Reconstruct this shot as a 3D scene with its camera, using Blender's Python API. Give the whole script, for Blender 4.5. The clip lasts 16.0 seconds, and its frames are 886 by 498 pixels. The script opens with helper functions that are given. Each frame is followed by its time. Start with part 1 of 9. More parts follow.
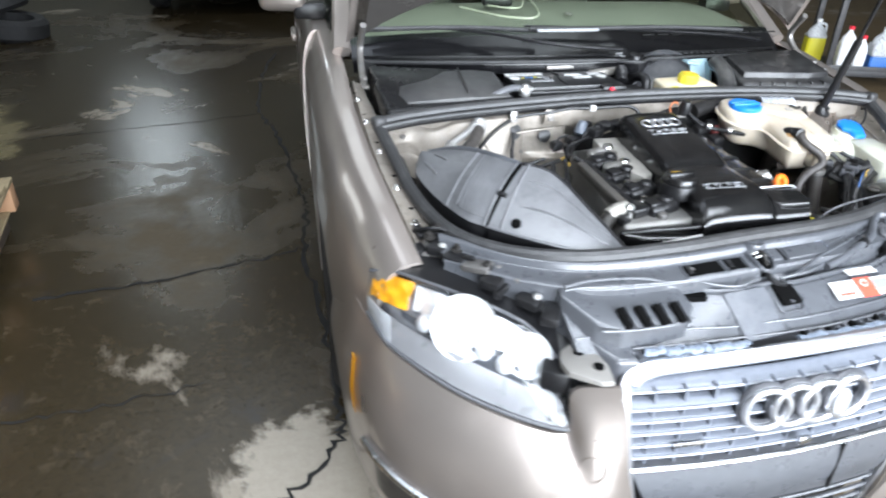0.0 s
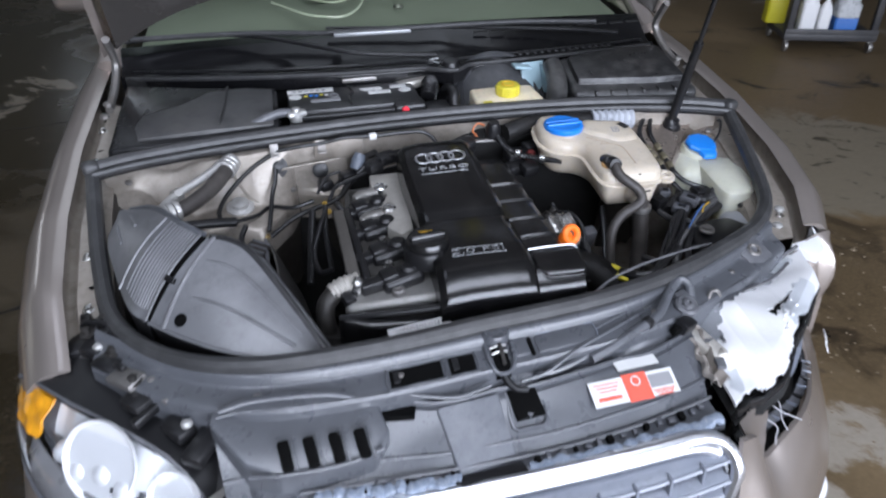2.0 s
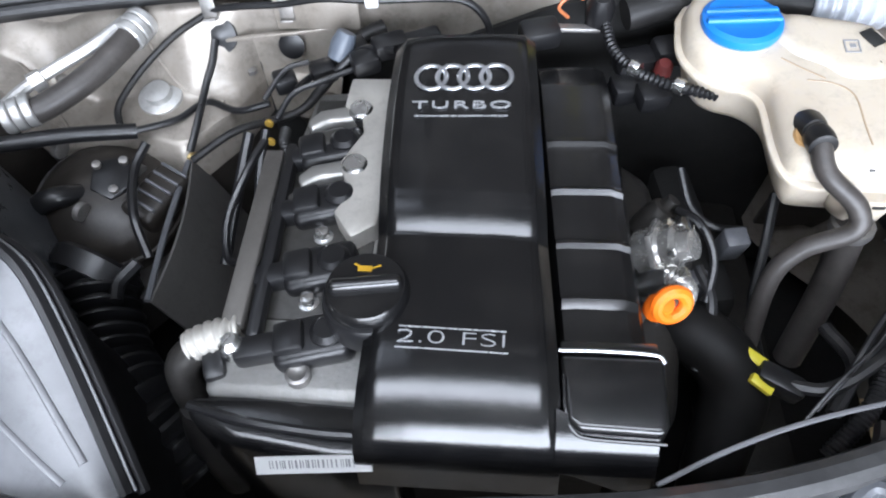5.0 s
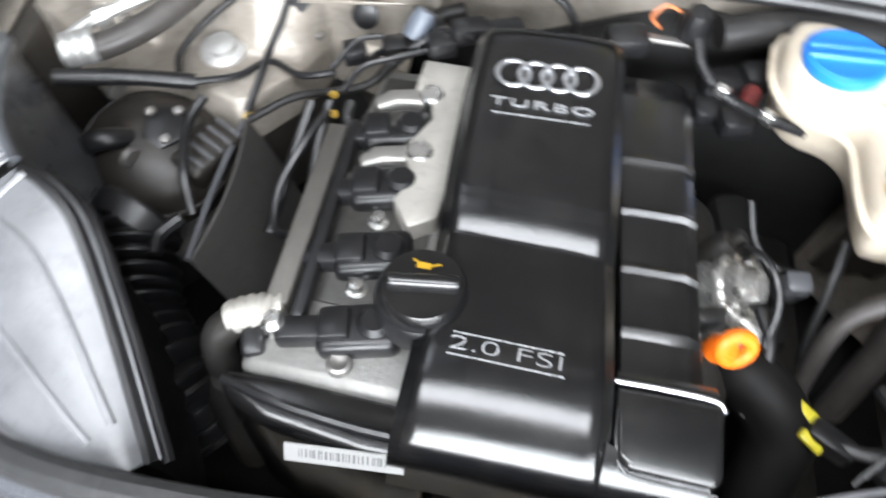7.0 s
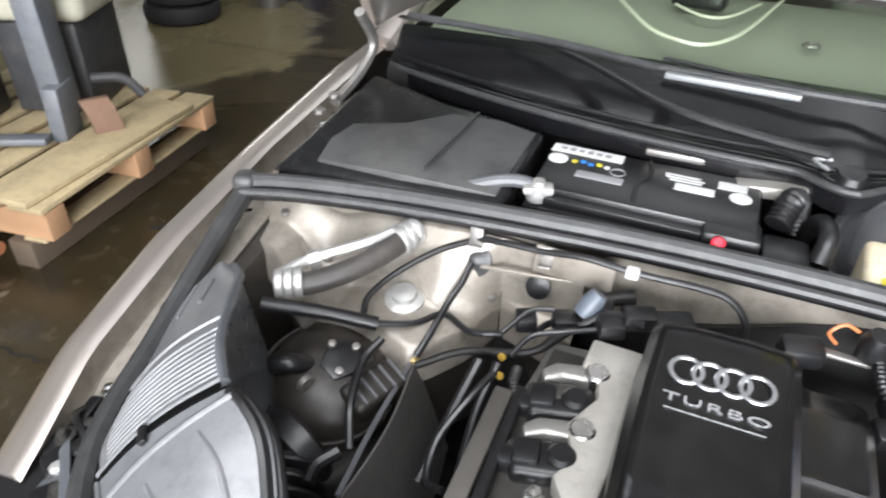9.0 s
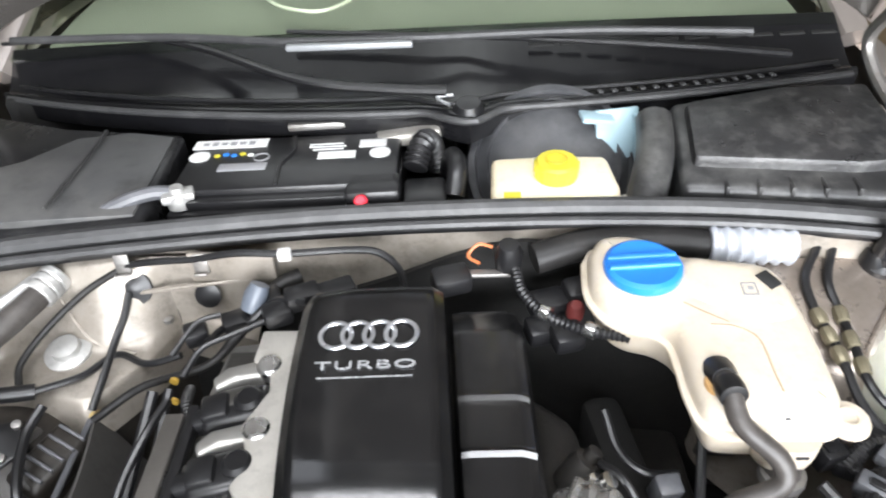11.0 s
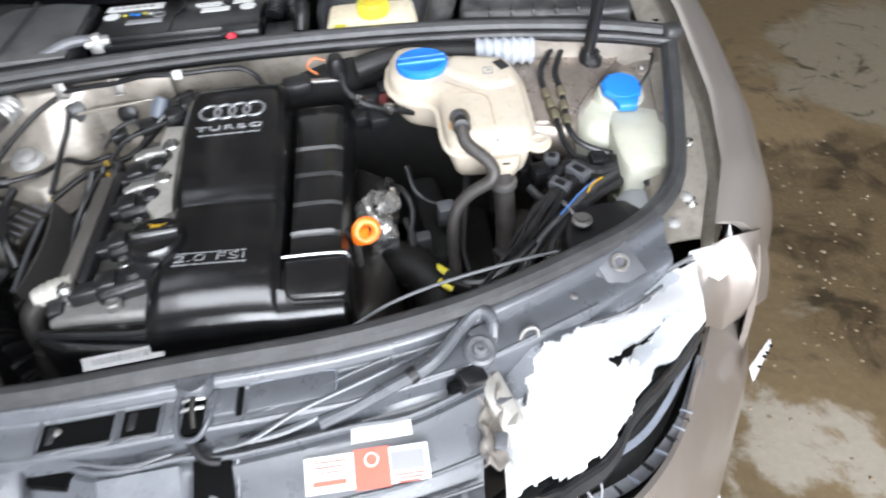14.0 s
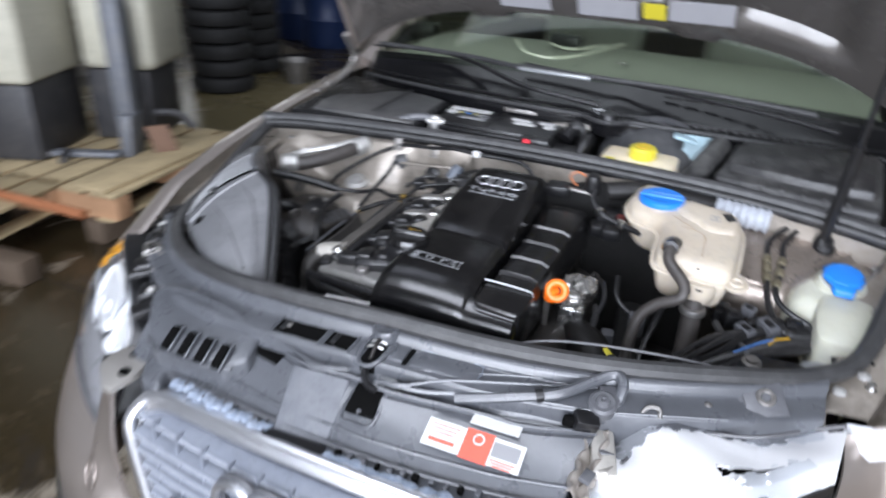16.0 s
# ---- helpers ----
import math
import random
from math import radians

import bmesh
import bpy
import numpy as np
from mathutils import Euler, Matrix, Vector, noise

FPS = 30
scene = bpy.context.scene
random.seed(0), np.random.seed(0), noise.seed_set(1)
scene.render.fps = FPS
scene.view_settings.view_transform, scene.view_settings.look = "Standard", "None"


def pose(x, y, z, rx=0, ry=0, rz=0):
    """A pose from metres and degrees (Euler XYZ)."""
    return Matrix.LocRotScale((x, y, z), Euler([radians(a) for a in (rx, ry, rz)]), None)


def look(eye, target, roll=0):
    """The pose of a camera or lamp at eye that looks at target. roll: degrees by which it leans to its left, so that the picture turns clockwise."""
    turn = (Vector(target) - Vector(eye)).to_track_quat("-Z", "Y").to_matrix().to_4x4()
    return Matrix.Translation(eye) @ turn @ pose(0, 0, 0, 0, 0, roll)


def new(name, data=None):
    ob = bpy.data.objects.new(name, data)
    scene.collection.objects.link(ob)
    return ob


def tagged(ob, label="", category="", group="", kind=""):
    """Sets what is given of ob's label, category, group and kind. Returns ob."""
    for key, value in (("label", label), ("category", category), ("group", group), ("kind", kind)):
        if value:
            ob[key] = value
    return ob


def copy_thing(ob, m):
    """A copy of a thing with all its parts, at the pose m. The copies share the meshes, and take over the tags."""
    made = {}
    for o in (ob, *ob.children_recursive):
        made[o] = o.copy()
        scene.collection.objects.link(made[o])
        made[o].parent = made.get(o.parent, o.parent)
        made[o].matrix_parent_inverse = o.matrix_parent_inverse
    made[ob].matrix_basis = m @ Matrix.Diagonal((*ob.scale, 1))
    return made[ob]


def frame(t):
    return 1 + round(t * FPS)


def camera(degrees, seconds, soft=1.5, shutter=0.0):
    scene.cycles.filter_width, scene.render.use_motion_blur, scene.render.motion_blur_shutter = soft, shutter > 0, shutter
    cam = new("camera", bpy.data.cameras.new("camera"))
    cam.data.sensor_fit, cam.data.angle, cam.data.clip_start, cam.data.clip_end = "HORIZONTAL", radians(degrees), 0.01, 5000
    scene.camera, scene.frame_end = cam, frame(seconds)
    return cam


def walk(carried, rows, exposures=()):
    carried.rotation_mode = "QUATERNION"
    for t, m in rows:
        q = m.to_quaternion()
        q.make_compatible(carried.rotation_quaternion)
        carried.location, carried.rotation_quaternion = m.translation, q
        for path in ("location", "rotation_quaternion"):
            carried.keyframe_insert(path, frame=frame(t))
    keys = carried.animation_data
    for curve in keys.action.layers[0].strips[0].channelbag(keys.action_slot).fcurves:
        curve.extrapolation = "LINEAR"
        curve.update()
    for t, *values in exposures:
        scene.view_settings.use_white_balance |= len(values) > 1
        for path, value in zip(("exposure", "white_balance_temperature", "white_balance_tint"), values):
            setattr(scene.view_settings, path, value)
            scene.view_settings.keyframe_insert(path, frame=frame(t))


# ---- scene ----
cam = camera(66.7, 16.0, soft=2.0, shutter=0.5)
PATH = [
    (0, (-0.922, -0.874, 1.485), (-0.539, 0.829, 0.509), 1.3),
    (0.5, (-0.639, -0.949, 1.472), (-0.354, 0.775, 0.501), 1.2),
    (1, (-0.471, -0.926, 1.446), (-0.147, 0.785, 0.463), 1.0),
    (1.5, (-0.386, -0.765, 1.481), (0.015, 0.894, 0.438), 4.4),
    (2, (-0.271, -0.624, 1.526), (0.068, 1.029, 0.454), -0.9),
    (2.5, (-0.093, -0.517, 1.539), (-0.04, 1.188, 0.495), -3.3),
    (3, (-0.008, -0.454, 1.541), (-0.138, 1.242, 0.489), -5.1),
    (3.5, (-0.015, -0.337, 1.515), (-0.21, 1.278, 0.351), -6.7),
    (4, (-0.066, -0.128, 1.477), (0.028, 1.362, 0.145), -0.2),
    (4.5, (-0.022, 0.002, 1.425), (0.012, 1.307, -0.09), -1.7),
    (4.7, (0.032, 0.034, 1.404), (-0.14, 1.28, -0.151), -5.4),
    (6.8, (-0.008, 0.074, 1.386), (-0.133, 1.236, -0.236), -1.1),
    (7, (-0.021, 0.076, 1.39), (-0.22, 1.234, -0.228), 2.1),
    (7.5, (-0.06, 0.071, 1.395), (-0.577, 1.262, -0.127), 4.3),
    (8, (-0.088, 0.059, 1.399), (-0.871, 1.32, 0.058), 5.1),
    (8.5, (-0.094, 0.06, 1.421), (-0.865, 1.447, 0.204), 2.3),
    (9, (-0.081, 0.062, 1.441), (-0.744, 1.564, 0.3), 1.4),
    (9.5, (-0.033, 0.081, 1.441), (-0.581, 1.658, 0.339), -1.1),
    (10, (0.011, 0.115, 1.436), (-0.285, 1.701, 0.254), -2.1),
    (10.2, (0.031, 0.123, 1.429), (-0.199, 1.723, 0.252), -3.1),
    (12.3, (0.198, 0.09, 1.437), (0.193, 1.54, 0.059), -2.5),
    (12.5, (0.21, 0.047, 1.449), (0.146, 1.453, 0.028), -5.3),
    (13, (0.19, -0.098, 1.445), (0.321, 1.305, 0.026), -2.3),
    (13.5, (0.237, -0.218, 1.463), (0.452, 1.207, 0.076), -0.9),
    (14, (0.293, -0.331, 1.479), (0.306, 1.144, 0.129), -5.2),
    (14.5, (0.218, -0.393, 1.477), (0.136, 1.139, 0.194), -4.8),
    (15, (0.163, -0.444, 1.476), (0.208, 1.11, 0.219), -2.0),
    (15.5, (0.193, -0.503, 1.455), (0.033, 1.177, 0.381), -3.6),
    (16, (0.45, -0.598, 1.429), (-0.322, 1.018, 0.54), 2.8),
]
EXPOSURES = [(0, 0.26, 6050, 10), (0.5, -0.02, 5980, 12), (1.0, -0.30, 5880, 14), (1.5, -0.62, 5800, 15), (2.0, -0.82, 5850, 16), (2.4, -0.68, 5850, 16), (3.0, -0.22, 5900, 17), (4.5, -0.05, 5900, 14), (7.0, 0.45, 6400, 11), (7.5, 0.75, 6450, 12), (8.0, 0.68, 6480, 12), (8.5, 0.47, 6500, 12), (9.0, 0.27, 6500, 12), (9.5, 0.33, 6500, 12),
             (10.0, 0.36, 6500, 12), (12.5, 0.3, 6500, 12), (13.0, 0.45, 6500, 12), (14.5, -0.30, 6150, 12), (15.5, -0.42, 6050, 14), (16.0, -0.50, 6050, 15)]
walk(cam, [(t, look(e, g, r)) for t, e, g, r in PATH], EXPOSURES)

# ---- world and light ----
world = bpy.data.worlds.new("world")
scene.world = world
world.use_nodes = True
wn = world.node_tree
bg = wn.nodes["Background"]
sky = wn.nodes.new("ShaderNodeTexSky")
sky.sky_type, sky.sun_disc = "NISHITA", False
sky.sun_elevation, sky.sun_rotation = radians(38), radians(200)
wn.links.new(sky.outputs[0], bg.inputs[0])
bg.inputs[1].default_value = 0.12


def area(name, m, w, h, watts, colour):
    data = bpy.data.lights.new(name, "AREA")
    data.shape, data.size, data.size_y, data.energy, data.color = "RECTANGLE", w, h, watts, colour
    ob = new(name, data)
    ob.matrix_world = m
    return ob


area("doorway_daylight", pose(1.6, -4.55, 2.0, 83, 0, 8), 6.4, 3.2, 1050, (0.93, 0.97, 1.0))
# unseen overhead light, placed by the highlights on the engine cover
area("front_overhead_light", pose(-0.2, -1.35, 4.55, 0, 0, 0), 4.4, 1.5, 230, (0.95, 0.98, 1.0))
# added overhead fill for the windscreen, dashboard and far floor
area("rear_overhead_fill", pose(-0.6, 4.6, 4.55, 0, 0, 0), 4.8, 2.9, 68, (0.97, 1.0, 0.93))
# added overhead fill, meant for the sheen on the air box lid
area("left_overhead_fill", pose(-2.1, 1.0, 4.55, 0, 0, 0), 1.5, 1.3, 12, (0.96, 0.99, 1.0))
area("back_window_daylight", pose(-3.1, 9.9, 3.25, -85, 0, 0), 0.9, 2.3, 24, (0.95, 1.0, 0.95))

# added fill light on the unseen side wall, to brighten the far floor
area("left_wall_fill", pose(-9.02, 8.0, 3.0, 0, -88, 0), 1.7, 3.2, 50, (1.0, 0.98, 0.88))

# ---- materials ----
MATS = {}


def mat(name, col, rough=0.5, metal=0.0, var=0.18, scale=7.0, bump=0.12, bscale=120.0, coat=0.0, dust=0.0,
        dustcol=(0.32, 0.30, 0.27), trans=0.0, sss=0.0, emit=0.0, spec=0.5, rvar=0.15):
    """A procedural surface: two scales of colour change, fine relief, uneven gloss and settled dust."""
    if name in MATS:
        return MATS[name]
    m = bpy.data.materials.new(name)
    MATS[name] = m
    m.use_nodes = True
    t = m.node_tree
    b = t.nodes["Principled BSDF"]
    tc = t.nodes.new("ShaderNodeTexCoord")

    def noise_of(s, detail=5.0, rough_=0.6):
        n = t.nodes.new("ShaderNodeTexNoise")
        n.inputs["Scale"].default_value, n.inputs["Detail"].default_value = s, detail
        n.inputs["Roughness"].default_value = rough_
        t.links.new(tc.outputs["Object"], n.inputs["Vector"])
        return n

    def mix_of(fac, a, bb):
        x = t.nodes.new("ShaderNodeMix")
        x.data_type = "RGBA"
        for sock, v in ((x.inputs[0], fac), (x.inputs[6], a), (x.inputs[7], bb)):
            if isinstance(v, (tuple, float, int)):
                sock.default_value = (*v, 1) if isinstance(v, tuple) else v
            else:
                t.links.new(v, sock)
        return x.outputs[2]

    big, fine = noise_of(scale), noise_of(bscale, 4.0, 0.7)
    lo = tuple(max(0.0, c * (1 - var)) for c in col)
    hi = tuple(min(1.0, c * (1 + var)) for c in col)
    c = mix_of(big.outputs[0], lo, hi)
    c = mix_of(0.35 * min(1, var * 3), c, mix_of(fine.outputs[0], lo, hi))
    if dust > 0:
        d = noise_of(scale * 1.7, 8.0, 0.7)
        r = t.nodes.new("ShaderNodeMapRange")
        r.inputs[1].default_value, r.inputs[2].default_value = 0.47, 0.66
        r.inputs[3].default_value, r.inputs[4].default_value = dust * 0.1, dust
        t.links.new(d.outputs[0], r.inputs[0])
        c = mix_of(r.outputs[0], c, dustcol)
        g = noise_of(scale * 5.3, 10.0, 0.75)
        r = t.nodes.new("ShaderNodeMapRange")
        r.inputs[1].default_value, r.inputs[2].default_value = 0.50, 0.64
        r.inputs[4].default_value = min(0.6, dust * 0.75)
        t.links.new(g.outputs[0], r.inputs[0])
        c = mix_of(r.outputs[0], c, tuple(0.3 * v for v in col))
    t.links.new(c, b.inputs["Base Color"])
    rr = t.nodes.new("ShaderNodeMapRange")
    rr.inputs[3].default_value, rr.inputs[4].default_value = max(0.02, rough - rvar), min(1, rough + rvar)
    n2 = noise_of(scale * 3, 6.0)
    t.links.new(n2.outputs[0], rr.inputs[0])
    t.links.new(rr.outputs[0], b.inputs["Roughness"])
    if bump > 0:
        bp = t.nodes.new("ShaderNodeBump")
        bp.inputs["Strength"].default_value, bp.inputs["Distance"].default_value = bump, 0.002
        t.links.new(fine.outputs[0], bp.inputs["Height"])
        t.links.new(bp.outputs[0], b.inputs["Normal"])
    b.inputs["Metallic"].default_value = metal
    b.inputs["Coat Weight"].default_value = coat
    b.inputs["Coat Roughness"].default_value = 0.06
    b.inputs["Specular IOR Level"].default_value = spec
    b.inputs["Transmission Weight"].default_value = trans
    if sss > 0:
        b.inputs["Subsurface Weight"].default_value = sss
        b.inputs["Subsurface Radius"].default_value = (0.02, 0.018, 0.012)
        b.inputs["Subsurface Scale"].default_value = 0.6
    if emit > 0:
        b.inputs["Emission Color"].default_value = (*col, 1)
        b.inputs["Emission Strength"].default_value = emit
    return m


PAINT = mat("champagne_paint", (0.41, 0.362, 0.330), 0.33, 0.70, 0.06, 3, 0.03, 900, 0.6, 0.05)
BAYPAINT = mat("dusty_bay_paint", (0.34, 0.305, 0.265), 0.40, 0.35, 0.25, 7, 0.06, 200, 0.15, 0.5, (0.20, 0.17, 0.135))
TOWERPAINT = mat("brown_silver_pressing", (0.30, 0.255, 0.22), 0.30, 0.7, 0.25, 9, 0.05, 200, 0.3, 0.35, (0.17, 0.14, 0.11))
LENS = mat("clouded_lens", (0.30, 0.31, 0.33), 0.22, 0.1, 0.35, 25, 0.3, 120)
# dark copy of the bay paint: shade low in the bay put into colour
SHADEPAINT = mat("shaded_wing_paint", (0.05, 0.044, 0.038), 0.5, 0.2, 0.4, 8, 0.3, 200, 0.0, 0.6, (0.02, 0.018, 0.015))
GLOSSBLACK = mat("engine_cover_black", (0.0045, 0.0045, 0.005), 0.18, 0, 0.3, 9, 0.075, 260, 0.0, 0.02, spec=0.72, rvar=0.06)
RIBBLACK = mat("cover_side_black", (0.005, 0.005, 0.0055), 0.24, 0, 0.3, 9, 0.02, 400, 0.0, 0.03, spec=0.8, rvar=0.06)
GREYPLASTIC = mat("dusty_grey_plastic", (0.085, 0.087, 0.095), 0.38, 0, 0.2, 8, 0.05, 300, 0, 0.3, (0.22, 0.22, 0.23))
LIDPLASTIC = mat("dusty_box_plastic", (0.120, 0.122, 0.128), 0.36, 0, 0.12, 6, 0.05, 500, 0, 0.4, (0.20, 0.20, 0.21), rvar=0.08, spec=0.7)
BLACKPLASTIC = mat("black_plastic", (0.009, 0.009, 0.010), 0.34, 0, 0.3, 9, 0.05, 300, 0, 0.10, (0.06, 0.056, 0.052))
COWLPLASTIC = mat("dusty_cowl_plastic", (0.020, 0.020, 0.021), 0.36, 0, 0.3, 5, 0.10, 250, 0, 0.7, (0.12, 0.118, 0.112))
SCUTTLEMAT = mat("streaked_scuttle_plastic", (0.007, 0.007, 0.008), 0.2, 0, 0.4, 6, 0.12, 60, 0, 0.12, (0.04, 0.038, 0.036), rvar=0.14)
FRONTPLASTIC = mat("front_panel_plastic", (0.080, 0.084, 0.093), 0.29, 0, 0.15, 9, 0.05, 400, 0, 0.25, (0.13, 0.135, 0.15), rvar=0.09, spec=0.8)
RUBBER = mat("weathered_rubber", (0.034, 0.034, 0.035), 0.42, 0, 0.25, 14, 0.12, 250, 0, 0.35, (0.10, 0.10, 0.10))
HOSE = mat("hose_rubber", (0.013, 0.0125, 0.0125), 0.45, 0, 0.25, 14, 0.08, 300, 0, 0.3, (0.05, 0.046, 0.042), spec=0.3)
DUSTYHOSE = mat("dusty_grey_hose", (0.048, 0.043, 0.040), 0.42, 0, 0.3, 14, 0.08, 300, 0, 0.4, (0.10, 0.09, 0.082), spec=0.4)
CHROME = mat("chrome", (0.85, 0.86, 0.88), 0.10, 1, 0.04, 8, 0.04, 300, rvar=0.06)
SATINCHROME = mat("satin_chrome", (0.70, 0.71, 0.74), 0.30, 0.9, 0.10, 10, 0.05, 200, rvar=0.10)
DULLCHROME = mat("scuffed_chrome", (0.80, 0.81, 0.83), 0.24, 1, 0.08, 12, 0.1, 300)
ALU = mat("cast_aluminium", (0.56, 0.535, 0.49), 0.42, 0.5, 0.15, 12, 0.15, 300, 0, 0.25, (0.22, 0.20, 0.17))
BRIGHTALU = mat("bright_aluminium", (0.80, 0.80, 0.79), 0.26, 1, 0.1, 15, 0.15, 300)
SOFTALU = mat("dull_aluminium_fitting", (0.55, 0.545, 0.53), 0.38, 0.6, 0.12, 20, 0.2, 250, 0, 0.3, (0.3, 0.28, 0.25))
SLATGREY = mat("slat_grey", (0.17, 0.185, 0.22), 0.35, 0, 0.1, 12, 0.05, 300, 0, 0.3, (0.26, 0.27, 0.29))
STEEL = mat("grey_steel", (0.30, 0.29, 0.28), 0.45, 0.8, 0.2, 15, 0.3, 300, 0, 0.3, (0.18, 0.14, 0.1))
TANK = mat("yellowed_tank_plastic", (0.52, 0.46, 0.375), 0.33, 0, 0.10, 7, 0.03, 200, 0.0, 0.30, (0.46, 0.36, 0.26), sss=0.25)
WASHTANK = mat("clouded_tank_plastic", (0.55, 0.55, 0.46), 0.38, 0, 0.12, 7, 0.05, 200, 0, 0.2, (0.55, 0.55, 0.42), sss=0.25)
BLUE = mat("blue_plastic", (0.02, 0.20, 0.68), 0.33, 0, 0.08, 20, 0.05, 300)
YELLOW = mat("yellow_plastic", (0.58, 0.50, 0.035), 0.4, 0, 0.08, 20, 0.05, 300)
ORANGE = mat("orange_plastic", (0.95, 0.18, 0.01), 0.35, 0, 0.08, 20, 0.05, 300)
RED = mat("red_plastic", (0.7, 0.03, 0.05), 0.4, 0, 0.1, 20, 0.05, 300)
WHITELABEL = mat("white_label", (0.66, 0.66, 0.65), 0.5, 0, 0.05, 20, 0.05, 300)
REDLABEL = mat("red_label", (0.75, 0.10, 0.06), 0.45, 0, 0.08, 20, 0.05, 300)
GREYLABEL = mat("grey_print", (0.25, 0.25, 0.26), 0.5, 0, 0.1, 20, 0.05, 300)
BLACKPRINT = mat("black_print", (0.02, 0.02, 0.02), 0.5, 0, 0.1, 20, 0.05, 300)
YELLOWPRINT = mat("yellow_print", (0.62, 0.36, 0.02), 0.5, 0, 0.1, 20, 0.05, 300)
SILVERPRINT = mat("silver_lettering", (0.62, 0.63, 0.65), 0.28, 0.7, 0.05, 20, 0.02, 300)
# near-black stands in for deep shade in recesses; also black liners and cracks
VOID = mat("recess_shade_black", (0.006, 0.0057, 0.0054), 0.75, 0, 0.4, 10, 0.5, 80, 0, 0.15, (0.02, 0.018, 0.016))
DARKMETAL = mat("oily_dark_metal", (0.035, 0.033, 0.031), 0.45, 0.5, 0.4, 18, 0.5, 150, 0, 0.3, (0.07, 0.06, 0.05))
TYRE = mat("tyre_rubber", (0.016, 0.016, 0.017), 0.7, 0, 0.25, 12, 0.4, 120, 0, 0.2, (0.07, 0.065, 0.06))
REFLECTOR = mat("lamp_reflector", (0.88, 0.88, 0.89), 0.38, 0.4, 0.03, 30, 0.3, 60)
# matt black for flush plates that paint the shade inside small openings
HOLE = mat("open_shadow", (0.004, 0.004, 0.004), 0.95, 0, 0.3, 10, 0.0, spec=0.05)
LAMPGREY = mat("lamp_bezel", (0.36, 0.36, 0.375), 0.3, 0.0, 0.1, 10, 0.1, 300)
PALEPLASTIC = mat("scuffed_lamp_shell", (0.72, 0.73, 0.75), 0.4, 0.1, 0.12, 14, 0.2, 200)
AMBER = mat("amber_lens", (1.0, 0.36, 0.012), 0.2, 0, 0.35, 70, 0.5, 90, 0.4)
WOOD = mat("pale_pallet_wood", (0.44, 0.345, 0.20), 0.75, 0, 0.25, 6, 0.4, 120, 0, 0.4, (0.22, 0.18, 0.11))
BLUEPAINT = mat("blue_drum_paint", (0.015, 0.03, 0.09), 0.4, 0.1, 0.2, 8, 0.1, 200)
CREAM = mat("cream_machine_paint", (0.46, 0.445, 0.36), 0.5, 0, 0.12, 5, 0.15, 200, 0, 0.3, (0.3, 0.27, 0.2))
GREYPAINT = mat("grey_machine_paint", (0.13, 0.14, 0.16), 0.5, 0.2, 0.2, 6, 0.2, 200, 0, 0.3, (0.25, 0.23, 0.2))
DARKPAINT = mat("dark_machine_paint", (0.035, 0.035, 0.038), 0.5, 0.1, 0.25, 6, 0.2, 200, 0, 0.3, (0.12, 0.11, 0.1))
RUSTY = mat("rusty_steel", (0.20, 0.12, 0.08), 0.7, 0.4, 0.35, 12, 0.5, 150)
ORANGEWOOD = mat("orange_painted_wood", (0.30, 0.115, 0.05), 0.55, 0, 0.25, 9, 0.2, 200)
WALLMAT = mat("garage_wall_paint", (0.15, 0.15, 0.125), 0.8, 0, 0.2, 1.2, 0.2, 60)
CEILMAT = mat("garage_ceiling_paint", (0.15, 0.15, 0.14), 0.85, 0, 0.15, 1.0, 0.2, 60)
# body paint darkened for the shade under the open bonnet
UNDERSHADE = mat("shaded_bonnet_paint", (0.075, 0.069, 0.064), 0.26, 0.3, 0.12, 4, 0.05, 600, 0.7, 0.15, (0.06, 0.057, 0.054))
DASH = mat("dashboard_vinyl", (0.23, 0.24, 0.20), 0.7, 0, 0.15, 6, 0.3, 300)


def glass(name, tint, rough=0.02, clear=0.85):
    m = bpy.data.materials.new(name)
    m.use_nodes = True
    t = m.node_tree
    out = t.nodes["Material Output"]
    t.nodes.remove(t.nodes["Principled BSDF"])
    tr, gl, mx, lw, pw, mr = (t.nodes.new(k) for k in ("ShaderNodeBsdfTransparent", "ShaderNodeBsdfGlossy", "ShaderNodeMixShader", "ShaderNodeLayerWeight", "ShaderNodeMath", "ShaderNodeMapRange"))
    tr.inputs[0].default_value = (*tint, 1)
    gl.inputs["Roughness"].default_value = rough
    lw.inputs[0].default_value = 0.5
    pw.operation = "POWER"
    pw.inputs[1].default_value = 4.0
    mr.inputs[3].default_value, mr.inputs[4].default_value = 0.03, 0.75
    t.links.new(lw.outputs["Facing"], pw.inputs[0])
    t.links.new(pw.outputs[0], mr.inputs[0])
    t.links.new(mr.outputs[0], mx.inputs[0])
    t.links.new(tr.outputs[0], mx.inputs[1])
    t.links.new(gl.outputs[0], mx.inputs[2])
    t.links.new(mx.outputs[0], out.inputs[0])
    return m


SCREENGLASS = glass("green_screen_glass", (0.87, 0.915, 0.85))
LENS = glass("lamp_lens", (0.93, 0.94, 0.95), 0.05)
BOTTLE = mat("clear_bottle_plastic", (0.80, 0.82, 0.84), 0.3, 0, 0.05, 20, 0.05, 200, trans=0.5)
COOLANT = mat("yellow_coolant", (0.55, 0.50, 0.02), 0.3, 0, 0.1, 20, 0.0)
WASHFLUID = mat("blue_washer_fluid", (0.05, 0.16, 0.48), 0.3, 0, 0.1, 20, 0.0)


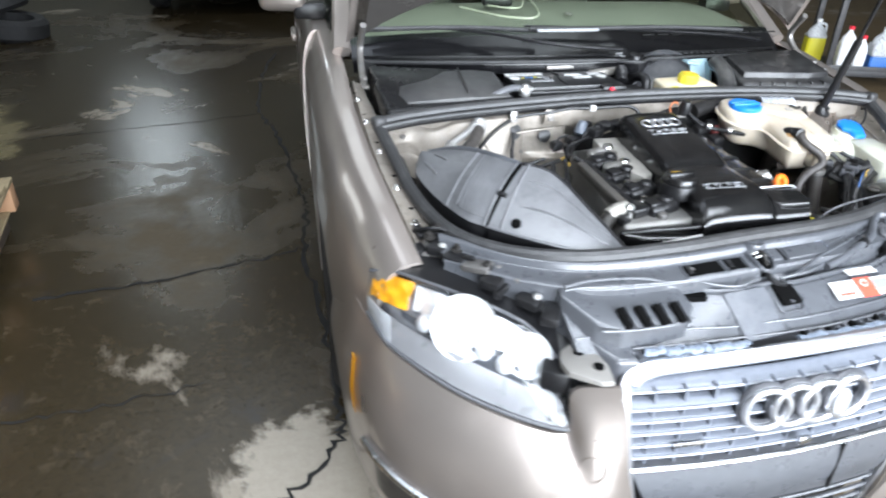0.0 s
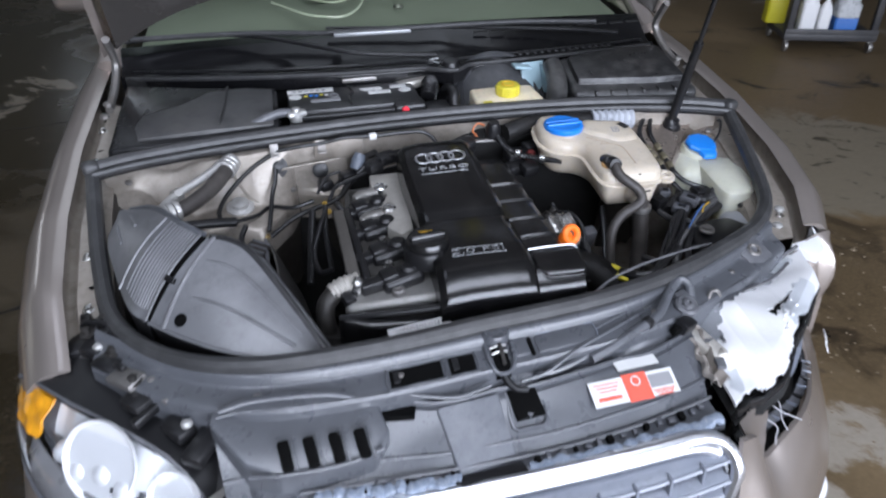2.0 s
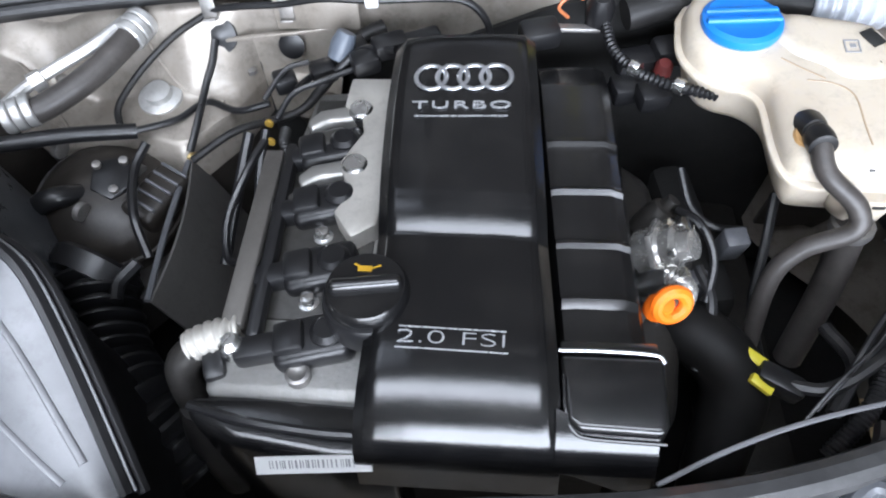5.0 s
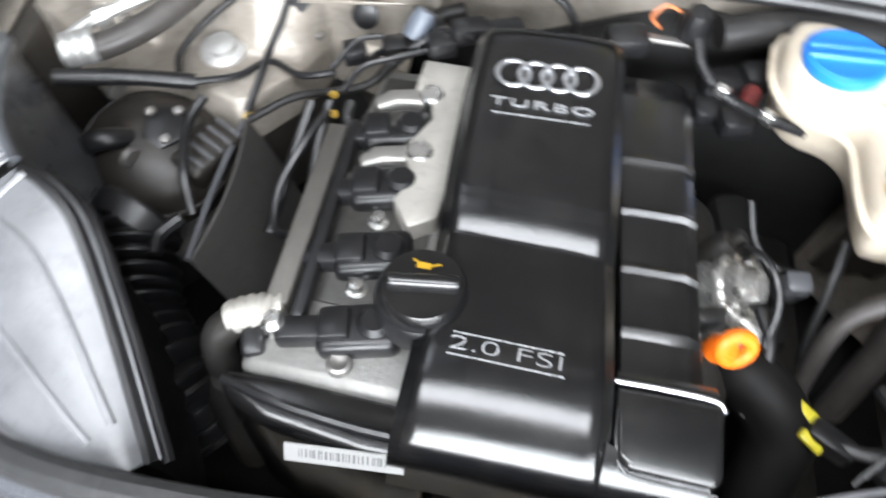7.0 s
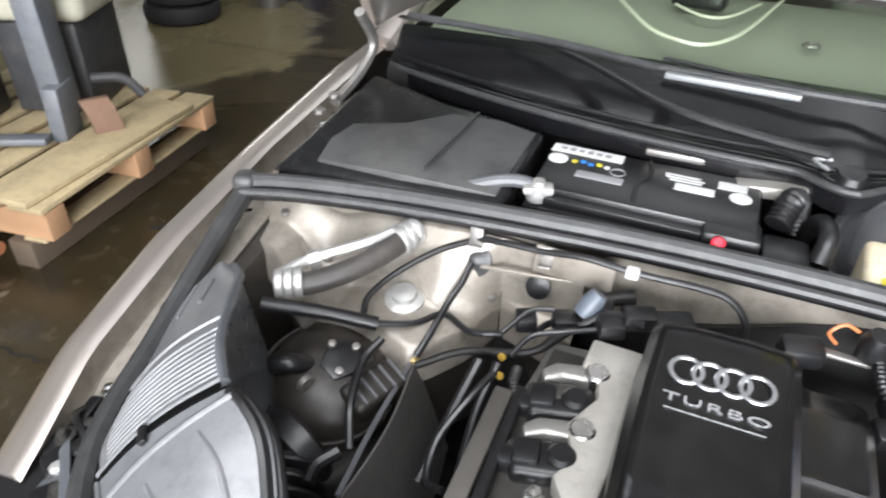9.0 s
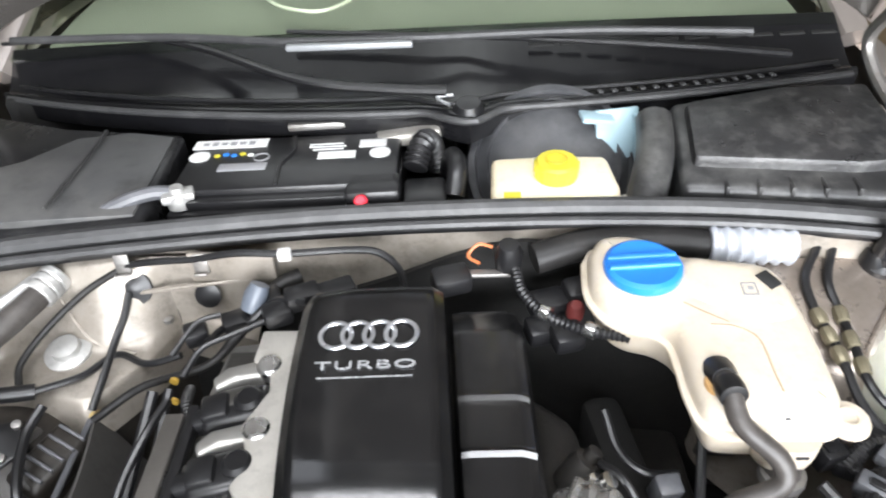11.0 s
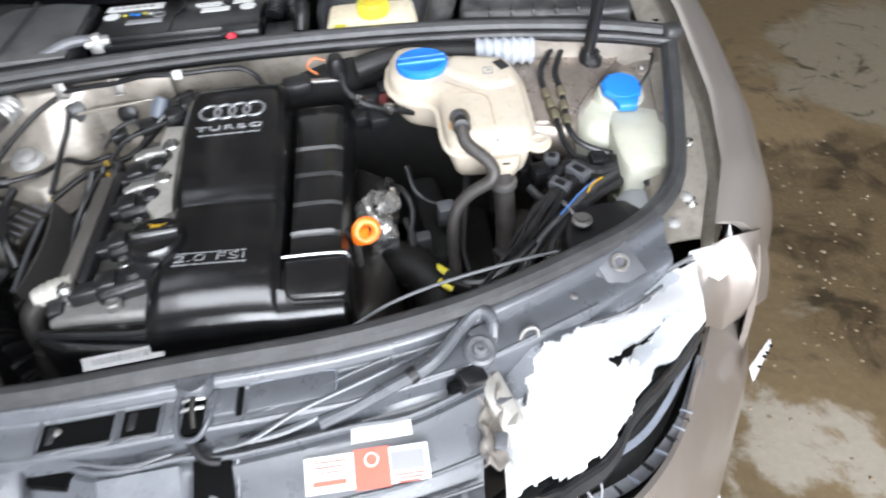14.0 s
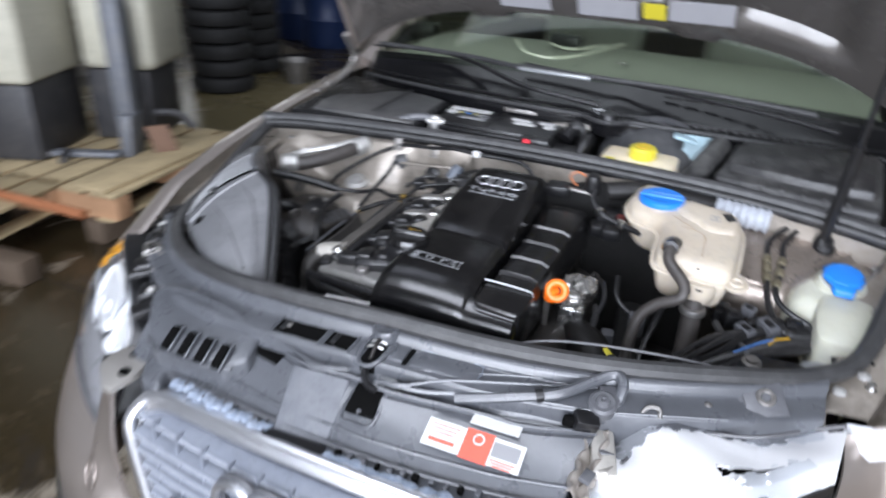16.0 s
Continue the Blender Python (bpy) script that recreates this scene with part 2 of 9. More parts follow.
def floor_material():
    """Old garage concrete: grey-brown, with damp dark patches, oil, dry pale patches and puddled gloss."""
    m = bpy.data.materials.new("damp_concrete")
    m.use_nodes = True
    t = m.node_tree
    b = t.nodes["Principled BSDF"]
    tc = t.nodes.new("ShaderNodeTexCoord")

    def nz(s, d, r, dist=0.0):
        n = t.nodes.new("ShaderNodeTexNoise")
        for k, v in (("Scale", s), ("Detail", d), ("Roughness", r), ("Distortion", dist)):
            n.inputs[k].default_value = v
        t.links.new(tc.outputs["Object"], n.inputs["Vector"])
        return n.outputs[0]

    def ramp(v, a, bb):
        r = t.nodes.new("ShaderNodeMapRange")
        r.inputs[1].default_value, r.inputs[2].default_value = a, bb
        t.links.new(v, r.inputs[0])
        return r.outputs[0]

    def mixc(f, a, bb):
        x = t.nodes.new("ShaderNodeMix")
        x.data_type = "RGBA"
        t.links.new(f, x.inputs[0])
        for s, v in ((x.inputs[6], a), (x.inputs[7], bb)):
            if isinstance(v, tuple):
                s.default_value = (*v, 1)
            else:
                t.links.new(v, s)
        return x.outputs[2]

    damp = ramp(nz(0.75, 7, 0.62, 0.5), 0.38, 0.48)
    # damp patches thin out towards the side of the tool cart
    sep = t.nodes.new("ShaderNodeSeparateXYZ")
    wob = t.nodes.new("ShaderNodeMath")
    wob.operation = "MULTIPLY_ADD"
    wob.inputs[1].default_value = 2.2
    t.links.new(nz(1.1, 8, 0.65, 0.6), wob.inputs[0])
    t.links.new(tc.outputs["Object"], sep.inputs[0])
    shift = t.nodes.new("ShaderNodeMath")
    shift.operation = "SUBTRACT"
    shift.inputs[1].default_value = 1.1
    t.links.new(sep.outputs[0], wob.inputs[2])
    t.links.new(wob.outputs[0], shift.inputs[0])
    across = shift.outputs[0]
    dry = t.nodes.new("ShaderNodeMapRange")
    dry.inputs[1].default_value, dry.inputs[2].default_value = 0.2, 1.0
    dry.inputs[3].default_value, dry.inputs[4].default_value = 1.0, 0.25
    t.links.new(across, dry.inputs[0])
    both = t.nodes.new("ShaderNodeMath")
    both.operation = "MULTIPLY"
    t.links.new(damp, both.inputs[0])
    t.links.new(dry.outputs[0], both.inputs[1])
    damp = both.outputs[0]
    oil = ramp(nz(2.1, 10, 0.72, 0.8), 0.57, 0.66)
    pale = ramp(nz(0.8, 9, 0.62, 0.4), 0.60, 0.63)
    grit = nz(38, 8, 0.75)
    base = mixc(grit, (0.105, 0.071, 0.036), (0.235, 0.168, 0.090))
    wet = mixc(grit, (0.018, 0.013, 0.006), (0.044, 0.032, 0.016))
    # base colour is darker away from the tool cart, by x
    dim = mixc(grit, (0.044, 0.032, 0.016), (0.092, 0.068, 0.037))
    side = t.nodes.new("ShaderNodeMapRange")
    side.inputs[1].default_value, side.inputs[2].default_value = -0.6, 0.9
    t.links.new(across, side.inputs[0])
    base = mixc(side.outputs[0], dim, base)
    speck = ramp(nz(9.0, 11, 0.78, 0.3), 0.54, 0.64)
    c = mixc(damp, base, wet)
    thin = t.nodes.new("ShaderNodeMath")
    thin.operation = "MULTIPLY"
    thin.inputs[1].default_value = 0.20
    t.links.new(speck, thin.inputs[0])
    c = mixc(thin.outputs[0], c, mixc(grit, (0.12, 0.092, 0.060), (0.24, 0.185, 0.125)))
    c = mixc(pale, c, (0.24, 0.205, 0.16))
    c = mixc(oil, c, (0.028, 0.023, 0.018))
    # gritty brown dirt trodden over the floor beside the damaged corner
    far = t.nodes.new("ShaderNodeVectorMath")
    far.operation = "DISTANCE"
    far.inputs[1].default_value = (1.72, 1.18, 0)
    t.links.new(tc.outputs["Object"], far.inputs[0])
    wave = t.nodes.new("ShaderNodeMath")
    wave.operation = "MULTIPLY_ADD"
    wave.inputs[1].default_value = 1.1
    t.links.new(nz(2.2, 9, 0.66, 0.5), wave.inputs[0])
    t.links.new(far.outputs["Value"], wave.inputs[2])
    dirt = mixc(ramp(nz(90, 6, 0.85), 0.40, 0.72), (0.075, 0.050, 0.024), (0.17, 0.122, 0.066))
    dirt = mixc(ramp(nz(3.3, 8, 0.72, 1.2), 0.47, 0.60), dirt, (0.036, 0.024, 0.012))
    dirt = mixc(ramp(nz(48, 3, 0.6), 0.70, 0.74), dirt, (0.36, 0.30, 0.21))
    c = mixc(ramp(wave.outputs[0], 1.10, 1.00), c, dirt)
    # dry pale floor past the dirt, trodden with dark prints
    past = t.nodes.new("ShaderNodeVectorMath")
    past.operation = "DISTANCE"
    past.inputs[1].default_value = (2.42, 2.12, 0)
    t.links.new(tc.outputs["Object"], past.inputs[0])
    fray = t.nodes.new("ShaderNodeMath")
    fray.operation = "MULTIPLY_ADD"
    fray.inputs[1].default_value = 0.9
    t.links.new(nz(3.0, 9, 0.7, 0.6), fray.inputs[0])
    t.links.new(past.outputs["Value"], fray.inputs[2])
    trodden = mixc(grit, (0.135, 0.112, 0.076), (0.235, 0.200, 0.145))
    trodden = mixc(ramp(nz(7.5, 8, 0.75, 1.0), 0.56, 0.62), trodden, (0.050, 0.040, 0.026))
    c = mixc(ramp(fray.outputs[0], 1.14, 1.04), c, trodden)
    # a broad dry olive patch behind the pallets
    gap = t.nodes.new("ShaderNodeVectorMath")
    gap.operation = "DISTANCE"
    gap.inputs[1].default_value = (-3.75, 3.45, 0)
    t.links.new(tc.outputs["Object"], gap.inputs[0])
    roam = t.nodes.new("ShaderNodeMath")
    roam.operation = "MULTIPLY_ADD"
    roam.inputs[1].default_value = 0.9
    t.links.new(nz(1.7, 8, 0.6, 0.4), roam.inputs[0])
    t.links.new(gap.outputs["Value"], roam.inputs[2])
    c = mixc(ramp(roam.outputs[0], 1.62, 1.50), c, mixc(grit, (0.125, 0.103, 0.052), (0.215, 0.178, 0.096)))
    # dry worn patches of pale concrete beside the car
    edge = nz(5.0, 8, 0.65, 0.3)
    for place, size in (((-0.93, 0.52, 0), 0.26), ((-0.72, 0.30, 0), 0.20), ((1.07, 0.48, 0), 0.13), ((1.22, 0.45, 0), 0.15), ((0.86, 0.24, 0), 0.15), ((0.62, 0.04, 0), 0.22), ((1.45, 0.38, 0), 0.14)):
        d = t.nodes.new("ShaderNodeVectorMath")
        d.operation = "DISTANCE"
        d.inputs[1].default_value = place
        t.links.new(tc.outputs["Object"], d.inputs[0])
        e = t.nodes.new("ShaderNodeMath")
        e.operation = "MULTIPLY_ADD"
        e.inputs[1].default_value, e.inputs[2].default_value = 0.55, -0.275
        t.links.new(edge, e.inputs[0])
        a = t.nodes.new("ShaderNodeMath")
        t.links.new(d.outputs["Value"], a.inputs[0])
        t.links.new(e.outputs[0], a.inputs[1])
        c = mixc(ramp(a.outputs[0], size, size - 0.05), c, mixc(grit, (0.22, 0.19, 0.15), (0.36, 0.32, 0.26)))
    t.links.new(c, b.inputs["Base Color"])
    rr = t.nodes.new("ShaderNodeMapRange")
    rr.inputs[3].default_value, rr.inputs[4].default_value = 0.6, 0.22
    t.links.new(damp, rr.inputs[0])
    t.links.new(rr.outputs[0], b.inputs["Roughness"])
    bp = t.nodes.new("ShaderNodeBump")
    bp.inputs["Strength"].default_value, bp.inputs["Distance"].default_value = 0.35, 0.006
    t.links.new(nz(14, 9, 0.7), bp.inputs["Height"])
    t.links.new(bp.outputs[0], b.inputs["Normal"])
    return m


FLOORMAT = floor_material()

# ---- mesh tools ----


def shade(bm, angle=34):
    bm.normal_update()
    for f in bm.faces:
        f.smooth = True
    for e in bm.edges:
        e.smooth = len(e.link_faces) == 2 and e.calc_face_angle(0) < radians(angle)


def part(name, bm, material, parent=None, label="", angle=34, recalc=True):
    if recalc:
        bmesh.ops.recalc_face_normals(bm, faces=bm.faces)
    shade(bm, angle)
    me = bpy.data.meshes.new(name)
    bm.to_mesh(me)
    bm.free()
    me.materials.append(material)
    ob = new(name, me)
    if parent is not None:
        ob.parent = parent
        m = Matrix.Translation(parent.location) if parent.type == "EMPTY" else Matrix()
        ob.matrix_parent_inverse = m.inverted()
    if label:
        tagged(ob, label)
    return ob


def thing(name, at, label, category, group="", kind=""):
    ob = new(name)
    ob.location = at
    ob.empty_display_size = 0.05
    return tagged(ob, label, category, group, kind)


def box(bm, c, s, rot=(0, 0, 0), bev=0.0, seg=2):
    t = bmesh.new()
    bmesh.ops.create_cube(t, size=1.0, matrix=Matrix.Diagonal((*s, 1)))
    if bev > 0:
        bmesh.ops.bevel(t, geom=t.edges[:], offset=min(bev, min(s) * 0.45), segments=seg, profile=0.5, affect="EDGES")
    bmesh.ops.transform(t, matrix=pose(*c, *rot), verts=t.verts[:])
    return merge(bm, t)


def merge(bm, t):
    me = bpy.data.meshes.new("tmp")
    t.to_mesh(me)
    t.free()
    bm.from_mesh(me)
    bpy.data.meshes.remove(me)
    return bm


def B(c, s, rot=(0, 0, 0), bev=0.004, seg=2):
    return box(bmesh.new(), c, s, rot, bev, seg)


def prism(bm, pts, zb, top, bev=0.0, seg=2):
    """A plan outline (x, y) raised from zb to top (a number or a function of x, y), with rounded upper edges."""
    t = bmesh.new()
    zt = top if callable(top) else (lambda x, y: top)
    zl = zb if callable(zb) else (lambda x, y: zb)
    lo = [t.verts.new((x, y, zl(x, y))) for x, y in pts]
    hi = [t.verts.new((x, y, zt(x, y))) for x, y in pts]
    t.faces.new(lo[::-1])
    f = t.faces.new(hi)
    n = len(pts)
    for i in range(n):
        t.faces.new((lo[i], lo[(i + 1) % n], hi[(i + 1) % n], hi[i]))
    bmesh.ops.recalc_face_normals(t, faces=t.faces)
    if bev > 0:
        up = [e for e in t.edges if all(v in hi for v in e.verts)] + [e for e in t.edges if (e.verts[0] in lo) != (e.verts[1] in lo)]
        bmesh.ops.bevel(t, geom=up, offset=bev, segments=seg, profile=0.5, affect="EDGES", clamp_overlap=True)
    bmesh.ops.triangulate(t, faces=[f for f in t.faces if len(f.verts) > 4])
    return merge(bm, t)


def smooth_path(pts, n=6):
    """A curve through the points, n steps a span."""
    p = [Vector(v) for v in pts]
    if len(p) < 3:
        return [p[0].lerp(p[-1], i / n) for i in range(n + 1)]
    q = [p[0] * 2 - p[1]] + p + [p[-1] * 2 - p[-2]]
    out = []
    for i in range(1, len(q) - 2):
        a, b, c, d = q[i - 1:i + 3]
        for k in range(n):
            t = k / n
            out.append(0.5 * (2 * b + (c - a) * t + (2 * a - 5 * b + 4 * c - d) * t * t + (3 * b - a - 3 * c + d) * t ** 3))
    out.append(p[-1])
    return out


def tube(bm, pts, r, n=10, steps=6, rib=0.0, pitch=0.01, flat=1.0):
    """A hose or cable through the points; rib: height of its rings, pitch: their spacing; flat squeezes the section."""
    path = smooth_path(pts, steps)
    if rib > 0:
        dense, s, total = [], 0.0, sum((b - a).length for a, b in zip(path, path[1:]))
        count = max(8, int(total / pitch * 6))
        acc = [0.0]
        for a, b in zip(path, path[1:]):
            acc.append(acc[-1] + (b - a).length)
        j = 0
        for i in range(count + 1):
            d = total * i / count
            while j < len(path) - 2 and acc[j + 1] < d:
                j += 1
            dense.append(path[j].lerp(path[j + 1], (d - acc[j]) / max(1e-6, acc[j + 1] - acc[j])))
        path = dense
    rings, up = [], None
    d = 0.0
    for i, p in enumerate(path):
        a, b = path[max(0, i - 1)], path[min(len(path) - 1, i + 1)]
        tan = (b - a).normalized()
        if up is None:
            up = tan.orthogonal().normalized() if abs(tan.z) > 0.9 else Vector((0, 0, 1))
        side = tan.cross(up)
        side = side.normalized() if side.length > 1e-5 else tan.orthogonal().normalized()
        up = side.cross(tan).normalized()
        d += (p - path[max(0, i - 1)]).length
        rad = r(i / (len(path) - 1)) if callable(r) else r
        if rib > 0:
            rad += rib * math.sin(2 * math.pi * d / pitch)
        rings.append([bm.verts.new(p + (side * math.cos(2 * math.pi * k / n) + up * flat * math.sin(2 * math.pi * k / n)) * rad) for k in range(n)])
    for a, b in zip(rings, rings[1:]):
        for k in range(n):
            bm.faces.new((a[k], a[(k + 1) % n], b[(k + 1) % n], b[k]))
    bm.faces.new(rings[0][::-1])
    bm.faces.new(rings[-1])
    return bm


def T(pts, r, **k):
    return tube(bmesh.new(), pts, r, **k)


def revolve(bm, prof, at, axis=(0, 0, 1), n=24, start=0.0, stop=2 * math.pi):
    """A profile of (radius, height) turned round an axis through at."""
    rot = Vector((0, 0, 1)).rotation_difference(Vector(axis)).to_matrix()
    full = abs(stop - start) > 6.28
    rings = []
    for rad, h in prof:
        rings.append([bm.verts.new(Vector(at) + rot @ Vector((rad * math.cos(start + (stop - start) * k / n), rad * math.sin(start + (stop - start) * k / n), h))) for k in range(n if full else n + 1)])
    for a, b in zip(rings, rings[1:]):
        m = len(a)
        for k in range(m if full else m - 1):
            bm.faces.new((a[k], a[(k + 1) % m], b[(k + 1) % m], b[k]))
    if full:
        bm.faces.new(rings[0][::-1])
        bm.faces.new(rings[-1])
    return bm


def R(prof, at, axis=(0, 0, 1), n=24):
    return revolve(bmesh.new(), prof, at, axis, n)


def ring(bm, at, axis, r, w, n=28, k=8, flat=1.0):
    """A torus of radius r and bar radius w."""
    rot = Vector((0, 0, 1)).rotation_difference(Vector(axis)).to_matrix()
    rows = []
    for i in range(n):
        a = 2 * math.pi * i / n
        rows.append([bm.verts.new(Vector(at) + rot @ Vector(((r + w * math.cos(2 * math.pi * j / k)) * math.cos(a), (r + w * math.cos(2 * math.pi * j / k)) * math.sin(a), flat * w * math.sin(2 * math.pi * j / k)))) for j in range(k)])
    for i in range(n):
        for j in range(k):
            bm.faces.new((rows[i][j], rows[(i + 1) % n][j], rows[(i + 1) % n][(j + 1) % k], rows[i][(j + 1) % k]))
    return bm


def sheet(bm, f, nu, nv, thick=0.0, down=(0, 0, -1)):
    """A surface f(u, v), u and v from 0 to 1, with thickness along down."""
    d = Vector(down) * thick
    top = [[bm.verts.new(Vector(f(i / nu, j / nv))) for j in range(nv + 1)] for i in range(nu + 1)]
    for i in range(nu):
        for j in range(nv):
            bm.faces.new((top[i][j], top[i + 1][j], top[i + 1][j + 1], top[i][j + 1]))
    if thick > 0:
        low = [[bm.verts.new(v.co + d) for v in row] for row in top]
        for i in range(nu):
            for j in range(nv):
                bm.faces.new((low[i][j], low[i][j + 1], low[i + 1][j + 1], low[i + 1][j]))
        edge = [(i, 0) for i in range(nu)] + [(nu, j) for j in range(nv)] + [(i, nv) for i in range(nu, 0, -1)] + [(0, j) for j in range(nv, 0, -1)]
        for a, b in zip(edge, edge[1:] + edge[:1]):
            bm.faces.new((top[a[0]][a[1]], low[a[0]][a[1]], low[b[0]][b[1]], top[b[0]][b[1]]))
    return bm


def lerp_table(table, t):
    """Values between rows (key, values...), eased from row to row."""
    if t <= table[0][0]:
        return list(table[0][1:])
    for a, b in zip(table, table[1:]):
        if t <= b[0]:
            k = (t - a[0]) / (b[0] - a[0])
            return [p + (q - p) * k for p, q in zip(a[1:], b[1:])]
    return list(table[-1][1:])


def curve_at(pts, t):
    """The point at t (0 to 1) of a smooth curve through control points."""
    p = smooth_path(pts, 8)
    x = t * (len(p) - 1)
    i = min(int(x), len(p) - 2)
    return p[i].lerp(p[i + 1], x - i)


def letters(name, text, m, size, depth, material, parent, spread=1.0, label="", thin=0.0):
    cu = bpy.data.curves.new(name, "FONT")
    cu.body, cu.size, cu.extrude, cu.align_x, cu.align_y = text, size, depth, "CENTER", "CENTER"
    cu.space_character = spread
    cu.offset = -thin
    tmp = new("tmp_text", cu)
    me = bpy.data.meshes.new_from_object(tmp.evaluated_get(bpy.context.evaluated_depsgraph_get()))
    bpy.data.objects.remove(tmp)
    me.transform(m)
    me.name = name
    me.materials.clear()
    me.materials.append(material)
    ob = new(name, me)
    ob.parent = parent
    if label:
        tagged(ob, label)
    return ob


def slab(name, lo, hi, material, label, parent=None, bev=0.0):
    c = [(a + b) / 2 for a, b in zip(lo, hi)]
    s = [b - a for a, b in zip(lo, hi)]
    return tagged(part(name, B(c, s, bev=bev), material, parent), label, kind="structure")

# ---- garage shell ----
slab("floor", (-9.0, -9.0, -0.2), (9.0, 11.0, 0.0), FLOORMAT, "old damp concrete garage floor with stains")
slab("wall_right", (9.0, -5.0, 0), (9.2, 11.0, 4.6), WALLMAT, "plain painted garage wall")


def wall_with_opening(name, y0, y1, x0, x1, z1, ox0, ox1, oz0, oz1, label):
    bm = bmesh.new()
    for lo, hi in (((x0, 0), (ox0, z1)), ((ox1, 0), (x1, z1)), ((ox0, oz1), (ox1, z1))) + ((((ox0, 0), (ox1, oz0)),) if oz0 > 0 else ()):
        box(bm, ((lo[0] + hi[0]) / 2, (y0 + y1) / 2, (lo[1] + hi[1]) / 2), (hi[0] - lo[0], y1 - y0, hi[1] - lo[1]))
    return tagged(part(name, bm, WALLMAT), label, kind="structure")


wall_with_opening("wall_front", -5.0, -4.8, -9.2, 9.2, 4.6, -1.8, 5.0, 0, 3.7, "garage front wall with an open vehicle doorway")
wall_with_opening("wall_back", 10.0, 10.2, -9.2, 9.2, 4.6, -3.6, -2.6, 2.1, 4.4, "garage back wall with a tall high window opening")
# side wall, opened only for the added fill light
bm = bmesh.new()
for y0, y1, z0, z1 in ((-5.0, 6.4, 0, 4.6), (9.6, 11.0, 0, 4.6), (6.4, 9.6, 0, 2.15), (6.4, 9.6, 3.85, 4.6)):
    box(bm, (-9.1, (y0 + y1) / 2, (z0 + z1) / 2), (0.2, y1 - y0, z1 - z0))
tagged(part("wall_left", bm, WALLMAT), "garage side wall, unseen, with an opening behind an added fill light", kind="structure")
bm = bmesh.new()
# openings over the three added overhead lights
HOLES = ((-2.4, 2.0, -2.1, -0.6), (-2.85, -1.35, 0.35, 1.65), (-3.0, 1.8, 3.15, 6.05))
xs = sorted({-9.2, 9.2, *[h[0] for h in HOLES], *[h[1] for h in HOLES]})
ys = sorted({-5.0, 11.0, *[h[2] for h in HOLES], *[h[3] for h in HOLES]})
for x0, x1 in zip(xs, xs[1:]):
    for y0, y1 in zip(ys, ys[1:]):
        if not any(h[0] <= x0 and x1 <= h[1] and h[2] <= y0 and y1 <= h[3] for h in HOLES):
            box(bm, ((x0 + x1) / 2, (y0 + y1) / 2, 4.7), (x1 - x0, y1 - y0, 0.2))
tagged(part("ceiling", bm, CEILMAT), "plain garage ceiling, unseen, with openings over added overhead lights", kind="structure")

# loose grit and flakes on the dirt beside the car
rng = random.Random(41)
bm = bmesh.new()
for k in range(420):
    a, r = rng.uniform(0, 2 * math.pi), 0.75 * math.sqrt(rng.random())
    x, y, h = 1.52 + r * math.cos(a), 1.0 + 0.95 * r * math.sin(a), rng.uniform(0.002, 0.0065) * (1.6 if k % 17 == 0 else 1)
    turn = rng.uniform(0, 6.28)
    ring_ = [bm.verts.new((x + h * rng.uniform(0.7, 1.5) * math.cos(turn + q * 1.571), y + h * rng.uniform(0.7, 1.5) * math.sin(turn + q * 1.571), 0.0)) for q in range(4)]
    tip = bm.verts.new((x + rng.uniform(-0.3, 0.3) * h, y, h * rng.uniform(0.4, 0.9)))
    for q in range(4):
        bm.faces.new((ring_[q], ring_[(q + 1) % 4], tip))
tagged(part("grit", bm, mat("pale_stone_grit", (0.20, 0.155, 0.10), 0.8, 0, 0.5, 60, 0.3, 200)), "loose brown stone grit scattered over the dirty floor", "grit", kind="stuff")

# ---- the car ----
car = thing("car", (0, 1.9, 0), "champagne metallic saloon car with open bonnet and crumpled front corner", "car")


def P(name, bm, material, label="", parent=None, angle=34):
    return part(name, bm, material, parent or car, label, angle)


def arch(y, wy=0.96, r=0.365, sill=0.17):
    d = r * r - (y - wy) ** 2
    return max(sill, 0.315 + math.sqrt(d)) if d > 0 else sill


# wing: y, then inner flange x z, bonnet edge x z, crest x z, shoulder x z, side x z
WING_L = [
    (0.30, -0.640, 0.775, -0.712, 0.785, -0.748, 0.775, -0.785, 0.735, -0.815, 0.62),
    (0.45, -0.668, 0.835, -0.744, 0.845, -0.782, 0.835, -0.825, 0.775, -0.855, 0.64),
    (0.65, -0.700, 0.875, -0.770, 0.885, -0.814, 0.872, -0.860, 0.800, -0.882, 0.66),
    (0.90, -0.728, 0.915, -0.786, 0.925, -0.830, 0.910, -0.875, 0.830, -0.892, 0.68),
    (1.20, -0.752, 0.955, -0.786, 0.968, -0.838, 0.952, -0.884, 0.860, -0.895, 0.70),
    (1.62, -0.770, 0.985, -0.800, 0.995, -0.846, 0.980, -0.886, 0.880, -0.895, 0.72),
]
WING_R = [
    (0.40, 0.640, 0.800, 0.715, 0.812, 0.752, 0.800, 0.790, 0.735, 0.815, 0.58),
    (0.50, 0.672, 0.835, 0.755, 0.848, 0.795, 0.836, 0.838, 0.775, 0.870, 0.64),
    (0.65, 0.706, 0.865, 0.784, 0.878, 0.824, 0.868, 0.866, 0.800, 0.890, 0.66),
    (0.90, 0.738, 0.910, 0.802, 0.920, 0.844, 0.908, 0.886, 0.830, 0.902, 0.68),
    (1.20, 0.762, 0.952, 0.796, 0.965, 0.848, 0.950, 0.894, 0.860, 0.905, 0.70),
    (1.62, 0.780, 0.985, 0.810, 0.995, 0.856, 0.980, 0.896, 0.880, 0.905, 0.72),
]


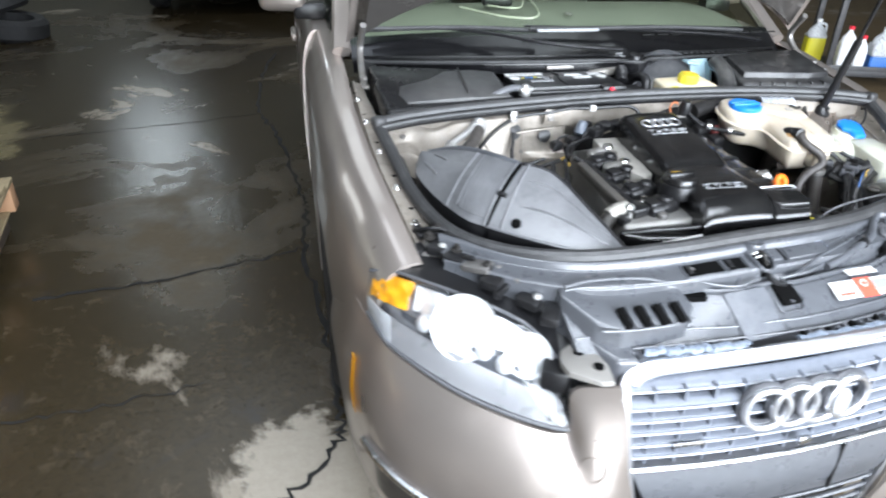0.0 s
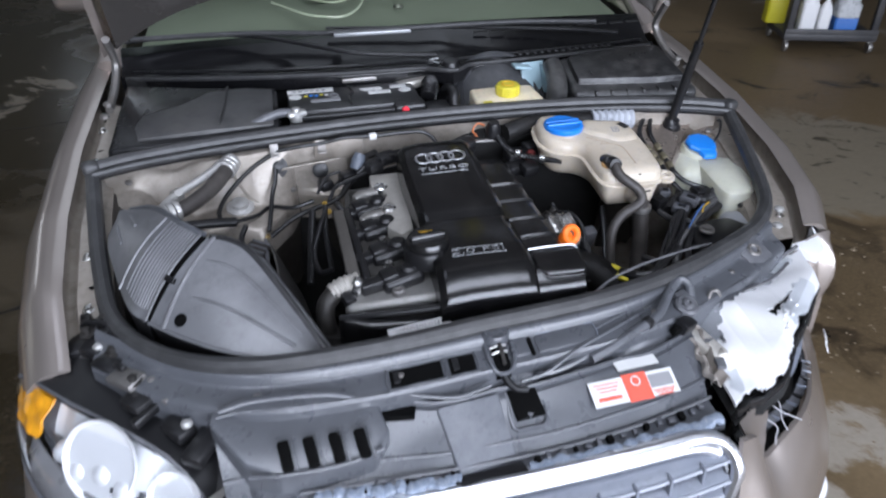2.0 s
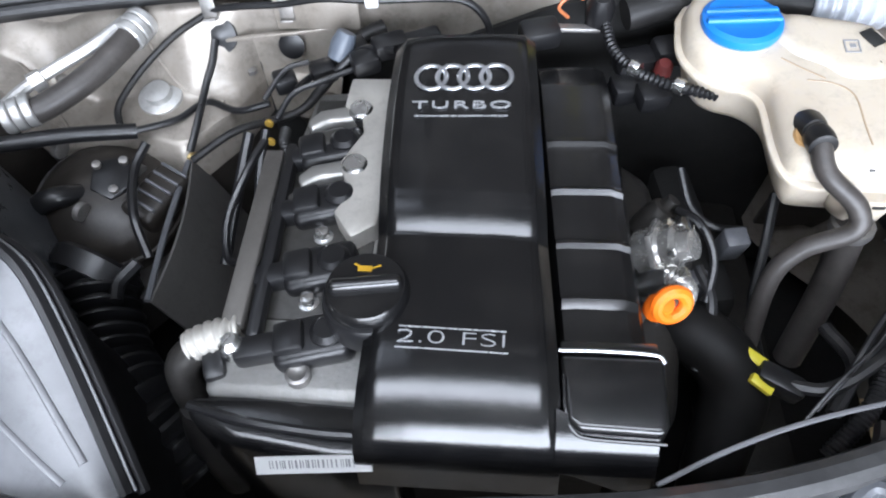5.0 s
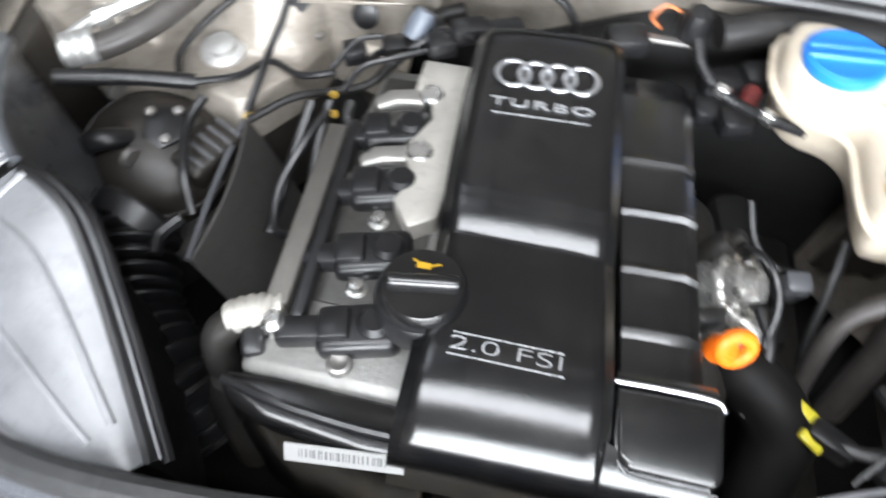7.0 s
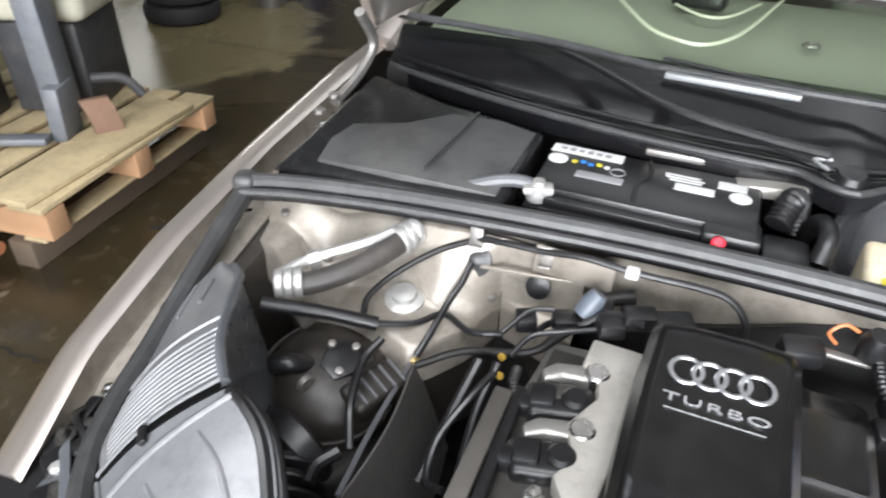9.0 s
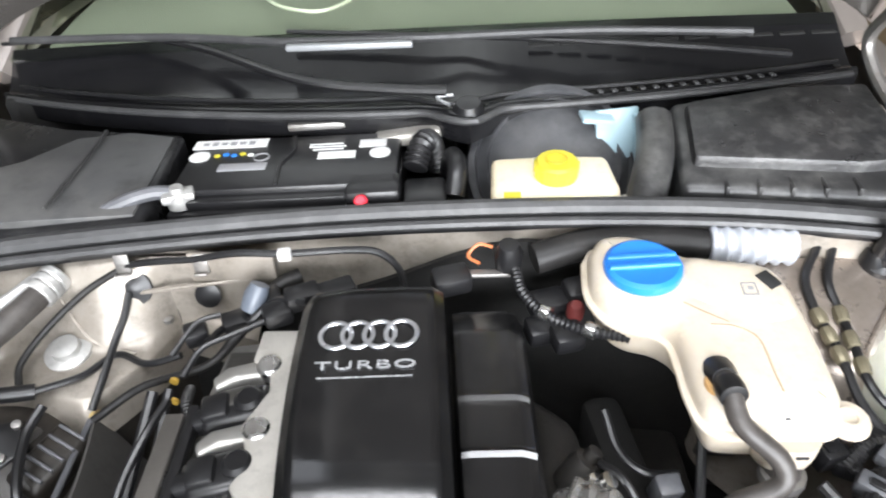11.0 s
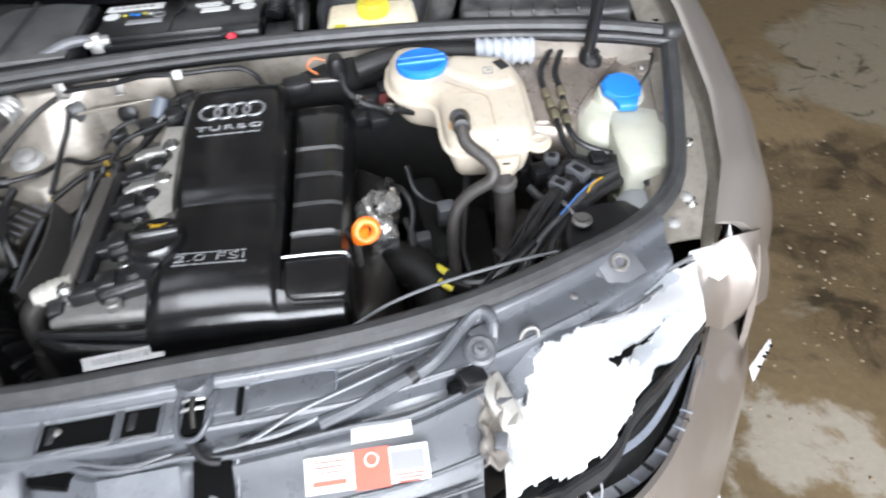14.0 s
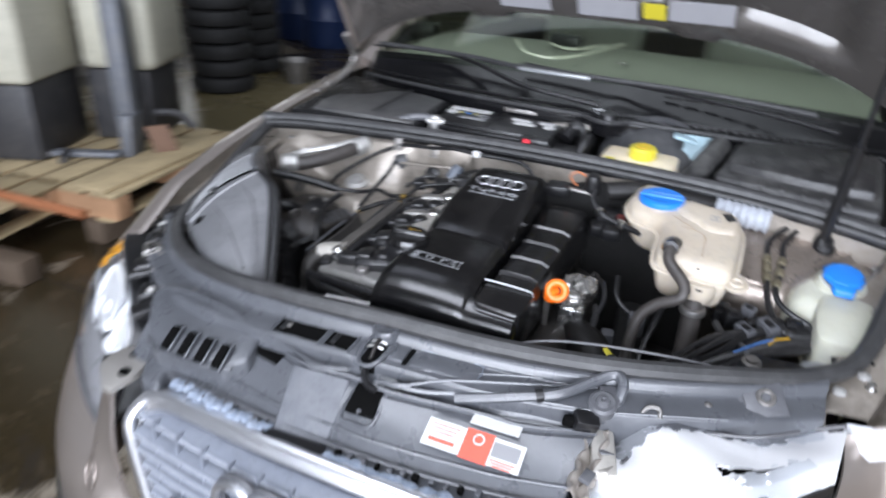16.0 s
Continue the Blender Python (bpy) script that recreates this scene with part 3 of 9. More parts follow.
def wing(table, y0, y1):
    s = -1 if table[0][1] < 0 else 1

    def f(u, v):
        y = y0 + (y1 - y0) * u
        r = lerp_table(table, y)
        p = [(r[i], y, r[i + 1]) for i in range(2, 10, 2)]
        zb = min(arch(y), r[9] - 0.03)
        p += [(r[8] + s * 0.002, y, (r[9] + zb) / 2), (r[8] - s * 0.004, y, zb)]
        return curve_at(p, v)

    bm = bmesh.new()
    sheet(bm, f, 48, 22, 0.012, (-s, 0, -0.3))
    return bm


def flange(table, y0, y1):
    """The bonnet channel inside a wing: from the bonnet edge down to the bolted rail."""
    def f(u, v):
        y = y0 + (y1 - y0) * u
        r = lerp_table(table, y)
        s = -1 if r[0] < 0 else 1
        p = [(r[2], y, r[3] - 0.001), (r[2], y, r[3] - 0.035), (r[2] - s * 0.004, y, r[3] - 0.055), (r[2] - s * 0.022, y, r[3] - 0.055), (r[2] - s * 0.027, y, r[3] - 0.032), (r[2] - s * 0.034, y, r[3] - 0.028), (r[0], y, r[1] - 0.020), (r[0] - s * 0.015, y, r[1] - 0.024)]
        return curve_at(p, v)
    return sheet(bmesh.new(), f, 30, 35, 0.004, (0, 0, -1))


wingL = P("front_wing", wing(WING_L, 0.30, 1.62), PAINT)
wingR = P("front_wing", wing(WING_R, 0.40, 1.62), PAINT, "crumpled champagne metallic front wing")
P("wing_rail", flange(WING_L, 0.30, 1.15), BAYPAINT)
P("wing_rail", flange(WING_R, 0.40, 1.15), BAYPAINT)
for table, ys in ((WING_L, (0.36, 0.43, 0.56, 0.72, 0.88, 1.02)), (WING_R, (0.46, 0.575, 0.70, 0.86, 1.02))):
    for y in ys:
        r = lerp_table(table, y)
        x = (r[0] * 0.62 + r[2] * 0.38)
        P("bolt", R([(0.011, 0), (0.011, 0.003), (0.007, 0.004), (0.0065, 0.010), (0.004, 0.011)], (x, y, r[1] - 0.021), n=10), BRIGHTALU)
        P("rail_hole", R([(0.008, -0.001), (0.008, 0.001), (0.001, 0.0012)], (x, y + 0.05, lerp_table(table, y + 0.05)[1] - 0.019), n=4), HOLE)

# doors, pillars, roof and screen
for s in (-1, 1):
    def door(u, v, s=s):
        y = 1.63 + 1.05 * u
        p = [(s * 0.815, y, 0.99), (s * 0.865, y, 0.975), (s * 0.896, y, 0.86), (s * 0.905, y, 0.62), (s * 0.895, y, 0.40), (s * 0.87, y, 0.18)]
        return curve_at(p, v)
    d = P("door", sheet(bmesh.new(), door, 6, 18, 0.02, (-s, 0, 0)), PAINT)
    P("handle", B((s * 0.915, 2.5, 0.80), (0.03, 0.20, 0.035), bev=0.012), PAINT, parent=d)
    P("side_window", sheet(bmesh.new(), lambda u, v: (s * (0.80 - 0.17 * v), 1.55 + 1.1 * u + 0.55 * v * (1 - u), 0.985 + 0.40 * v), 4, 4, 0.004, (-s, 0, 0)), SCREENGLASS).visible_shadow = False
    P("pillar", T([(s * 0.775, 1.30, 0.985), (s * 0.735, 1.62, 1.17), (s * 0.645, 2.05, 1.37), (s * 0.60, 2.4, 1.41)], 0.032, n=8, flat=0.7), PAINT)
    # mirror
    mr = P("door_mirror", B((s * 0.945, 1.86, 1.075), (0.18, 0.10, 0.115), (0, 0, s * 10), 0.035, 4), PAINT)
    P("mirror_foot", B((s * 0.850, 1.84, 1.020), (0.12, 0.07, 0.06), (0, 0, 0), 0.015), BLACKPLASTIC, parent=mr)
P("roof", sheet(bmesh.new(), lambda u, v: ((u - 0.5) * 1.22, 2.03 + 1.5 * v, 1.385 + 0.05 * (1 - (2 * u - 1) ** 2) + 0.03 * math.sin(math.pi * v)), 10, 8, 0.02), PAINT)


def screen(u, v):
    x = (2 * u - 1) * (0.745 - 0.12 * v)
    k = (2 * u - 1) ** 2
    return (x, 1.235 + 0.075 * k + 0.80 * v, 1.045 - 0.035 * k + 0.36 * v + 0.03 * math.sin(math.pi * v))


P("windscreen", sheet(bmesh.new(), screen, 16, 10, 0.005, (0, 0.4, -0.9)), SCREENGLASS, "green-tinted windscreen").visible_shadow = False
P("dashboard", sheet(bmesh.new(), lambda u, v: ((2 * u - 1) * 0.70, 1.27 + 0.06 * (2 * u - 1) ** 2 + 0.68 * v, 1.025 + 0.03 * math.sin(math.pi * v) - 0.02 * (2 * u - 1) ** 2 - 0.25 * max(0, v - 0.8)), 12, 10, 0.05), DASH)
bm = bmesh.new()
for sx in (-0.36, 0.36):
    box(bm, (sx, 2.6, 0.95), (0.46, 0.14, 0.62), (-14, 0, 0), 0.06, 3)
    box(bm, (sx, 2.66, 1.33), (0.26, 0.10, 0.17), (-10, 0, 0), 0.04, 3)
P("seat", bm, DASH)


def rear_end(u, v):
    """Rear wings and boot: a rounded shell from the front doors back."""
    y = 2.69 + 1.72 * u
    w = 0.905 - 0.10 * u ** 3
    top = 0.99 - 0.05 * max(0, u - 0.7)
    sill = max(0.18, 0.315 + math.sqrt(max(0, 0.365 ** 2 - (y - 3.60) ** 2))) if abs(y - 3.60) < 0.365 else 0.18 + 0.10 * max(0, u - 0.8)
    half = [(-w + 0.035, y, sill), (-w, y, max(sill + 0.01, 0.55)), (-w + 0.01, y, max(sill + 0.02, 0.86)), (-w + 0.09, y, top), (-0.45, y, top + 0.02)]
    return curve_at(half + [(-x, a, b) for x, a, b in reversed(half)], v)


P("rear_body", sheet(bmesh.new(), rear_end, 40, 40, 0.012, (0, 0, -1)), PAINT)
P("boot_end", B((0, 4.38, 0.60), (1.50, 0.10, 0.76), bev=0.045, seg=4), PAINT)
P("rear_window", sheet(bmesh.new(), lambda u, v: ((2 * u - 1) * (0.60 + 0.06 * v), 3.50 + 0.52 * v, 1.40 - 0.40 * v + 0.04 * math.sin(math.pi * v)), 10, 8, 0.005, (0, -0.4, -0.9)), SCREENGLASS).visible_shadow = False
for s in (-1, 1):
    P("pillar", T([(s * 0.605, 2.35, 1.41), (s * 0.62, 3.0, 1.42), (s * 0.62, 3.48, 1.39), (s * 0.70, 3.85, 1.17), (s * 0.76, 4.10, 0.99)], 0.04, n=8, flat=0.7), PAINT)
    P("pillar", T([(s * 0.80, 2.68, 0.985), (s * 0.72, 2.74, 1.20), (s * 0.63, 2.80, 1.40)], 0.035, n=8, flat=0.6), BLACKPLASTIC)
    P("side_window", sheet(bmesh.new(), lambda u, v: (s * (0.80 - 0.17 * v), 2.70 + 1.25 * u - 0.55 * v * u, 0.985 + 0.40 * v), 4, 4, 0.004, (-s, 0, 0)), SCREENGLASS).visible_shadow = False
P("floor_pan", B((0, 2.0, 0.24), (1.6, 2.4, 0.06), bev=0.02), VOID)
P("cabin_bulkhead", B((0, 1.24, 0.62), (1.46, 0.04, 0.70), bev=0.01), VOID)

# wheels
for s, tab in ((-1, WING_L), (1, WING_R)):
    wx = s * 0.775
    w = P("wheel", R([(0.20, -0.11), (0.285, -0.112), (0.312, -0.095), (0.320, -0.06), (0.320, 0.06), (0.312, 0.095), (0.285, 0.112), (0.20, 0.11)], (wx, 0.96, 0.32), (s, 0, 0), 40), TYRE)
    P("rim", R([(0.19, 0.02), (0.205, 0.10), (0.215, 0.104), (0.205, 0.085), (0.06, 0.06), (0.03, 0.075), (0.005, 0.076)], (wx, 0.96, 0.32), (s, 0, 0), 30), BRIGHTALU, parent=w)
    rw = P("wheel", R([(0.20, -0.11), (0.285, -0.112), (0.312, -0.095), (0.320, -0.06), (0.320, 0.06), (0.312, 0.095), (0.285, 0.112), (0.20, 0.11)], (wx, 3.60, 0.32), (s, 0, 0), 40), TYRE)
    P("rim", R([(0.19, 0.02), (0.205, 0.10), (0.215, 0.104), (0.205, 0.085), (0.06, 0.06), (0.03, 0.075), (0.005, 0.076)], (wx, 3.60, 0.32), (s, 0, 0), 30), BRIGHTALU, parent=rw)
    P("arch_liner", sheet(bmesh.new(), lambda u, v: (s * (0.60 + 0.27 * v), 0.96 - 0.372 * math.cos(math.pi * u), 0.315 + 0.372 * math.sin(math.pi * u)), 18, 2, 0.006, (0, 0, 1)), VOID)

# engine bay shell; the floor's near-black colour holds the bay's deep shade
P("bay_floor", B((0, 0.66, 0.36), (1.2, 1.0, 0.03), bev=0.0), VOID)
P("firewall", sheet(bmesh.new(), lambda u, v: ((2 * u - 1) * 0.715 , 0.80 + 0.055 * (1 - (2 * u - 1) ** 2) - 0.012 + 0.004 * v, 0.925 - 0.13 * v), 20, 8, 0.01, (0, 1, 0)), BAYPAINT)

# near-black sheet in front of the lower firewall
P("firewall_sheet", sheet(bmesh.new(), lambda u, v: (-0.62 + 1.2 * u, 0.80 + 0.055 * (1 - (1.24 * u - 0.62) ** 2 * 2) - 0.02 - 0.012 * math.sin(9 * u) * v, 0.815 - 0.40 * v + 0.095 * math.exp(-((u - 0.66) / 0.16) ** 2)), 26, 8, 0.008, (0, 1, 0)), VOID, "near-black sheet low on the firewall")


def inner_wing(s):
    def f(u, v):
        y = 0.32 + 0.50 * u
        t = lerp_table(WING_L if s < 0 else WING_R, y)
        x0 = t[0]
        bulge = (0.02 if s < 0 else 0.24) * math.exp(-((y - 0.80) / 0.16) ** 2) * min(1, v * 2.2)
        z = t[1] - 0.03 - 0.03 * v - 0.45 * max(0, v - 0.32)
        return (x0 - s * (0.012 + bulge + 0.05 * v), y, z)
    return sheet(bmesh.new(), f, 26, 18, 0.006, (s, 0, 0))


P("inner_wing", inner_wing(-1), SHADEPAINT)
P("inner_wing", inner_wing(1), BAYPAINT)
# right tower: a pressed panel falling from the bulkhead, creased from the strut's foot to its front edge
def right_tower(u, v):
    x = 0.405 + 0.325 * u
    y = 0.812 - (0.150 - 0.05 * abs(u - 0.45)) * v
    z = 0.884 - 0.070 * v + 0.009 * math.sin(math.pi * min(1, v * 1.1)) * math.exp(-((u - 0.42) / 0.26) ** 2)
    crease = u - 0.80 + 0.42 * v
    z -= 0.016 * (1 + math.tanh(26 * crease)) / 2 - 0.006 * math.exp(-(crease / 0.035) ** 2)
    z += 0.010 * math.exp(-((u - 0.10 - 0.1 * v) / 0.05) ** 2)
    z += 0.022 * (1 + math.tanh(18 * (u - 0.86))) / 2 * (1 - v)
    roll = max(0, v - 0.86) / 0.14
    return (x, y, z - 0.05 * roll * roll)


rtower = P("suspension_tower", sheet(bmesh.new(), right_tower, 60, 30, 0.006), TOWERPAINT, "brownish silver pressed suspension tower panel")
P("tower_skirt", sheet(bmesh.new(), lambda u, v: (lambda p: (p[0], p[1] + 0.012 + 0.03 * v, p[2] - 0.004 - 0.16 * v))(right_tower(u, 1.0)), 40, 4, 0.006, (0, 1, 0)), SHADEPAINT, parent=rtower)
P("strut_foot", R([(0.020, -0.006), (0.019, 0.006), (0.012, 0.012), (0.011, 0.022), (0.003, 0.024)], Vector(right_tower(0.62, 0.10)), (0.05, -0.3, 1), 20), BLACKPLASTIC, parent=rtower)
P("seam_bead", T([Vector(right_tower(0.80 - 0.42 * v / 10, v / 10)) + Vector((0, 0, 0.002)) for v in range(9)], 0.003, n=6), TOWERPAINT, parent=rtower)
for u, v in ((0.12, 0.12), (0.90, 0.25), (0.86, 0.55)):
    P("bolt", R([(0.009, -0.002), (0.009, 0.004), (0.005, 0.007), (0.001, 0.007)], Vector(right_tower(u, v)), (0, -0.4, 1), 8), STEEL, parent=rtower)
# left tower: one pressed panel from the bulkhead to a rolled front edge
TF = [(-0.715, 0.735), (-0.62, 0.69), (-0.546, 0.672), (-0.465, 0.678), (-0.401, 0.659), (-0.375, 0.689), (-0.34, 0.746), (-0.321, 0.824), (-0.2, 0.775)]


def tower_panel(u, v):
    x = -0.715 + 0.515 * u
    yf = lerp_table(TF, x)[0]
    y = 0.802 + 0.03 * u + (yf - 0.802 - 0.03 * u) * v
    deep = 0.045 + 0.060 * max(0, min(1, (x + 0.66) / 0.12)) ** 1.5
    fall = min(1, v / 0.46)
    z = 0.905 - deep * fall * fall * (3 - 2 * fall) - 0.022 * max(0, v - 0.46)
    z += 0.016 * math.sin(2 * math.pi * (x + 0.70) / 0.17) * math.exp(-((x + 0.62) / 0.10) ** 2) * (1 - 0.4 * v)
    z += 0.012 * math.exp(-(((x + 0.43) / 0.08) ** 2 + ((y - 0.735) / 0.06) ** 2))
    z += 0.006 * math.tanh(40 * (x + 0.375 - 0.25 * (v - 0.4))) * math.exp(-((x + 0.375) / 0.09) ** 2)
    roll = max(0, v - 0.86) / 0.14
    return (x, y, z - 0.05 * roll * roll)


tower = P("suspension_tower", sheet(bmesh.new(), tower_panel, 60, 30, 0.006), BAYPAINT, "dusty silver suspension tower panel")
# skirt below the rolled edge, its shade painted in
P("tower_skirt", sheet(bmesh.new(), lambda u, v: (lambda p: (p[0], p[1] + 0.012 + 0.03 * v, p[2] - 0.004 - 0.16 * v))(tower_panel(u, 1.0)), 40, 4, 0.006, (0, 1, 0)), SHADEPAINT, parent=tower)
P("tower_stud", R([(0.030, -0.01), (0.030, 0.002), (0.022, 0.005), (0.019, 0.005), (0.018, 0.014), (0.008, 0.016), (0.002, 0.016)], Vector(tower_panel((0.715 - 0.445) / 0.515, 0.46)) + Vector((0, 0, 0.004)), (0.04, -0.25, 1), 24), SOFTALU, parent=tower)
for pts in (((-0.70, 0.12), (-0.62, 0.45), (-0.56, 0.86)), ((-0.47, 0.06), (-0.42, 0.35), (-0.36, 0.6))):
    P("seam_bead", T([Vector(tower_panel((x + 0.715) / 0.515, v)) + Vector((0, 0, 0.001)) for x, v in pts], 0.003, n=6), BAYPAINT, parent=tower)
for x, v in ((-0.665, 0.3), (-0.585, 0.35), (-0.33, 0.4)):
    q = tower_panel((x + 0.715) / 0.515, v)
    P("bolt", R([(0.008, -0.002), (0.008, 0.004), (0.004, 0.006), (0.001, 0.006)], q, n=8), STEEL, parent=tower)
P("seam_flange", B((-0.275, 0.808, 0.872), (0.15, 0.006, 0.006), (0, -4, 4), 0.002), BAYPAINT)
P("panel_patch", B((-0.215, 0.805, 0.905), (0.11, 0.006, 0.045), (0, 3, 3), 0.003), BAYPAINT)

# cowl: rubber-edged bulkhead seal
seal_pts = [(-0.722, 0.770, 0.930), (-0.62, 0.793, 0.937), (-0.42, 0.826, 0.941), (-0.113, 0.853, 0.945), (0.178, 0.858, 0.945), (0.42, 0.846, 0.942), (0.62, 0.815, 0.936), (0.735, 0.785, 0.928)]
seal = P("bulkhead_seal", T(seal_pts, 0.013, n=10, steps=8), RUBBER, "grey weathered rubber seal")
P("seal_lip", T([(x, y - 0.022, z - 0.008) for x, y, z in seal_pts], 0.007, n=8, steps=8), RUBBER, parent=seal)
P("seal_channel", T([(x, y - 0.010, z - 0.016) for x, y, z in seal_pts], 0.011, n=8, steps=8), BLACKPLASTIC, parent=seal)
for x, y, z in ((-0.735, 0.768, 0.932), (0.748, 0.783, 0.930)):
    P("seal_corner", B((x - 0.008 * (1 if x > 0 else -1), y, z - 0.002), (0.036, 0.036, 0.028), (0, 0, 20), 0.010, 3), RUBBER)

side_l = [(-0.728, 0.775, 0.918), (-0.705, 0.64, 0.880), (-0.678, 0.50, 0.838), (-0.630, 0.355, 0.822), (-0.535, 0.250, 0.822), (-0.40, 0.192, 0.828), (-0.22, 0.186, 0.832), (-0.03, 0.205, 0.834), (0.17, 0.226, 0.834), (0.336, 0.270, 0.832), (0.50, 0.345, 0.828), (0.60, 0.410, 0.822), (0.668, 0.490, 0.830), (0.705, 0.62, 0.868), (0.738, 0.78, 0.915)]
P("bonnet_seal", T(side_l, 0.0155, n=10, steps=8), RUBBER, "long weathered rubber bonnet seal")
# grey trim panel in front of the seal, stepping down to the crossmember
FRONT = [(-0.66, 0.335), (-0.535, 0.232), (-0.40, 0.176), (-0.22, 0.170), (-0.03, 0.188), (0.17, 0.209), (0.336, 0.252), (0.50, 0.326), (0.625, 0.40)]


def front_line(u):
    p = curve_at([(x, y, 0) for x, y in FRONT], u)
    return p.x, p.y


def front_trim(u, v):
    x, y = front_line(u)
    prof = curve_at([(0, 0.012, 0.826), (0, -0.002, 0.823), (0, -0.007, 0.812), (0, -0.012, 0.806), (0, -0.050, 0.800), (0, -0.056, 0.787), (0, -0.058, 0.745)], v)
    return (x, y + prof.y, prof.z)


P("lock_carrier", sheet(bmesh.new(), front_trim, 60, 28, 0.006), FRONTPLASTIC, "dusty dark grey lock carrier panel")
P("lock_carrier_base", sheet(bmesh.new(), lambda u, v: (front_line(0.06 + 0.9 * u)[0], front_line(0.06 + 0.9 * u)[1] - 0.035 - 0.10 * v, 0.735 - 0.05 * v), 30, 3, 0.12), BLACKPLASTIC)

# ---- open bonnet ----
HP, HA = Vector((0, 1.19, 1.02)), radians(-49)


def bonnet_pt(x, along, up):
    """A point of the bonnet: along: forward from the hinge, up: above its inner face."""
    c, s = math.cos(HA), math.sin(HA)
    return (x, HP.y - along * c - up * s, HP.z - along * s + up * c)


def bonnet_skin(u, v, lift=0.0):
    x = (2 * u - 1) * (0.765 - 0.07 * v)
    k = (2 * u - 1) ** 2
    a0 = -0.02 + 0.21 * (1 - k ** 1.5)
    a1 = 1.06 - 0.30 * k
    return bonnet_pt(x, a0 + (a1 - a0) * v, lift + 0.045 * (1 - k ** 2) + 0.03 * math.sin(math.pi * min(1, v * 1.1)))


bonnet = P("bonnet", sheet(bmesh.new(), lambda u, v: bonnet_skin(u, v, 0.035), 30, 24, 0.004, (0, 0.75, 0.66)), PAINT, "champagne metallic bonnet, propped open")


def bonnet_inner(u, v):
    p = Vector(bonnet_skin(0.015 + 0.97 * u, 0.012 + 0.97 * v, 0.028))
    edge = min(u, 1 - u, v * 1.2, (1 - v) * 1.2)
    ribs = 0.026 * (1 if edge < 0.10 else max(0, 1 - (edge - 0.10) / 0.03)) if edge > 0.004 else 0
    for cx in (0.33, 0.67):
        d = abs(u - cx + (0.12 if cx < 0.5 else -0.12) * v)
        ribs = max(ribs, 0.024 * max(0, min(1, (0.05 - d) / 0.02)))
    return p + Vector((0, -0.75, -0.66)) * ribs


P("inner_panel", sheet(bmesh.new(), bonnet_inner, 60, 44, 0.003, (0, 0.75, 0.66)), UNDERSHADE, parent=bonnet)
for s in (-1, 1):
    h = P("bonnet_hinge", T([(s * 0.735, 1.04, 0.955), (s * 0.732, 1.13, 0.985), (s * 0.728, 1.175, 1.03), (s * 0.722, 1.12, 1.10)], 0.010, n=8), STEEL)
    for k in (0, 1):
        P("bolt", R([(0.011, 0), (0.011, 0.006), (0.006, 0.009), (0.002, 0.009)], (s * 0.735, 0.99 + 0.05 * k, 0.955 + 0.012 * k), n=8), STEEL, parent=h)
strut = P("gas_strut", T([(0.600, 0.800, 0.885), (0.604, 0.745, 1.10)], 0.0105, n=12), BLACKPLASTIC)
P("strut_rod", T([(0.604, 0.745, 1.10), (0.610, 0.66, 1.43), (0.614, 0.63, 1.55)], 0.0055, n=10), BLACKPLASTIC, parent=strut)
P("strut_joint", R([(0.015, 0), (0.017, 0.02), (0.013, 0.035), (0.004, 0.036)], (0.600, 0.800, 0.868), n=14), BLACKPLASTIC, parent=strut)

# ---- engine ----
COVER_PROFILE = [(p.x, p.y) for p in smooth_path([(0.254, 0.820, 0), (0.257, 0.837, 0), (0.263, 0.850, 0), (0.272, 0.8600, 0), (0.285, 0.8695, 0), (0.300, 0.8775, 0), (0.318, 0.8832, 0), (0.340, 0.8868, 0), (0.375, 0.8880, 0), (0.430, 0.8878, 0), (0.470, 0.8872, 0)], 5)] + [(p.x, p.y) for p in smooth_path([(0.4735, 0.8885, 0), (0.480, 0.8920, 0), (0.490, 0.8967, 0), (0.500, 0.9006, 0), (0.512, 0.9043, 0), (0.526, 0.9082, 0), (0.60, 0.9240, 0), (0.66, 0.9345, 0), (0.692, 0.9378, 0), (0.708, 0.9340, 0), (0.72, 0.926, 0)], 5)]


def cover_z(y):
    return lerp_table(COVER_PROFILE, y)[0]


def cover_main():
    def f(u, v):
        y = 0.255 + 0.452 * u
        xl = -0.094 + 0.004 * math.sin(6 * u)
        xr = 0.086 - 0.024 * u
        zt = cover_z(y + 0.022 * math.sin(0.5 * math.pi * min(1, v * 1.6)) * math.exp(-((y - 0.485) / 0.07) ** 2))
        dz = 0.07
        w = xr - xl
        prof = [(xl - 0.004, zt - dz), (xl, zt - 0.012), (xl + 0.012, zt - 0.001), (xl + 0.3 * w, zt + 0.003), (xl + 0.7 * w, zt + 0.003), (xr - 0.012, zt), (xr, zt - 0.010), (xr + 0.003, zt - dz)]
        i = min(int(v * 7), 6)
        k = v * 7 - i
        return (prof[i][0] * (1 - k) + prof[i + 1][0] * k, y + (0.012 * u ** 3) * v, prof[i][1] * (1 - k) + prof[i + 1][1] * k)
    bm = bmesh.new()
    sheet(bm, f, 150, 28)
    ends = [f(0, i / 28) for i in range(29)]
    bm.faces.new([bm.verts.new(p) for p in ends])
    ends = [f(1, i / 28) for i in range(29)]
    bm.faces.new([bm.verts.new(p) for p in ends])
    bmesh.ops.remove_doubles(bm, verts=bm.verts[:], dist=0.0005)
    return bm


cover = P("engine_cover", cover_main(), GLOSSBLACK, "black plastic engine cover with silver lettering", angle=38)


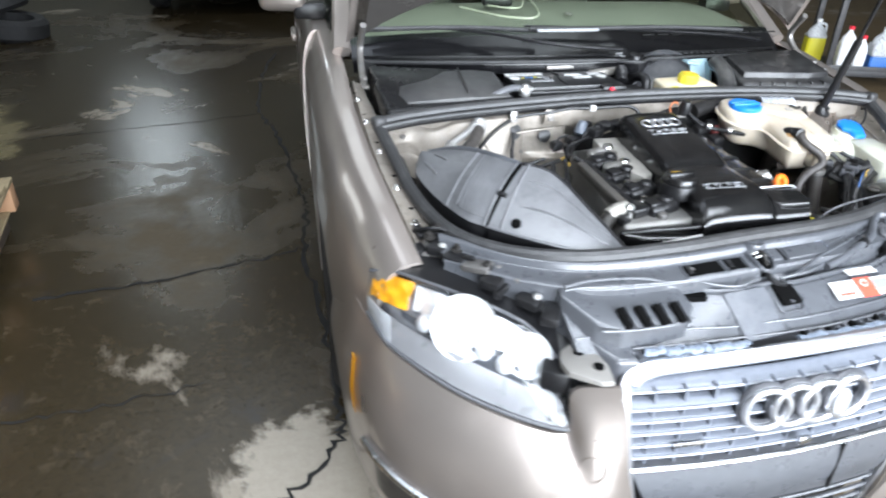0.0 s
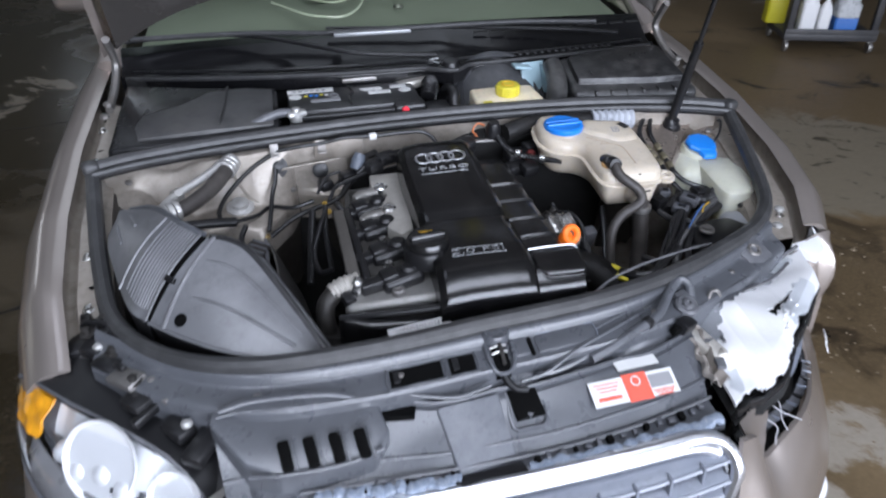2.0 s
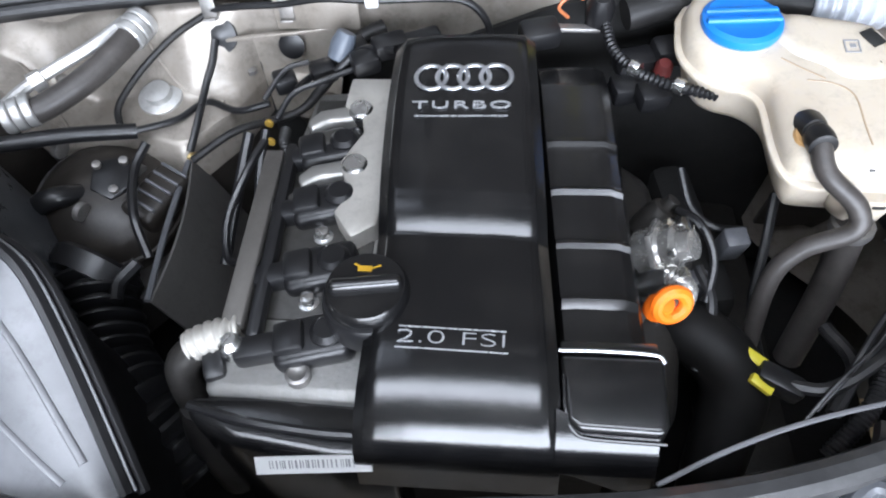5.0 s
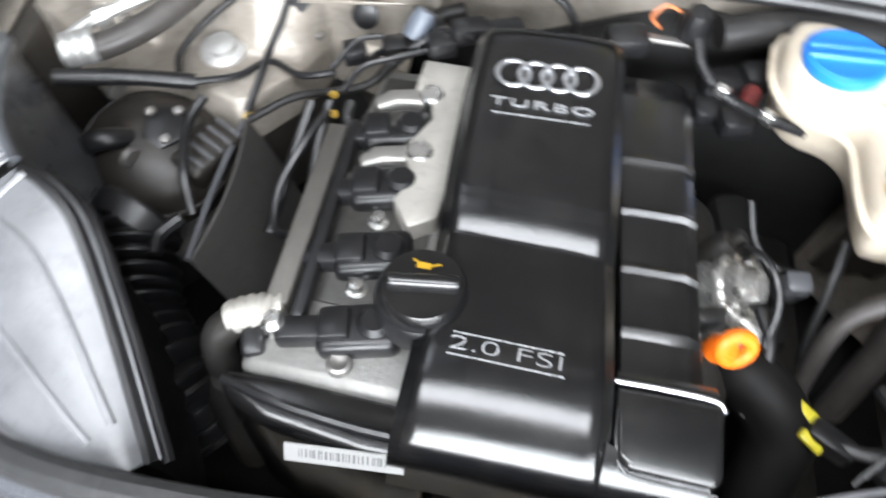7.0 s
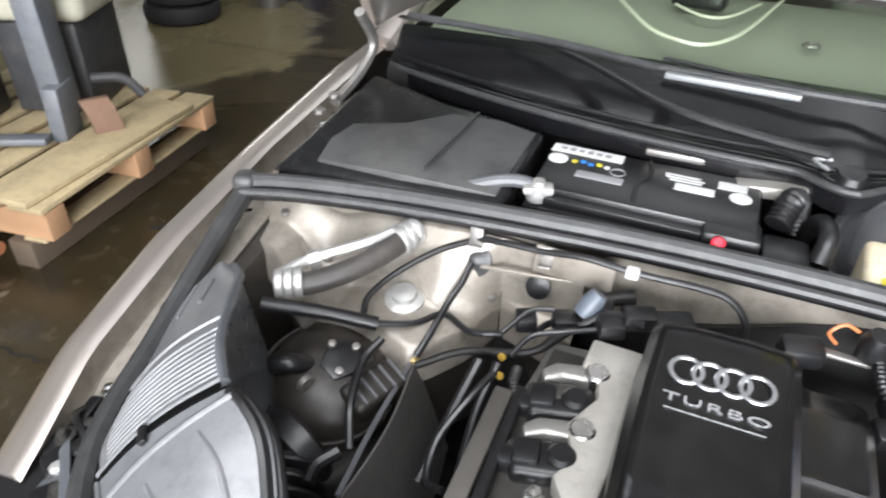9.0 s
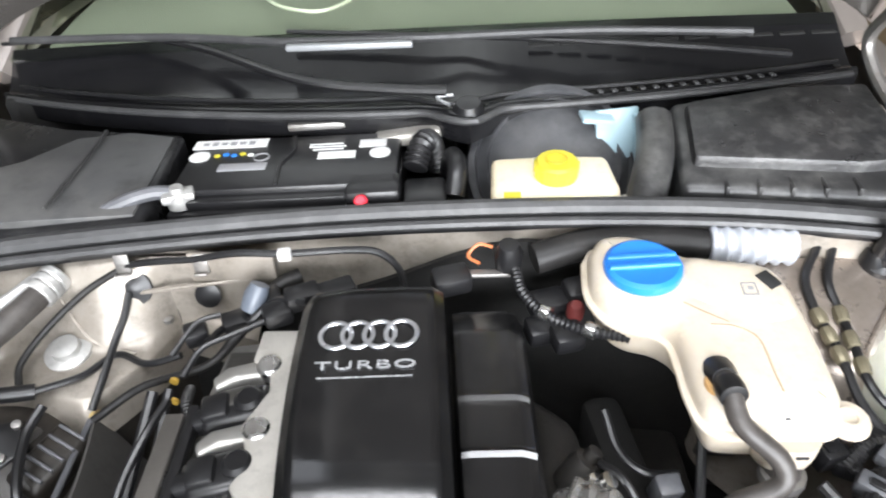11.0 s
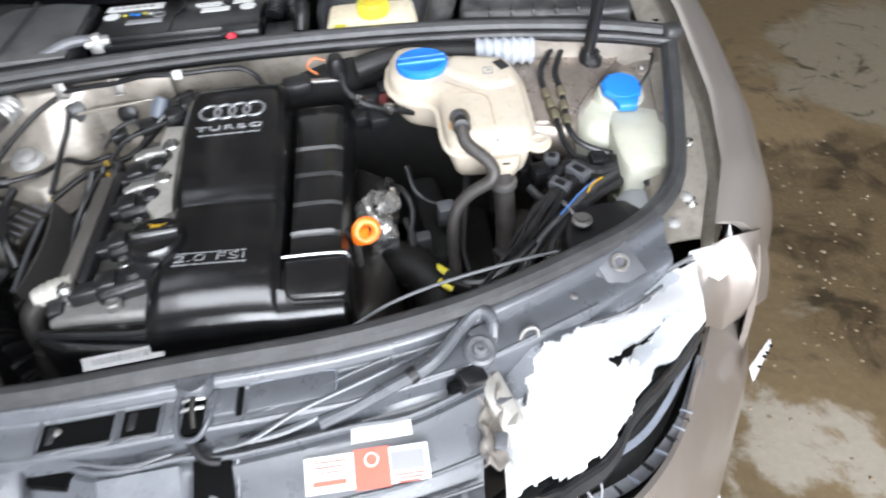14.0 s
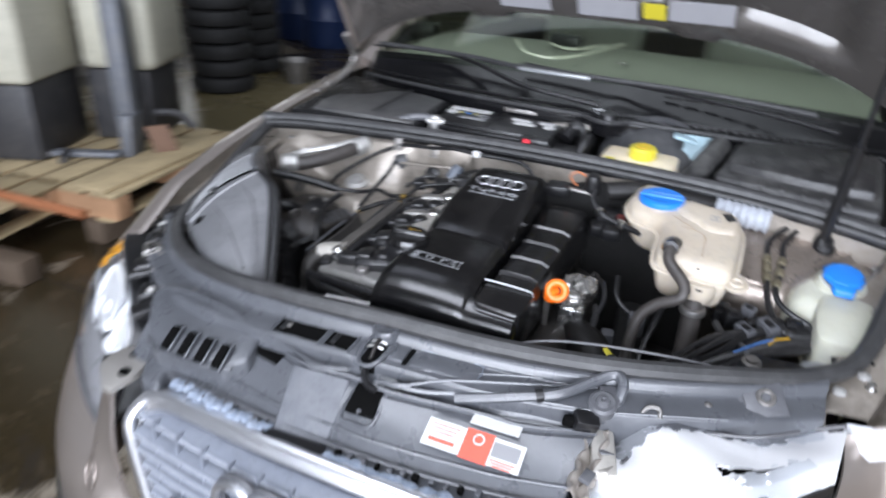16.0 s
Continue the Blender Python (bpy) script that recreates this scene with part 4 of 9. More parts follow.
def side_z(y):
    return lerp_table([(0.258, 0.828), (0.275, 0.846), (0.33, 0.862), (0.338, 0.864), (0.60, 0.872), (0.70, 0.878), (0.74, 0.868)], y)[0]


bm = bmesh.new()


def side_f(u, v):
    y = 0.258 + 0.486 * u
    xl, xr = 0.087 - 0.025 * u, 0.168 - 0.012 * u
    zt = side_z(y)
    rib = 0
    for ry in (0.399, 0.466, 0.534, 0.602):
        rib = max(rib, 0.006 * max(0, 1 - abs(y - ry) / 0.005))
    if y > 0.338:
        zt += rib if 0.08 < v < 0.80 else 0
    prof = [(xl + 0.003, zt - 0.02), (xl + 0.008, zt - 0.002), (xl + 0.02, zt), (xr - 0.02, zt), (xr - 0.006, zt - 0.006), (xr, zt - 0.02), (xr + 0.003, zt - 0.08)]
    i = min(int(v * 6), 5)
    k = v * 6 - i
    return (prof[i][0] * (1 - k) + prof[i + 1][0] * k, y, prof[i][1] * (1 - k) + prof[i + 1][1] * k)


sheet(bm, side_f, 120, 12)
bm.faces.new([bm.verts.new(side_f(0, i / 12)) for i in range(13)])
bm.faces.new([bm.verts.new(side_f(1, i / 12)) for i in range(13)])
bmesh.ops.remove_doubles(bm, verts=bm.verts[:], dist=0.0004)
P("cover_side", bm, RIBBLACK, parent=cover, angle=24)
# raised box at the front corner of the cover
P("cover_front_skirt", sheet(bmesh.new(), lambda u, v: (lambda x, y: (x, y, cover_z(y) - 0.004 - 0.055 * max(0, u - 0.94) / 0.06))(0.080 + 0.092 * u, 0.2545 + (0.036 - 0.010 * min(1, u * 3)) * v), 24, 14, 0.004), GLOSSBLACK, parent=cover, angle=50)
bm = prism(bmesh.new(), [(0.089, 0.283), (0.098, 0.275), (0.166, 0.273), (0.1725, 0.280), (0.1735, 0.340), (0.084, 0.340)], 0.80, lambda x, y: 0.867 + (y - 0.275) * 0.10, 0.006, 3)
P("cover_corner_box", bm, RIBBLACK, parent=cover)
P("trim_edge", T([(0.083, 0.342, 0.8760), (0.125, 0.3425, 0.8765), (0.165, 0.341, 0.8755), (0.174, 0.336, 0.871)], 0.0016, n=6), SATINCHROME, parent=cover)
P("trim_edge", T([(0.0865, 0.320, 0.8735), (0.0880, 0.290, 0.8650), (0.0945, 0.2755, 0.8585), (0.110, 0.2705, 0.8565), (0.170, 0.2690, 0.8555)], 0.0015, n=6), GLOSSBLACK, parent=cover)
P("cover_ledge", prism(bmesh.new(), [(0.085, 0.342), (0.170, 0.342), (0.1695, 0.356), (0.0845, 0.356)], 0.85, lambda x, y: 0.8745 - 0.35 * (y - 0.342), 0.002), RIBBLACK, parent=cover)

for k in range(4):
    b = bmesh.new()
    ring(b, (-0.0505 + k * 0.0235, 0.6395, 0.9345 + 0.0005 * k), (0, -0.17, 1), 0.0165, 0.0027, 28, 6, 0.6)
    P("badge_ring", b, SATINCHROME, parent=cover)
letters("lettering", "TURBO", pose(-0.0155, 0.601, 0.9285, 9, 0, 1) @ Matrix.Diagonal((1.9, 0.9, 1, 1)), 0.0155, 0.0009, SILVERPRINT, cover, 1.15)
for y in (0.588,):
    P("badge_line", B((-0.0155, y, cover_z(y) + 0.0035), (0.098, 0.0012, 0.001), (9, 0, 1), 0), SILVERPRINT, parent=cover)
letters("lettering", "2.0 FSI", pose(-0.010, 0.341, 0.8895, 4, 0, -1.5) @ Matrix.Diagonal((1.95, 0.95, 1, 1)), 0.0190, 0.0009, SILVERPRINT, cover, 1.0, thin=0.0004)
for dy, w in ((0.0095, 0.094), (-0.0105, 0.098)):
    P("badge_line", B((-0.010, 0.341 + dy, cover_z(0.341 + dy) + 0.0032), (w, 0.0011, 0.001), (7, 0, -1.5), 0), SILVERPRINT, parent=cover)

OILYGREY = mat("oily_grey_casting", (0.085, 0.082, 0.077), 0.34, 0.5, 0.5, 25, 0.2, 120, 0, 0.3, (0.07, 0.062, 0.052))
# cylinder head: cast cover, coil packs, rail and oil cap
head = P("cylinder_head", prism(bmesh.new(), [(-0.252, 0.312), (-0.06, 0.305), (-0.06, 0.74), (-0.215, 0.735), (-0.228, 0.60)], 0.60, lambda x, y: 0.822 + 0.03 * (y - 0.3) + 0.10 * max(0, x + 0.16), 0.012, 3), mat("dull_cast_aluminium", (0.25, 0.245, 0.235), 0.45, 0.6, 0.25, 18, 0.35, 160, 0, 0.3, (0.20, 0.18, 0.15)))
for k, y in enumerate((0.362, 0.446, 0.532, 0.614)):
    z = 0.836 + 0.03 * (y - 0.3)
    b = bmesh.new()
    box(b, (-0.146 - 0.008 * k, y, z), (0.078, 0.050, 0.028), (0, -6, 12), 0.010, 3)
    box(b, (-0.168 - 0.008 * k, y - 0.004, z + 0.012), (0.030, 0.034, 0.014), (0, -6, 12), 0.005, 2)
    revolve(b, [(0.017, 0), (0.017, 0.008), (0.012, 0.013), (0.002, 0.013)], (-0.131 - 0.008 * k, y + 0.003, z + 0.010), (0, 0, 1), 18)
    coil = P("ignition_coil", b, BLACKPLASTIC, parent=head)
    P("coil_plug", B((-0.198, y - 0.010, z - 0.002), (0.050, 0.026, 0.024), (0, -4, 12), 0.006), BLACKPLASTIC, parent=head)
    P("coil_lead", T([(-0.222, y - 0.014, z), (-0.232, y + 0.01, z + 0.004), (-0.236, y + 0.035, z)], 0.006, n=8, rib=0.0012, pitch=0.005), HOSE, parent=head)
    P("bolt", R([(0.011, -0.005), (0.011, 0.004), (0.007, 0.005), (0.007, 0.014), (0.002, 0.015)], (-0.162, y + 0.047, z - 0.008), n=12), BRIGHTALU, parent=head)
P("coil_valley", prism(bmesh.new(), [(-0.222, 0.392), (-0.105, 0.386), (-0.105, 0.71), (-0.208, 0.715)], 0.80, lambda x, y: 0.8265 + 0.03 * (y - 0.3) + 0.10 * max(0, x + 0.16), 0.003), OILYGREY, parent=head)
for x, y in ((-0.156, 0.328), (-0.118, 0.415)):
    P("bolt", R([(0.012, -0.004), (0.012, 0.005), (0.009, 0.007), (0.004, 0.004)], (x, y, 0.832), n=14), STEEL, parent=head)
P("bright_bracket", prism(bmesh.new(), [(-0.126, 0.474), (-0.100, 0.492), (-0.094, 0.60), (-0.094, 0.715), (-0.160, 0.716), (-0.162, 0.668), (-0.141, 0.660), (-0.133, 0.625), (-0.154, 0.578), (-0.137, 0.532), (-0.150, 0.508)], 0.82, lambda x, y: 0.860 + 0.06 * (y - 0.49), 0.004), ALU, parent=head)
for x, y, z in ((-0.147, 0.660, 0.860), (-0.142, 0.573, 0.855)):
    lug = P("coil_lug", prism(bmesh.new(), [(x - 0.050, y - 0.030), (x - 0.030, y - 0.014), (x + 0.006, y - 0.010), (x + 0.020, y - 0.002), (x + 0.018, y + 0.014), (x - 0.010, y + 0.014), (x - 0.045, y + 0.004), (x - 0.058, y - 0.014)], z - 0.016, z + 0.006, 0.005, 3), mat("satin_aluminium", (0.36, 0.35, 0.33), 0.42, 0.7, 0.2, 15, 0.2, 200), parent=head)
    P("lug_boss", R([(0.015, -0.01), (0.015, 0.008), (0.012, 0.011), (0.002, 0.011)], (x + 0.006, y + 0.002, z + 0.002), (0, -0.1, 1), 18), BRIGHTALU, parent=head)
    P("coil_base", B((x - 0.036, y - 0.038, z - 0.012), (0.060, 0.032, 0.022), (0, -6, 14), 0.007, 3), OILYGREY, parent=head)
P("injector_rail", B((-0.233, 0.488, 0.842), (0.022, 0.235, 0.022), (1.5, 0, 2), 0.003), mat("rail_steel", (0.15, 0.14, 0.128), 0.42, 0.6, 0.3, 20, 0.2, 200), parent=head)
P("wiring_duct", B((-0.213, 0.49, 0.842), (0.015, 0.26, 0.020), (1.5, 0, 3), 0.006), BLACKPLASTIC, parent=head)
cap = P("oil_filler_cap", R([(0.036, -0.03), (0.039, 0.0), (0.039, 0.010), (0.036, 0.015), (0.002, 0.015)], (-0.091, 0.388, 0.884), (0, 0, 1), 36), RIBBLACK)
P("grip", B((-0.091, 0.388, 0.901), (0.068, 0.014, 0.014), (0, 0, 8), 0.006, 3), RIBBLACK, parent=cap)
b = bmesh.new()
box(b, (-0.094, 0.4055, 0.9000), (0.013, 0.006, 0.001))
box(b, (-0.084, 0.4075, 0.9000), (0.010, 0.0015, 0.001), (0, 0, 25))
box(b, (-0.102, 0.4095, 0.9000), (0.006, 0.0015, 0.001), (0, 0, -25))
P("oil_can_mark", b, YELLOWPRINT, parent=cap)
P("oil_cap_neck", R([(0.044, -0.03), (0.044, -0.004), (0.042, 0.0), (0.036, 0.0)], (-0.091, 0.388, 0.884), n=36), BLACKPLASTIC)
# timing cover and its barcode label
P("timing_cover", prism(bmesh.new(), [(-0.268, 0.312), (-0.262, 0.290), (-0.215, 0.268), (-0.12, 0.256), (-0.06, 0.256), (-0.06, 0.315), (-0.19, 0.318)], 0.58, lambda x, y: 0.812 + 0.10 * (y - 0.26), 0.012, 3), GLOSSBLACK)
P("timing_cover_lip", T([(-0.262, 0.302, 0.812), (-0.20, 0.285, 0.822), (-0.13, 0.276, 0.826), (-0.085, 0.274, 0.828)], 0.005, n=8), BLACKPLASTIC)
lab = P("barcode_label", B((-0.133, 0.2545, 0.806), (0.108, 0.0022, 0.017), (-38, -5, 3), 0), WHITELABEL)
lm = pose(-0.133, 0.2545, 0.806, -38, -5, 3)
b = bmesh.new()
rng = random.Random(4)
xx = -0.040
while xx < 0.040:
    wbar = rng.choice((0.0008, 0.0014, 0.002))
    t = B((xx, -0.0013, 0.001), (wbar, 0.0006, 0.008), bev=0)
    bmesh.ops.transform(t, matrix=lm, verts=t.verts[:])
    merge(b, t)
    xx += wbar + rng.choice((0.0012, 0.002, 0.003))
tagged(P("barcode", b, GREYLABEL, parent=lab), kind="stuff")
# coolant flange at the front of the head
fl = P("coolant_flange", T([(-0.222, 0.372, 0.836), (-0.250, 0.364, 0.834), (-0.272, 0.355, 0.828)], 0.0165, n=14, rib=0.0014, pitch=0.009), ALU)
P("flange_elbow", T([(-0.266, 0.357, 0.826), (-0.284, 0.346, 0.808), (-0.286, 0.335, 0.77), (-0.282, 0.328, 0.70)], 0.017, n=14), DARKMETAL)
P("connector", B((-0.243, 0.338, 0.822), (0.022, 0.030, 0.022), (10, 0, 20), 0.006), BLACKPLASTIC)
P("sensor", R([(0.012, 0), (0.012, 0.02), (0.007, 0.026), (0.002, 0.026)], (-0.225, 0.352, 0.828), n=14), BRIGHTALU)
P("front_hose", T([(-0.272, 0.330, 0.76), (-0.280, 0.318, 0.70), (-0.275, 0.31, 0.60)], 0.026, n=14), HOSE)
P("engine_block", prism(bmesh.new(), [(-0.245, 0.29), (0.15, 0.29), (0.15, 0.76), (-0.215, 0.76)], 0.38, 0.80, 0.02), DARKMETAL)

# intake side: clutter under the cover's edge, dipstick and throttle
dip = P("dipstick_handle", ring(bmesh.new(), (0.192, 0.408, 0.853), (0.25, -0.9, 0.38), 0.0145, 0.0068, 30, 10), ORANGE)
P("dipstick_tube", T([(0.178, 0.415, 0.840), (0.172, 0.425, 0.80), (0.17, 0.44, 0.66)], 0.006, n=8), STEEL, parent=dip)
P("dipstick_collar", R([(0.012, 0), (0.014, 0.012), (0.010, 0.024), (0.003, 0.025)], (0.180, 0.414, 0.832), (0.25, -0.2, 1), 14), ORANGE, parent=dip)
for k, (x, y, z, rr) in enumerate(((0.205, 0.470, 0.805, 0.020), (0.214, 0.500, 0.800, 0.023), (0.218, 0.535, 0.800, 0.021), (0.210, 0.57, 0.795, 0.019))):
    P("valve_body", R([(rr, -0.03), (rr, 0.0), (rr * 0.8, 0.012), (rr * 0.5, 0.014), (rr * 0.45, 0.026), (0.002, 0.027)], (x, y, z), (0.5, -0.3 + 0.15 * k, 0.8), 18), BRIGHTALU if k % 2 == 0 else DARKMETAL)
P("valve_bracket", prism(bmesh.new(), [(0.190, 0.445), (0.235, 0.450), (0.228, 0.50), (0.195, 0.505)], 0.77, 0.80, 0.004), BRIGHTALU)
P("lead_plug", B((0.268, 0.54, 0.70), (0.026, 0.022, 0.045), (10, 0, 8), 0.005), GREYPLASTIC)
# charge pipe in a darker, duller rubber than the hoses
P("charge_pipe", T([(0.185, 0.50, 0.70), (0.225, 0.455, 0.745), (0.262, 0.425, 0.742), (0.285, 0.395, 0.715), (0.275, 0.35, 0.66), (0.26, 0.30, 0.60)], lambda t: 0.030 + 0.006 * math.sin(3.1 * t), n=18), mat("matt_charge_rubber", (0.006, 0.0058, 0.0056), 0.55, 0, 0.3, 14, 0.1, 200, 0, 0.2, (0.022, 0.019, 0.017), spec=0.2), "matt black rubber charge pipe")
P("yellow_clip", B((0.300, 0.404, 0.758), (0.036, 0.012, 0.008), (10, 20, -28), 0.002), YELLOW)
P("yellow_clip", B((0.298, 0.380, 0.754), (0.026, 0.011, 0.008), (10, 20, -30), 0.002), YELLOW)
P("plug", B((0.318, 0.386, 0.75), (0.05, 0.026, 0.024), (0, 10, -25), 0.007), BLACKPLASTIC)
P("inlet_manifold", prism(bmesh.new(), [(0.15, 0.30), (0.21, 0.33), (0.23, 0.45), (0.22, 0.66), (0.15, 0.72)], 0.60, 0.77, 0.03, 3), DARKMETAL)

# heat shield plate beside the head
P("heat_shield", sheet(bmesh.new(), lambda u, v: (-0.397 + 0.020 * u + 0.055 * v + 0.012 * math.sin(3 * u), 0.684 - 0.235 * u, 0.765 - 0.004 * u - 0.16 * v), 14, 8, 0.003, (1, 0, 0)), mat("sooty_shield", (0.115, 0.110, 0.105), 0.4, 0.4, 0.3, 12, 0.05, 200, 0, 0.3, (0.10, 0.095, 0.09)), "dull grey folded heat shield")
P("heat_shield_lip", T([(-0.397, 0.684, 0.766), (-0.39, 0.56, 0.764), (-0.377, 0.449, 0.762)], 0.004, n=7), GREYPLASTIC)
P("shield_clip", R([(0.008, 0), (0.008, 0.006), (0.003, 0.009)], (-0.394, 0.680, 0.766), n=10), mat("brass", (0.55, 0.42, 0.2), 0.4, 0.8))
# dark round housings low between the air box and the shield
GRIMEDOME = mat("oily_brown_casing", (0.020, 0.017, 0.0145), 0.42, 0.1, 0.5, 14, 0.2, 90, 0, 0.5, (0.055, 0.046, 0.038))
pump = P("pump_housing", R([(0.092, -0.10), (0.098, -0.02), (0.097, 0.0), (0.088, 0.018), (0.070, 0.034), (0.045, 0.046), (0.020, 0.051), (0.002, 0.052)], (-0.500, 0.620, 0.735), (0.15, -0.22, 1), 36), GRIMEDOME)
P("housing_block", B((-0.425, 0.615, 0.752), (0.050, 0.085, 0.045), (6, 14, -24), 0.010, 3), GRIMEDOME, parent=pump)
for k in range(5):
    P("housing_rib", B((-0.428 + 0.006 * k, 0.585 + 0.015 * k, 0.776), (0.040, 0.004, 0.006), (6, 14, -24), 0.0015), GREYPLASTIC, parent=pump)
P("housing_rim", ring(bmesh.new(), (-0.500, 0.620, 0.737), (0.15, -0.22, 1), 0.098, 0.004, 36, 6), GRIMEDOME, parent=pump)
P("housing_spout", T([(-0.515, 0.600, 0.775), (-0.535, 0.580, 0.790), (-0.560, 0.575, 0.780), (-0.580, 0.590, 0.755)], 0.014, n=12), BLACKPLASTIC, parent=pump)
P("housing_plate", prism(bmesh.new(), [(-0.505, 0.640), (-0.465, 0.655), (-0.445, 0.620), (-0.470, 0.590), (-0.500, 0.600)], 0.76, lambda x, y: 0.788 + 0.25 * (y - 0.62) - 0.2 * (x + 0.48), 0.004), BLACKPLASTIC, parent=pump)
for x, y in ((-0.497, 0.632), (-0.466, 0.644), (-0.468, 0.602)):
    P("housing_bolt", R([(0.006, -0.004), (0.006, 0.004), (0.002, 0.005)], (x, y, 0.790 + 0.25 * (y - 0.62) - 0.2 * (x + 0.48)), (0.2, -0.25, 1), 8), STEEL, parent=pump)
P("pump_bracket", B((-0.470, 0.585, 0.748), (0.075, 0.018, 0.006), (8, 12, 38), 0.002), DARKMETAL)
for pts, r in (
    ([(-0.430, 0.655, 0.815), (-0.440, 0.620, 0.800), (-0.425, 0.560, 0.785), (-0.405, 0.520, 0.75)], 0.006),
    ([(-0.410, 0.505, 0.760), (-0.428, 0.480, 0.752), (-0.425, 0.455, 0.748)], 0.009),
):
    P("pump_hose", T(pts, r, n=8), BLACKPLASTIC)
for x, y, z in ((-0.452, 0.640, 0.775), (-0.500, 0.568, 0.778), (-0.545, 0.645, 0.812)):
    P("hose_clip", R([(0.0125, -0.004), (0.013, 0), (0.0125, 0.004), (0.009, 0.005)], (x, y, z), (1, -0.3, -0.2), 12), STEEL)
P("pump_shelf", prism(bmesh.new(), [(-0.60, 0.60), (-0.52, 0.69), (-0.42, 0.66), (-0.40, 0.55), (-0.47, 0.45), (-0.57, 0.47)], 0.62, 0.685, 0.02, 3), DARKMETAL)
P("intake_duct", T([(-0.475, 0.50, 0.735), (-0.455, 0.445, 0.715), (-0.42, 0.385, 0.70), (-0.36, 0.335, 0.69), (-0.31, 0.30, 0.64)], 0.044, n=20, rib=0.0085, pitch=0.021), BLACKPLASTIC, "ribbed black rubber intake duct")
P("duct_collar", R([(0.055, -0.015), (0.057, 0.01), (0.050, 0.016), (0.04, 0.016)], (-0.475, 0.505, 0.735), (0.3, 0.9, 0.2), 24), BLACKPLASTIC)

# ---- air box ----
LID_L = [(-0.563, 0.307, 0.852), (-0.507, 0.262, 0.848), (-0.445, 0.225, 0.841), (-0.365, 0.197, 0.829), (-0.305, 0.194, 0.817)]
LID_R = [(-0.463, 0.402, 0.943), (-0.434, 0.391, 0.941), (-0.399, 0.367, 0.927), (-0.353, 0.305, 0.882), (-0.293, 0.213, 0.819)]
BOX_L = [(-0.567, 0.311, 0.850), (-0.602, 0.352, 0.851), (-0.643, 0.462, 0.856), (-0.668, 0.555, 0.874), (-0.654, 0.606, 0.893)]
BOX_R = [(-0.469, 0.409, 0.943), (-0.508, 0.450, 0.947), (-0.552, 0.520, 0.940), (-0.587, 0.575, 0.922), (-0.628, 0.610, 0.903)]


def lid(u, v, up=0.0):
    """The filter box lid: low along its outer edge, rising to the inner one."""
    p = curve_at(LID_L, u).lerp(curve_at(LID_R, u), v)
    return p + Vector((-0.4, -0.4, 0.8)) * (0.012 * math.sin(math.pi * v) * (1 - 0.5 * u) + up)


def box_top(u, v, up=0.0):
    p = curve_at(BOX_L, u).lerp(curve_at(BOX_R, u), v)
    return p + Vector((-0.4, -0.3, 0.85)) * (0.012 * math.sin(math.pi * v) + up)


def wall_below(f, n, lean, z):
    """A wall from an edge f(t) down to height z, moving sideways by lean."""
    def g(u, v):
        p = Vector(f(u))
        return (p.x + lean[0] * v, p.y + lean[1] * v, p.z + (z - p.z) * v)
    return sheet(bmesh.new(), g, n, 6, 0.004, (0, 0, -1))


airbox = P("air_box", sheet(bmesh.new(), lid, 40, 16, 0.005, (0.3, 0.3, -0.9)), LIDPLASTIC, "dusty grey plastic air filter box with ribbed lid")
P("box_body", sheet(bmesh.new(), box_top, 40, 16, 0.005, (0.3, 0.3, -0.9)), LIDPLASTIC, parent=airbox)
# walls darker than the lid plastic: flank shade put into the colour
P("lid_wall", wall_below(lambda t: lid(t, 1.0), 30, (0.018, 0.012), 0.70), BLACKPLASTIC, parent=airbox)
P("lid_wall", wall_below(lambda t: lid(t, 0.0), 30, (0.02, 0.02), 0.72), BLACKPLASTIC, parent=airbox)
P("box_wall", wall_below(lambda t: box_top(t, 1.0), 30, (0.030, 0.012), 0.70), FRONTPLASTIC, parent=airbox)
P("box_wall", wall_below(lambda t: box_top(t, 0.0), 30, (0.01, 0.01), 0.70), BLACKPLASTIC, parent=airbox)
P("box_wall", wall_below(lambda t: box_top(1.0, t), 10, (0.01, 0.02), 0.74), FRONTPLASTIC, parent=airbox)
P("box_edge", T([lid(t / 12, 1.0) + Vector((0.003, 0.002, -0.004)) for t in range(13)], 0.007, n=8, steps=2), BLACKPLASTIC, parent=airbox)
P("box_edge", T([lid(t / 12, 1.0) + Vector((0.013, 0.009, -0.016)) for t in range(13)], 0.006, n=8, steps=2), BLACKPLASTIC, parent=airbox)
P("edge_line", T([lid(t / 12, 1.0) + Vector((0.0095, 0.006, -0.0045)) for t in range(13)], 0.0018, n=6, steps=2), LIDPLASTIC, parent=airbox)
P("edge_line", T([lid(t / 12, 0.0) + Vector((-0.001, -0.001, 0.0)) for t in range(13)], 0.003, n=6, steps=2), LIDPLASTIC, parent=airbox)
P("box_edge", T([box_top(t / 12, 1.0) for t in range(13)] , 0.006, n=8, steps=2), FRONTPLASTIC, parent=airbox)
P("seam_band", T([lid(0.105, t / 10, 0.001) for t in range(11)], 0.0035, n=8, steps=1), LIDPLASTIC, parent=airbox)
P("seam_groove", sheet(bmesh.new(), lambda u, v: lid(0.0, 0.02 + 0.96 * u, 0.0025).lerp(box_top(0.0, 0.02 + 0.96 * u, 0.0025), v) + Vector((0, 0, 0.001)), 20, 2, 0.003), HOLE, parent=airbox)
P("seam_rim", T([box_top(0.02, t / 10, 0.002) for t in range(11)], 0.0032, n=8, steps=1), LIDPLASTIC, parent=airbox)
for v in (0.45,):
    q = lid(0.0, v, 0.004)
    P("clip", B(q, (0.010, 0.022, 0.007), (0, -38, 44), 0.002), BLACKPLASTIC, parent=airbox)
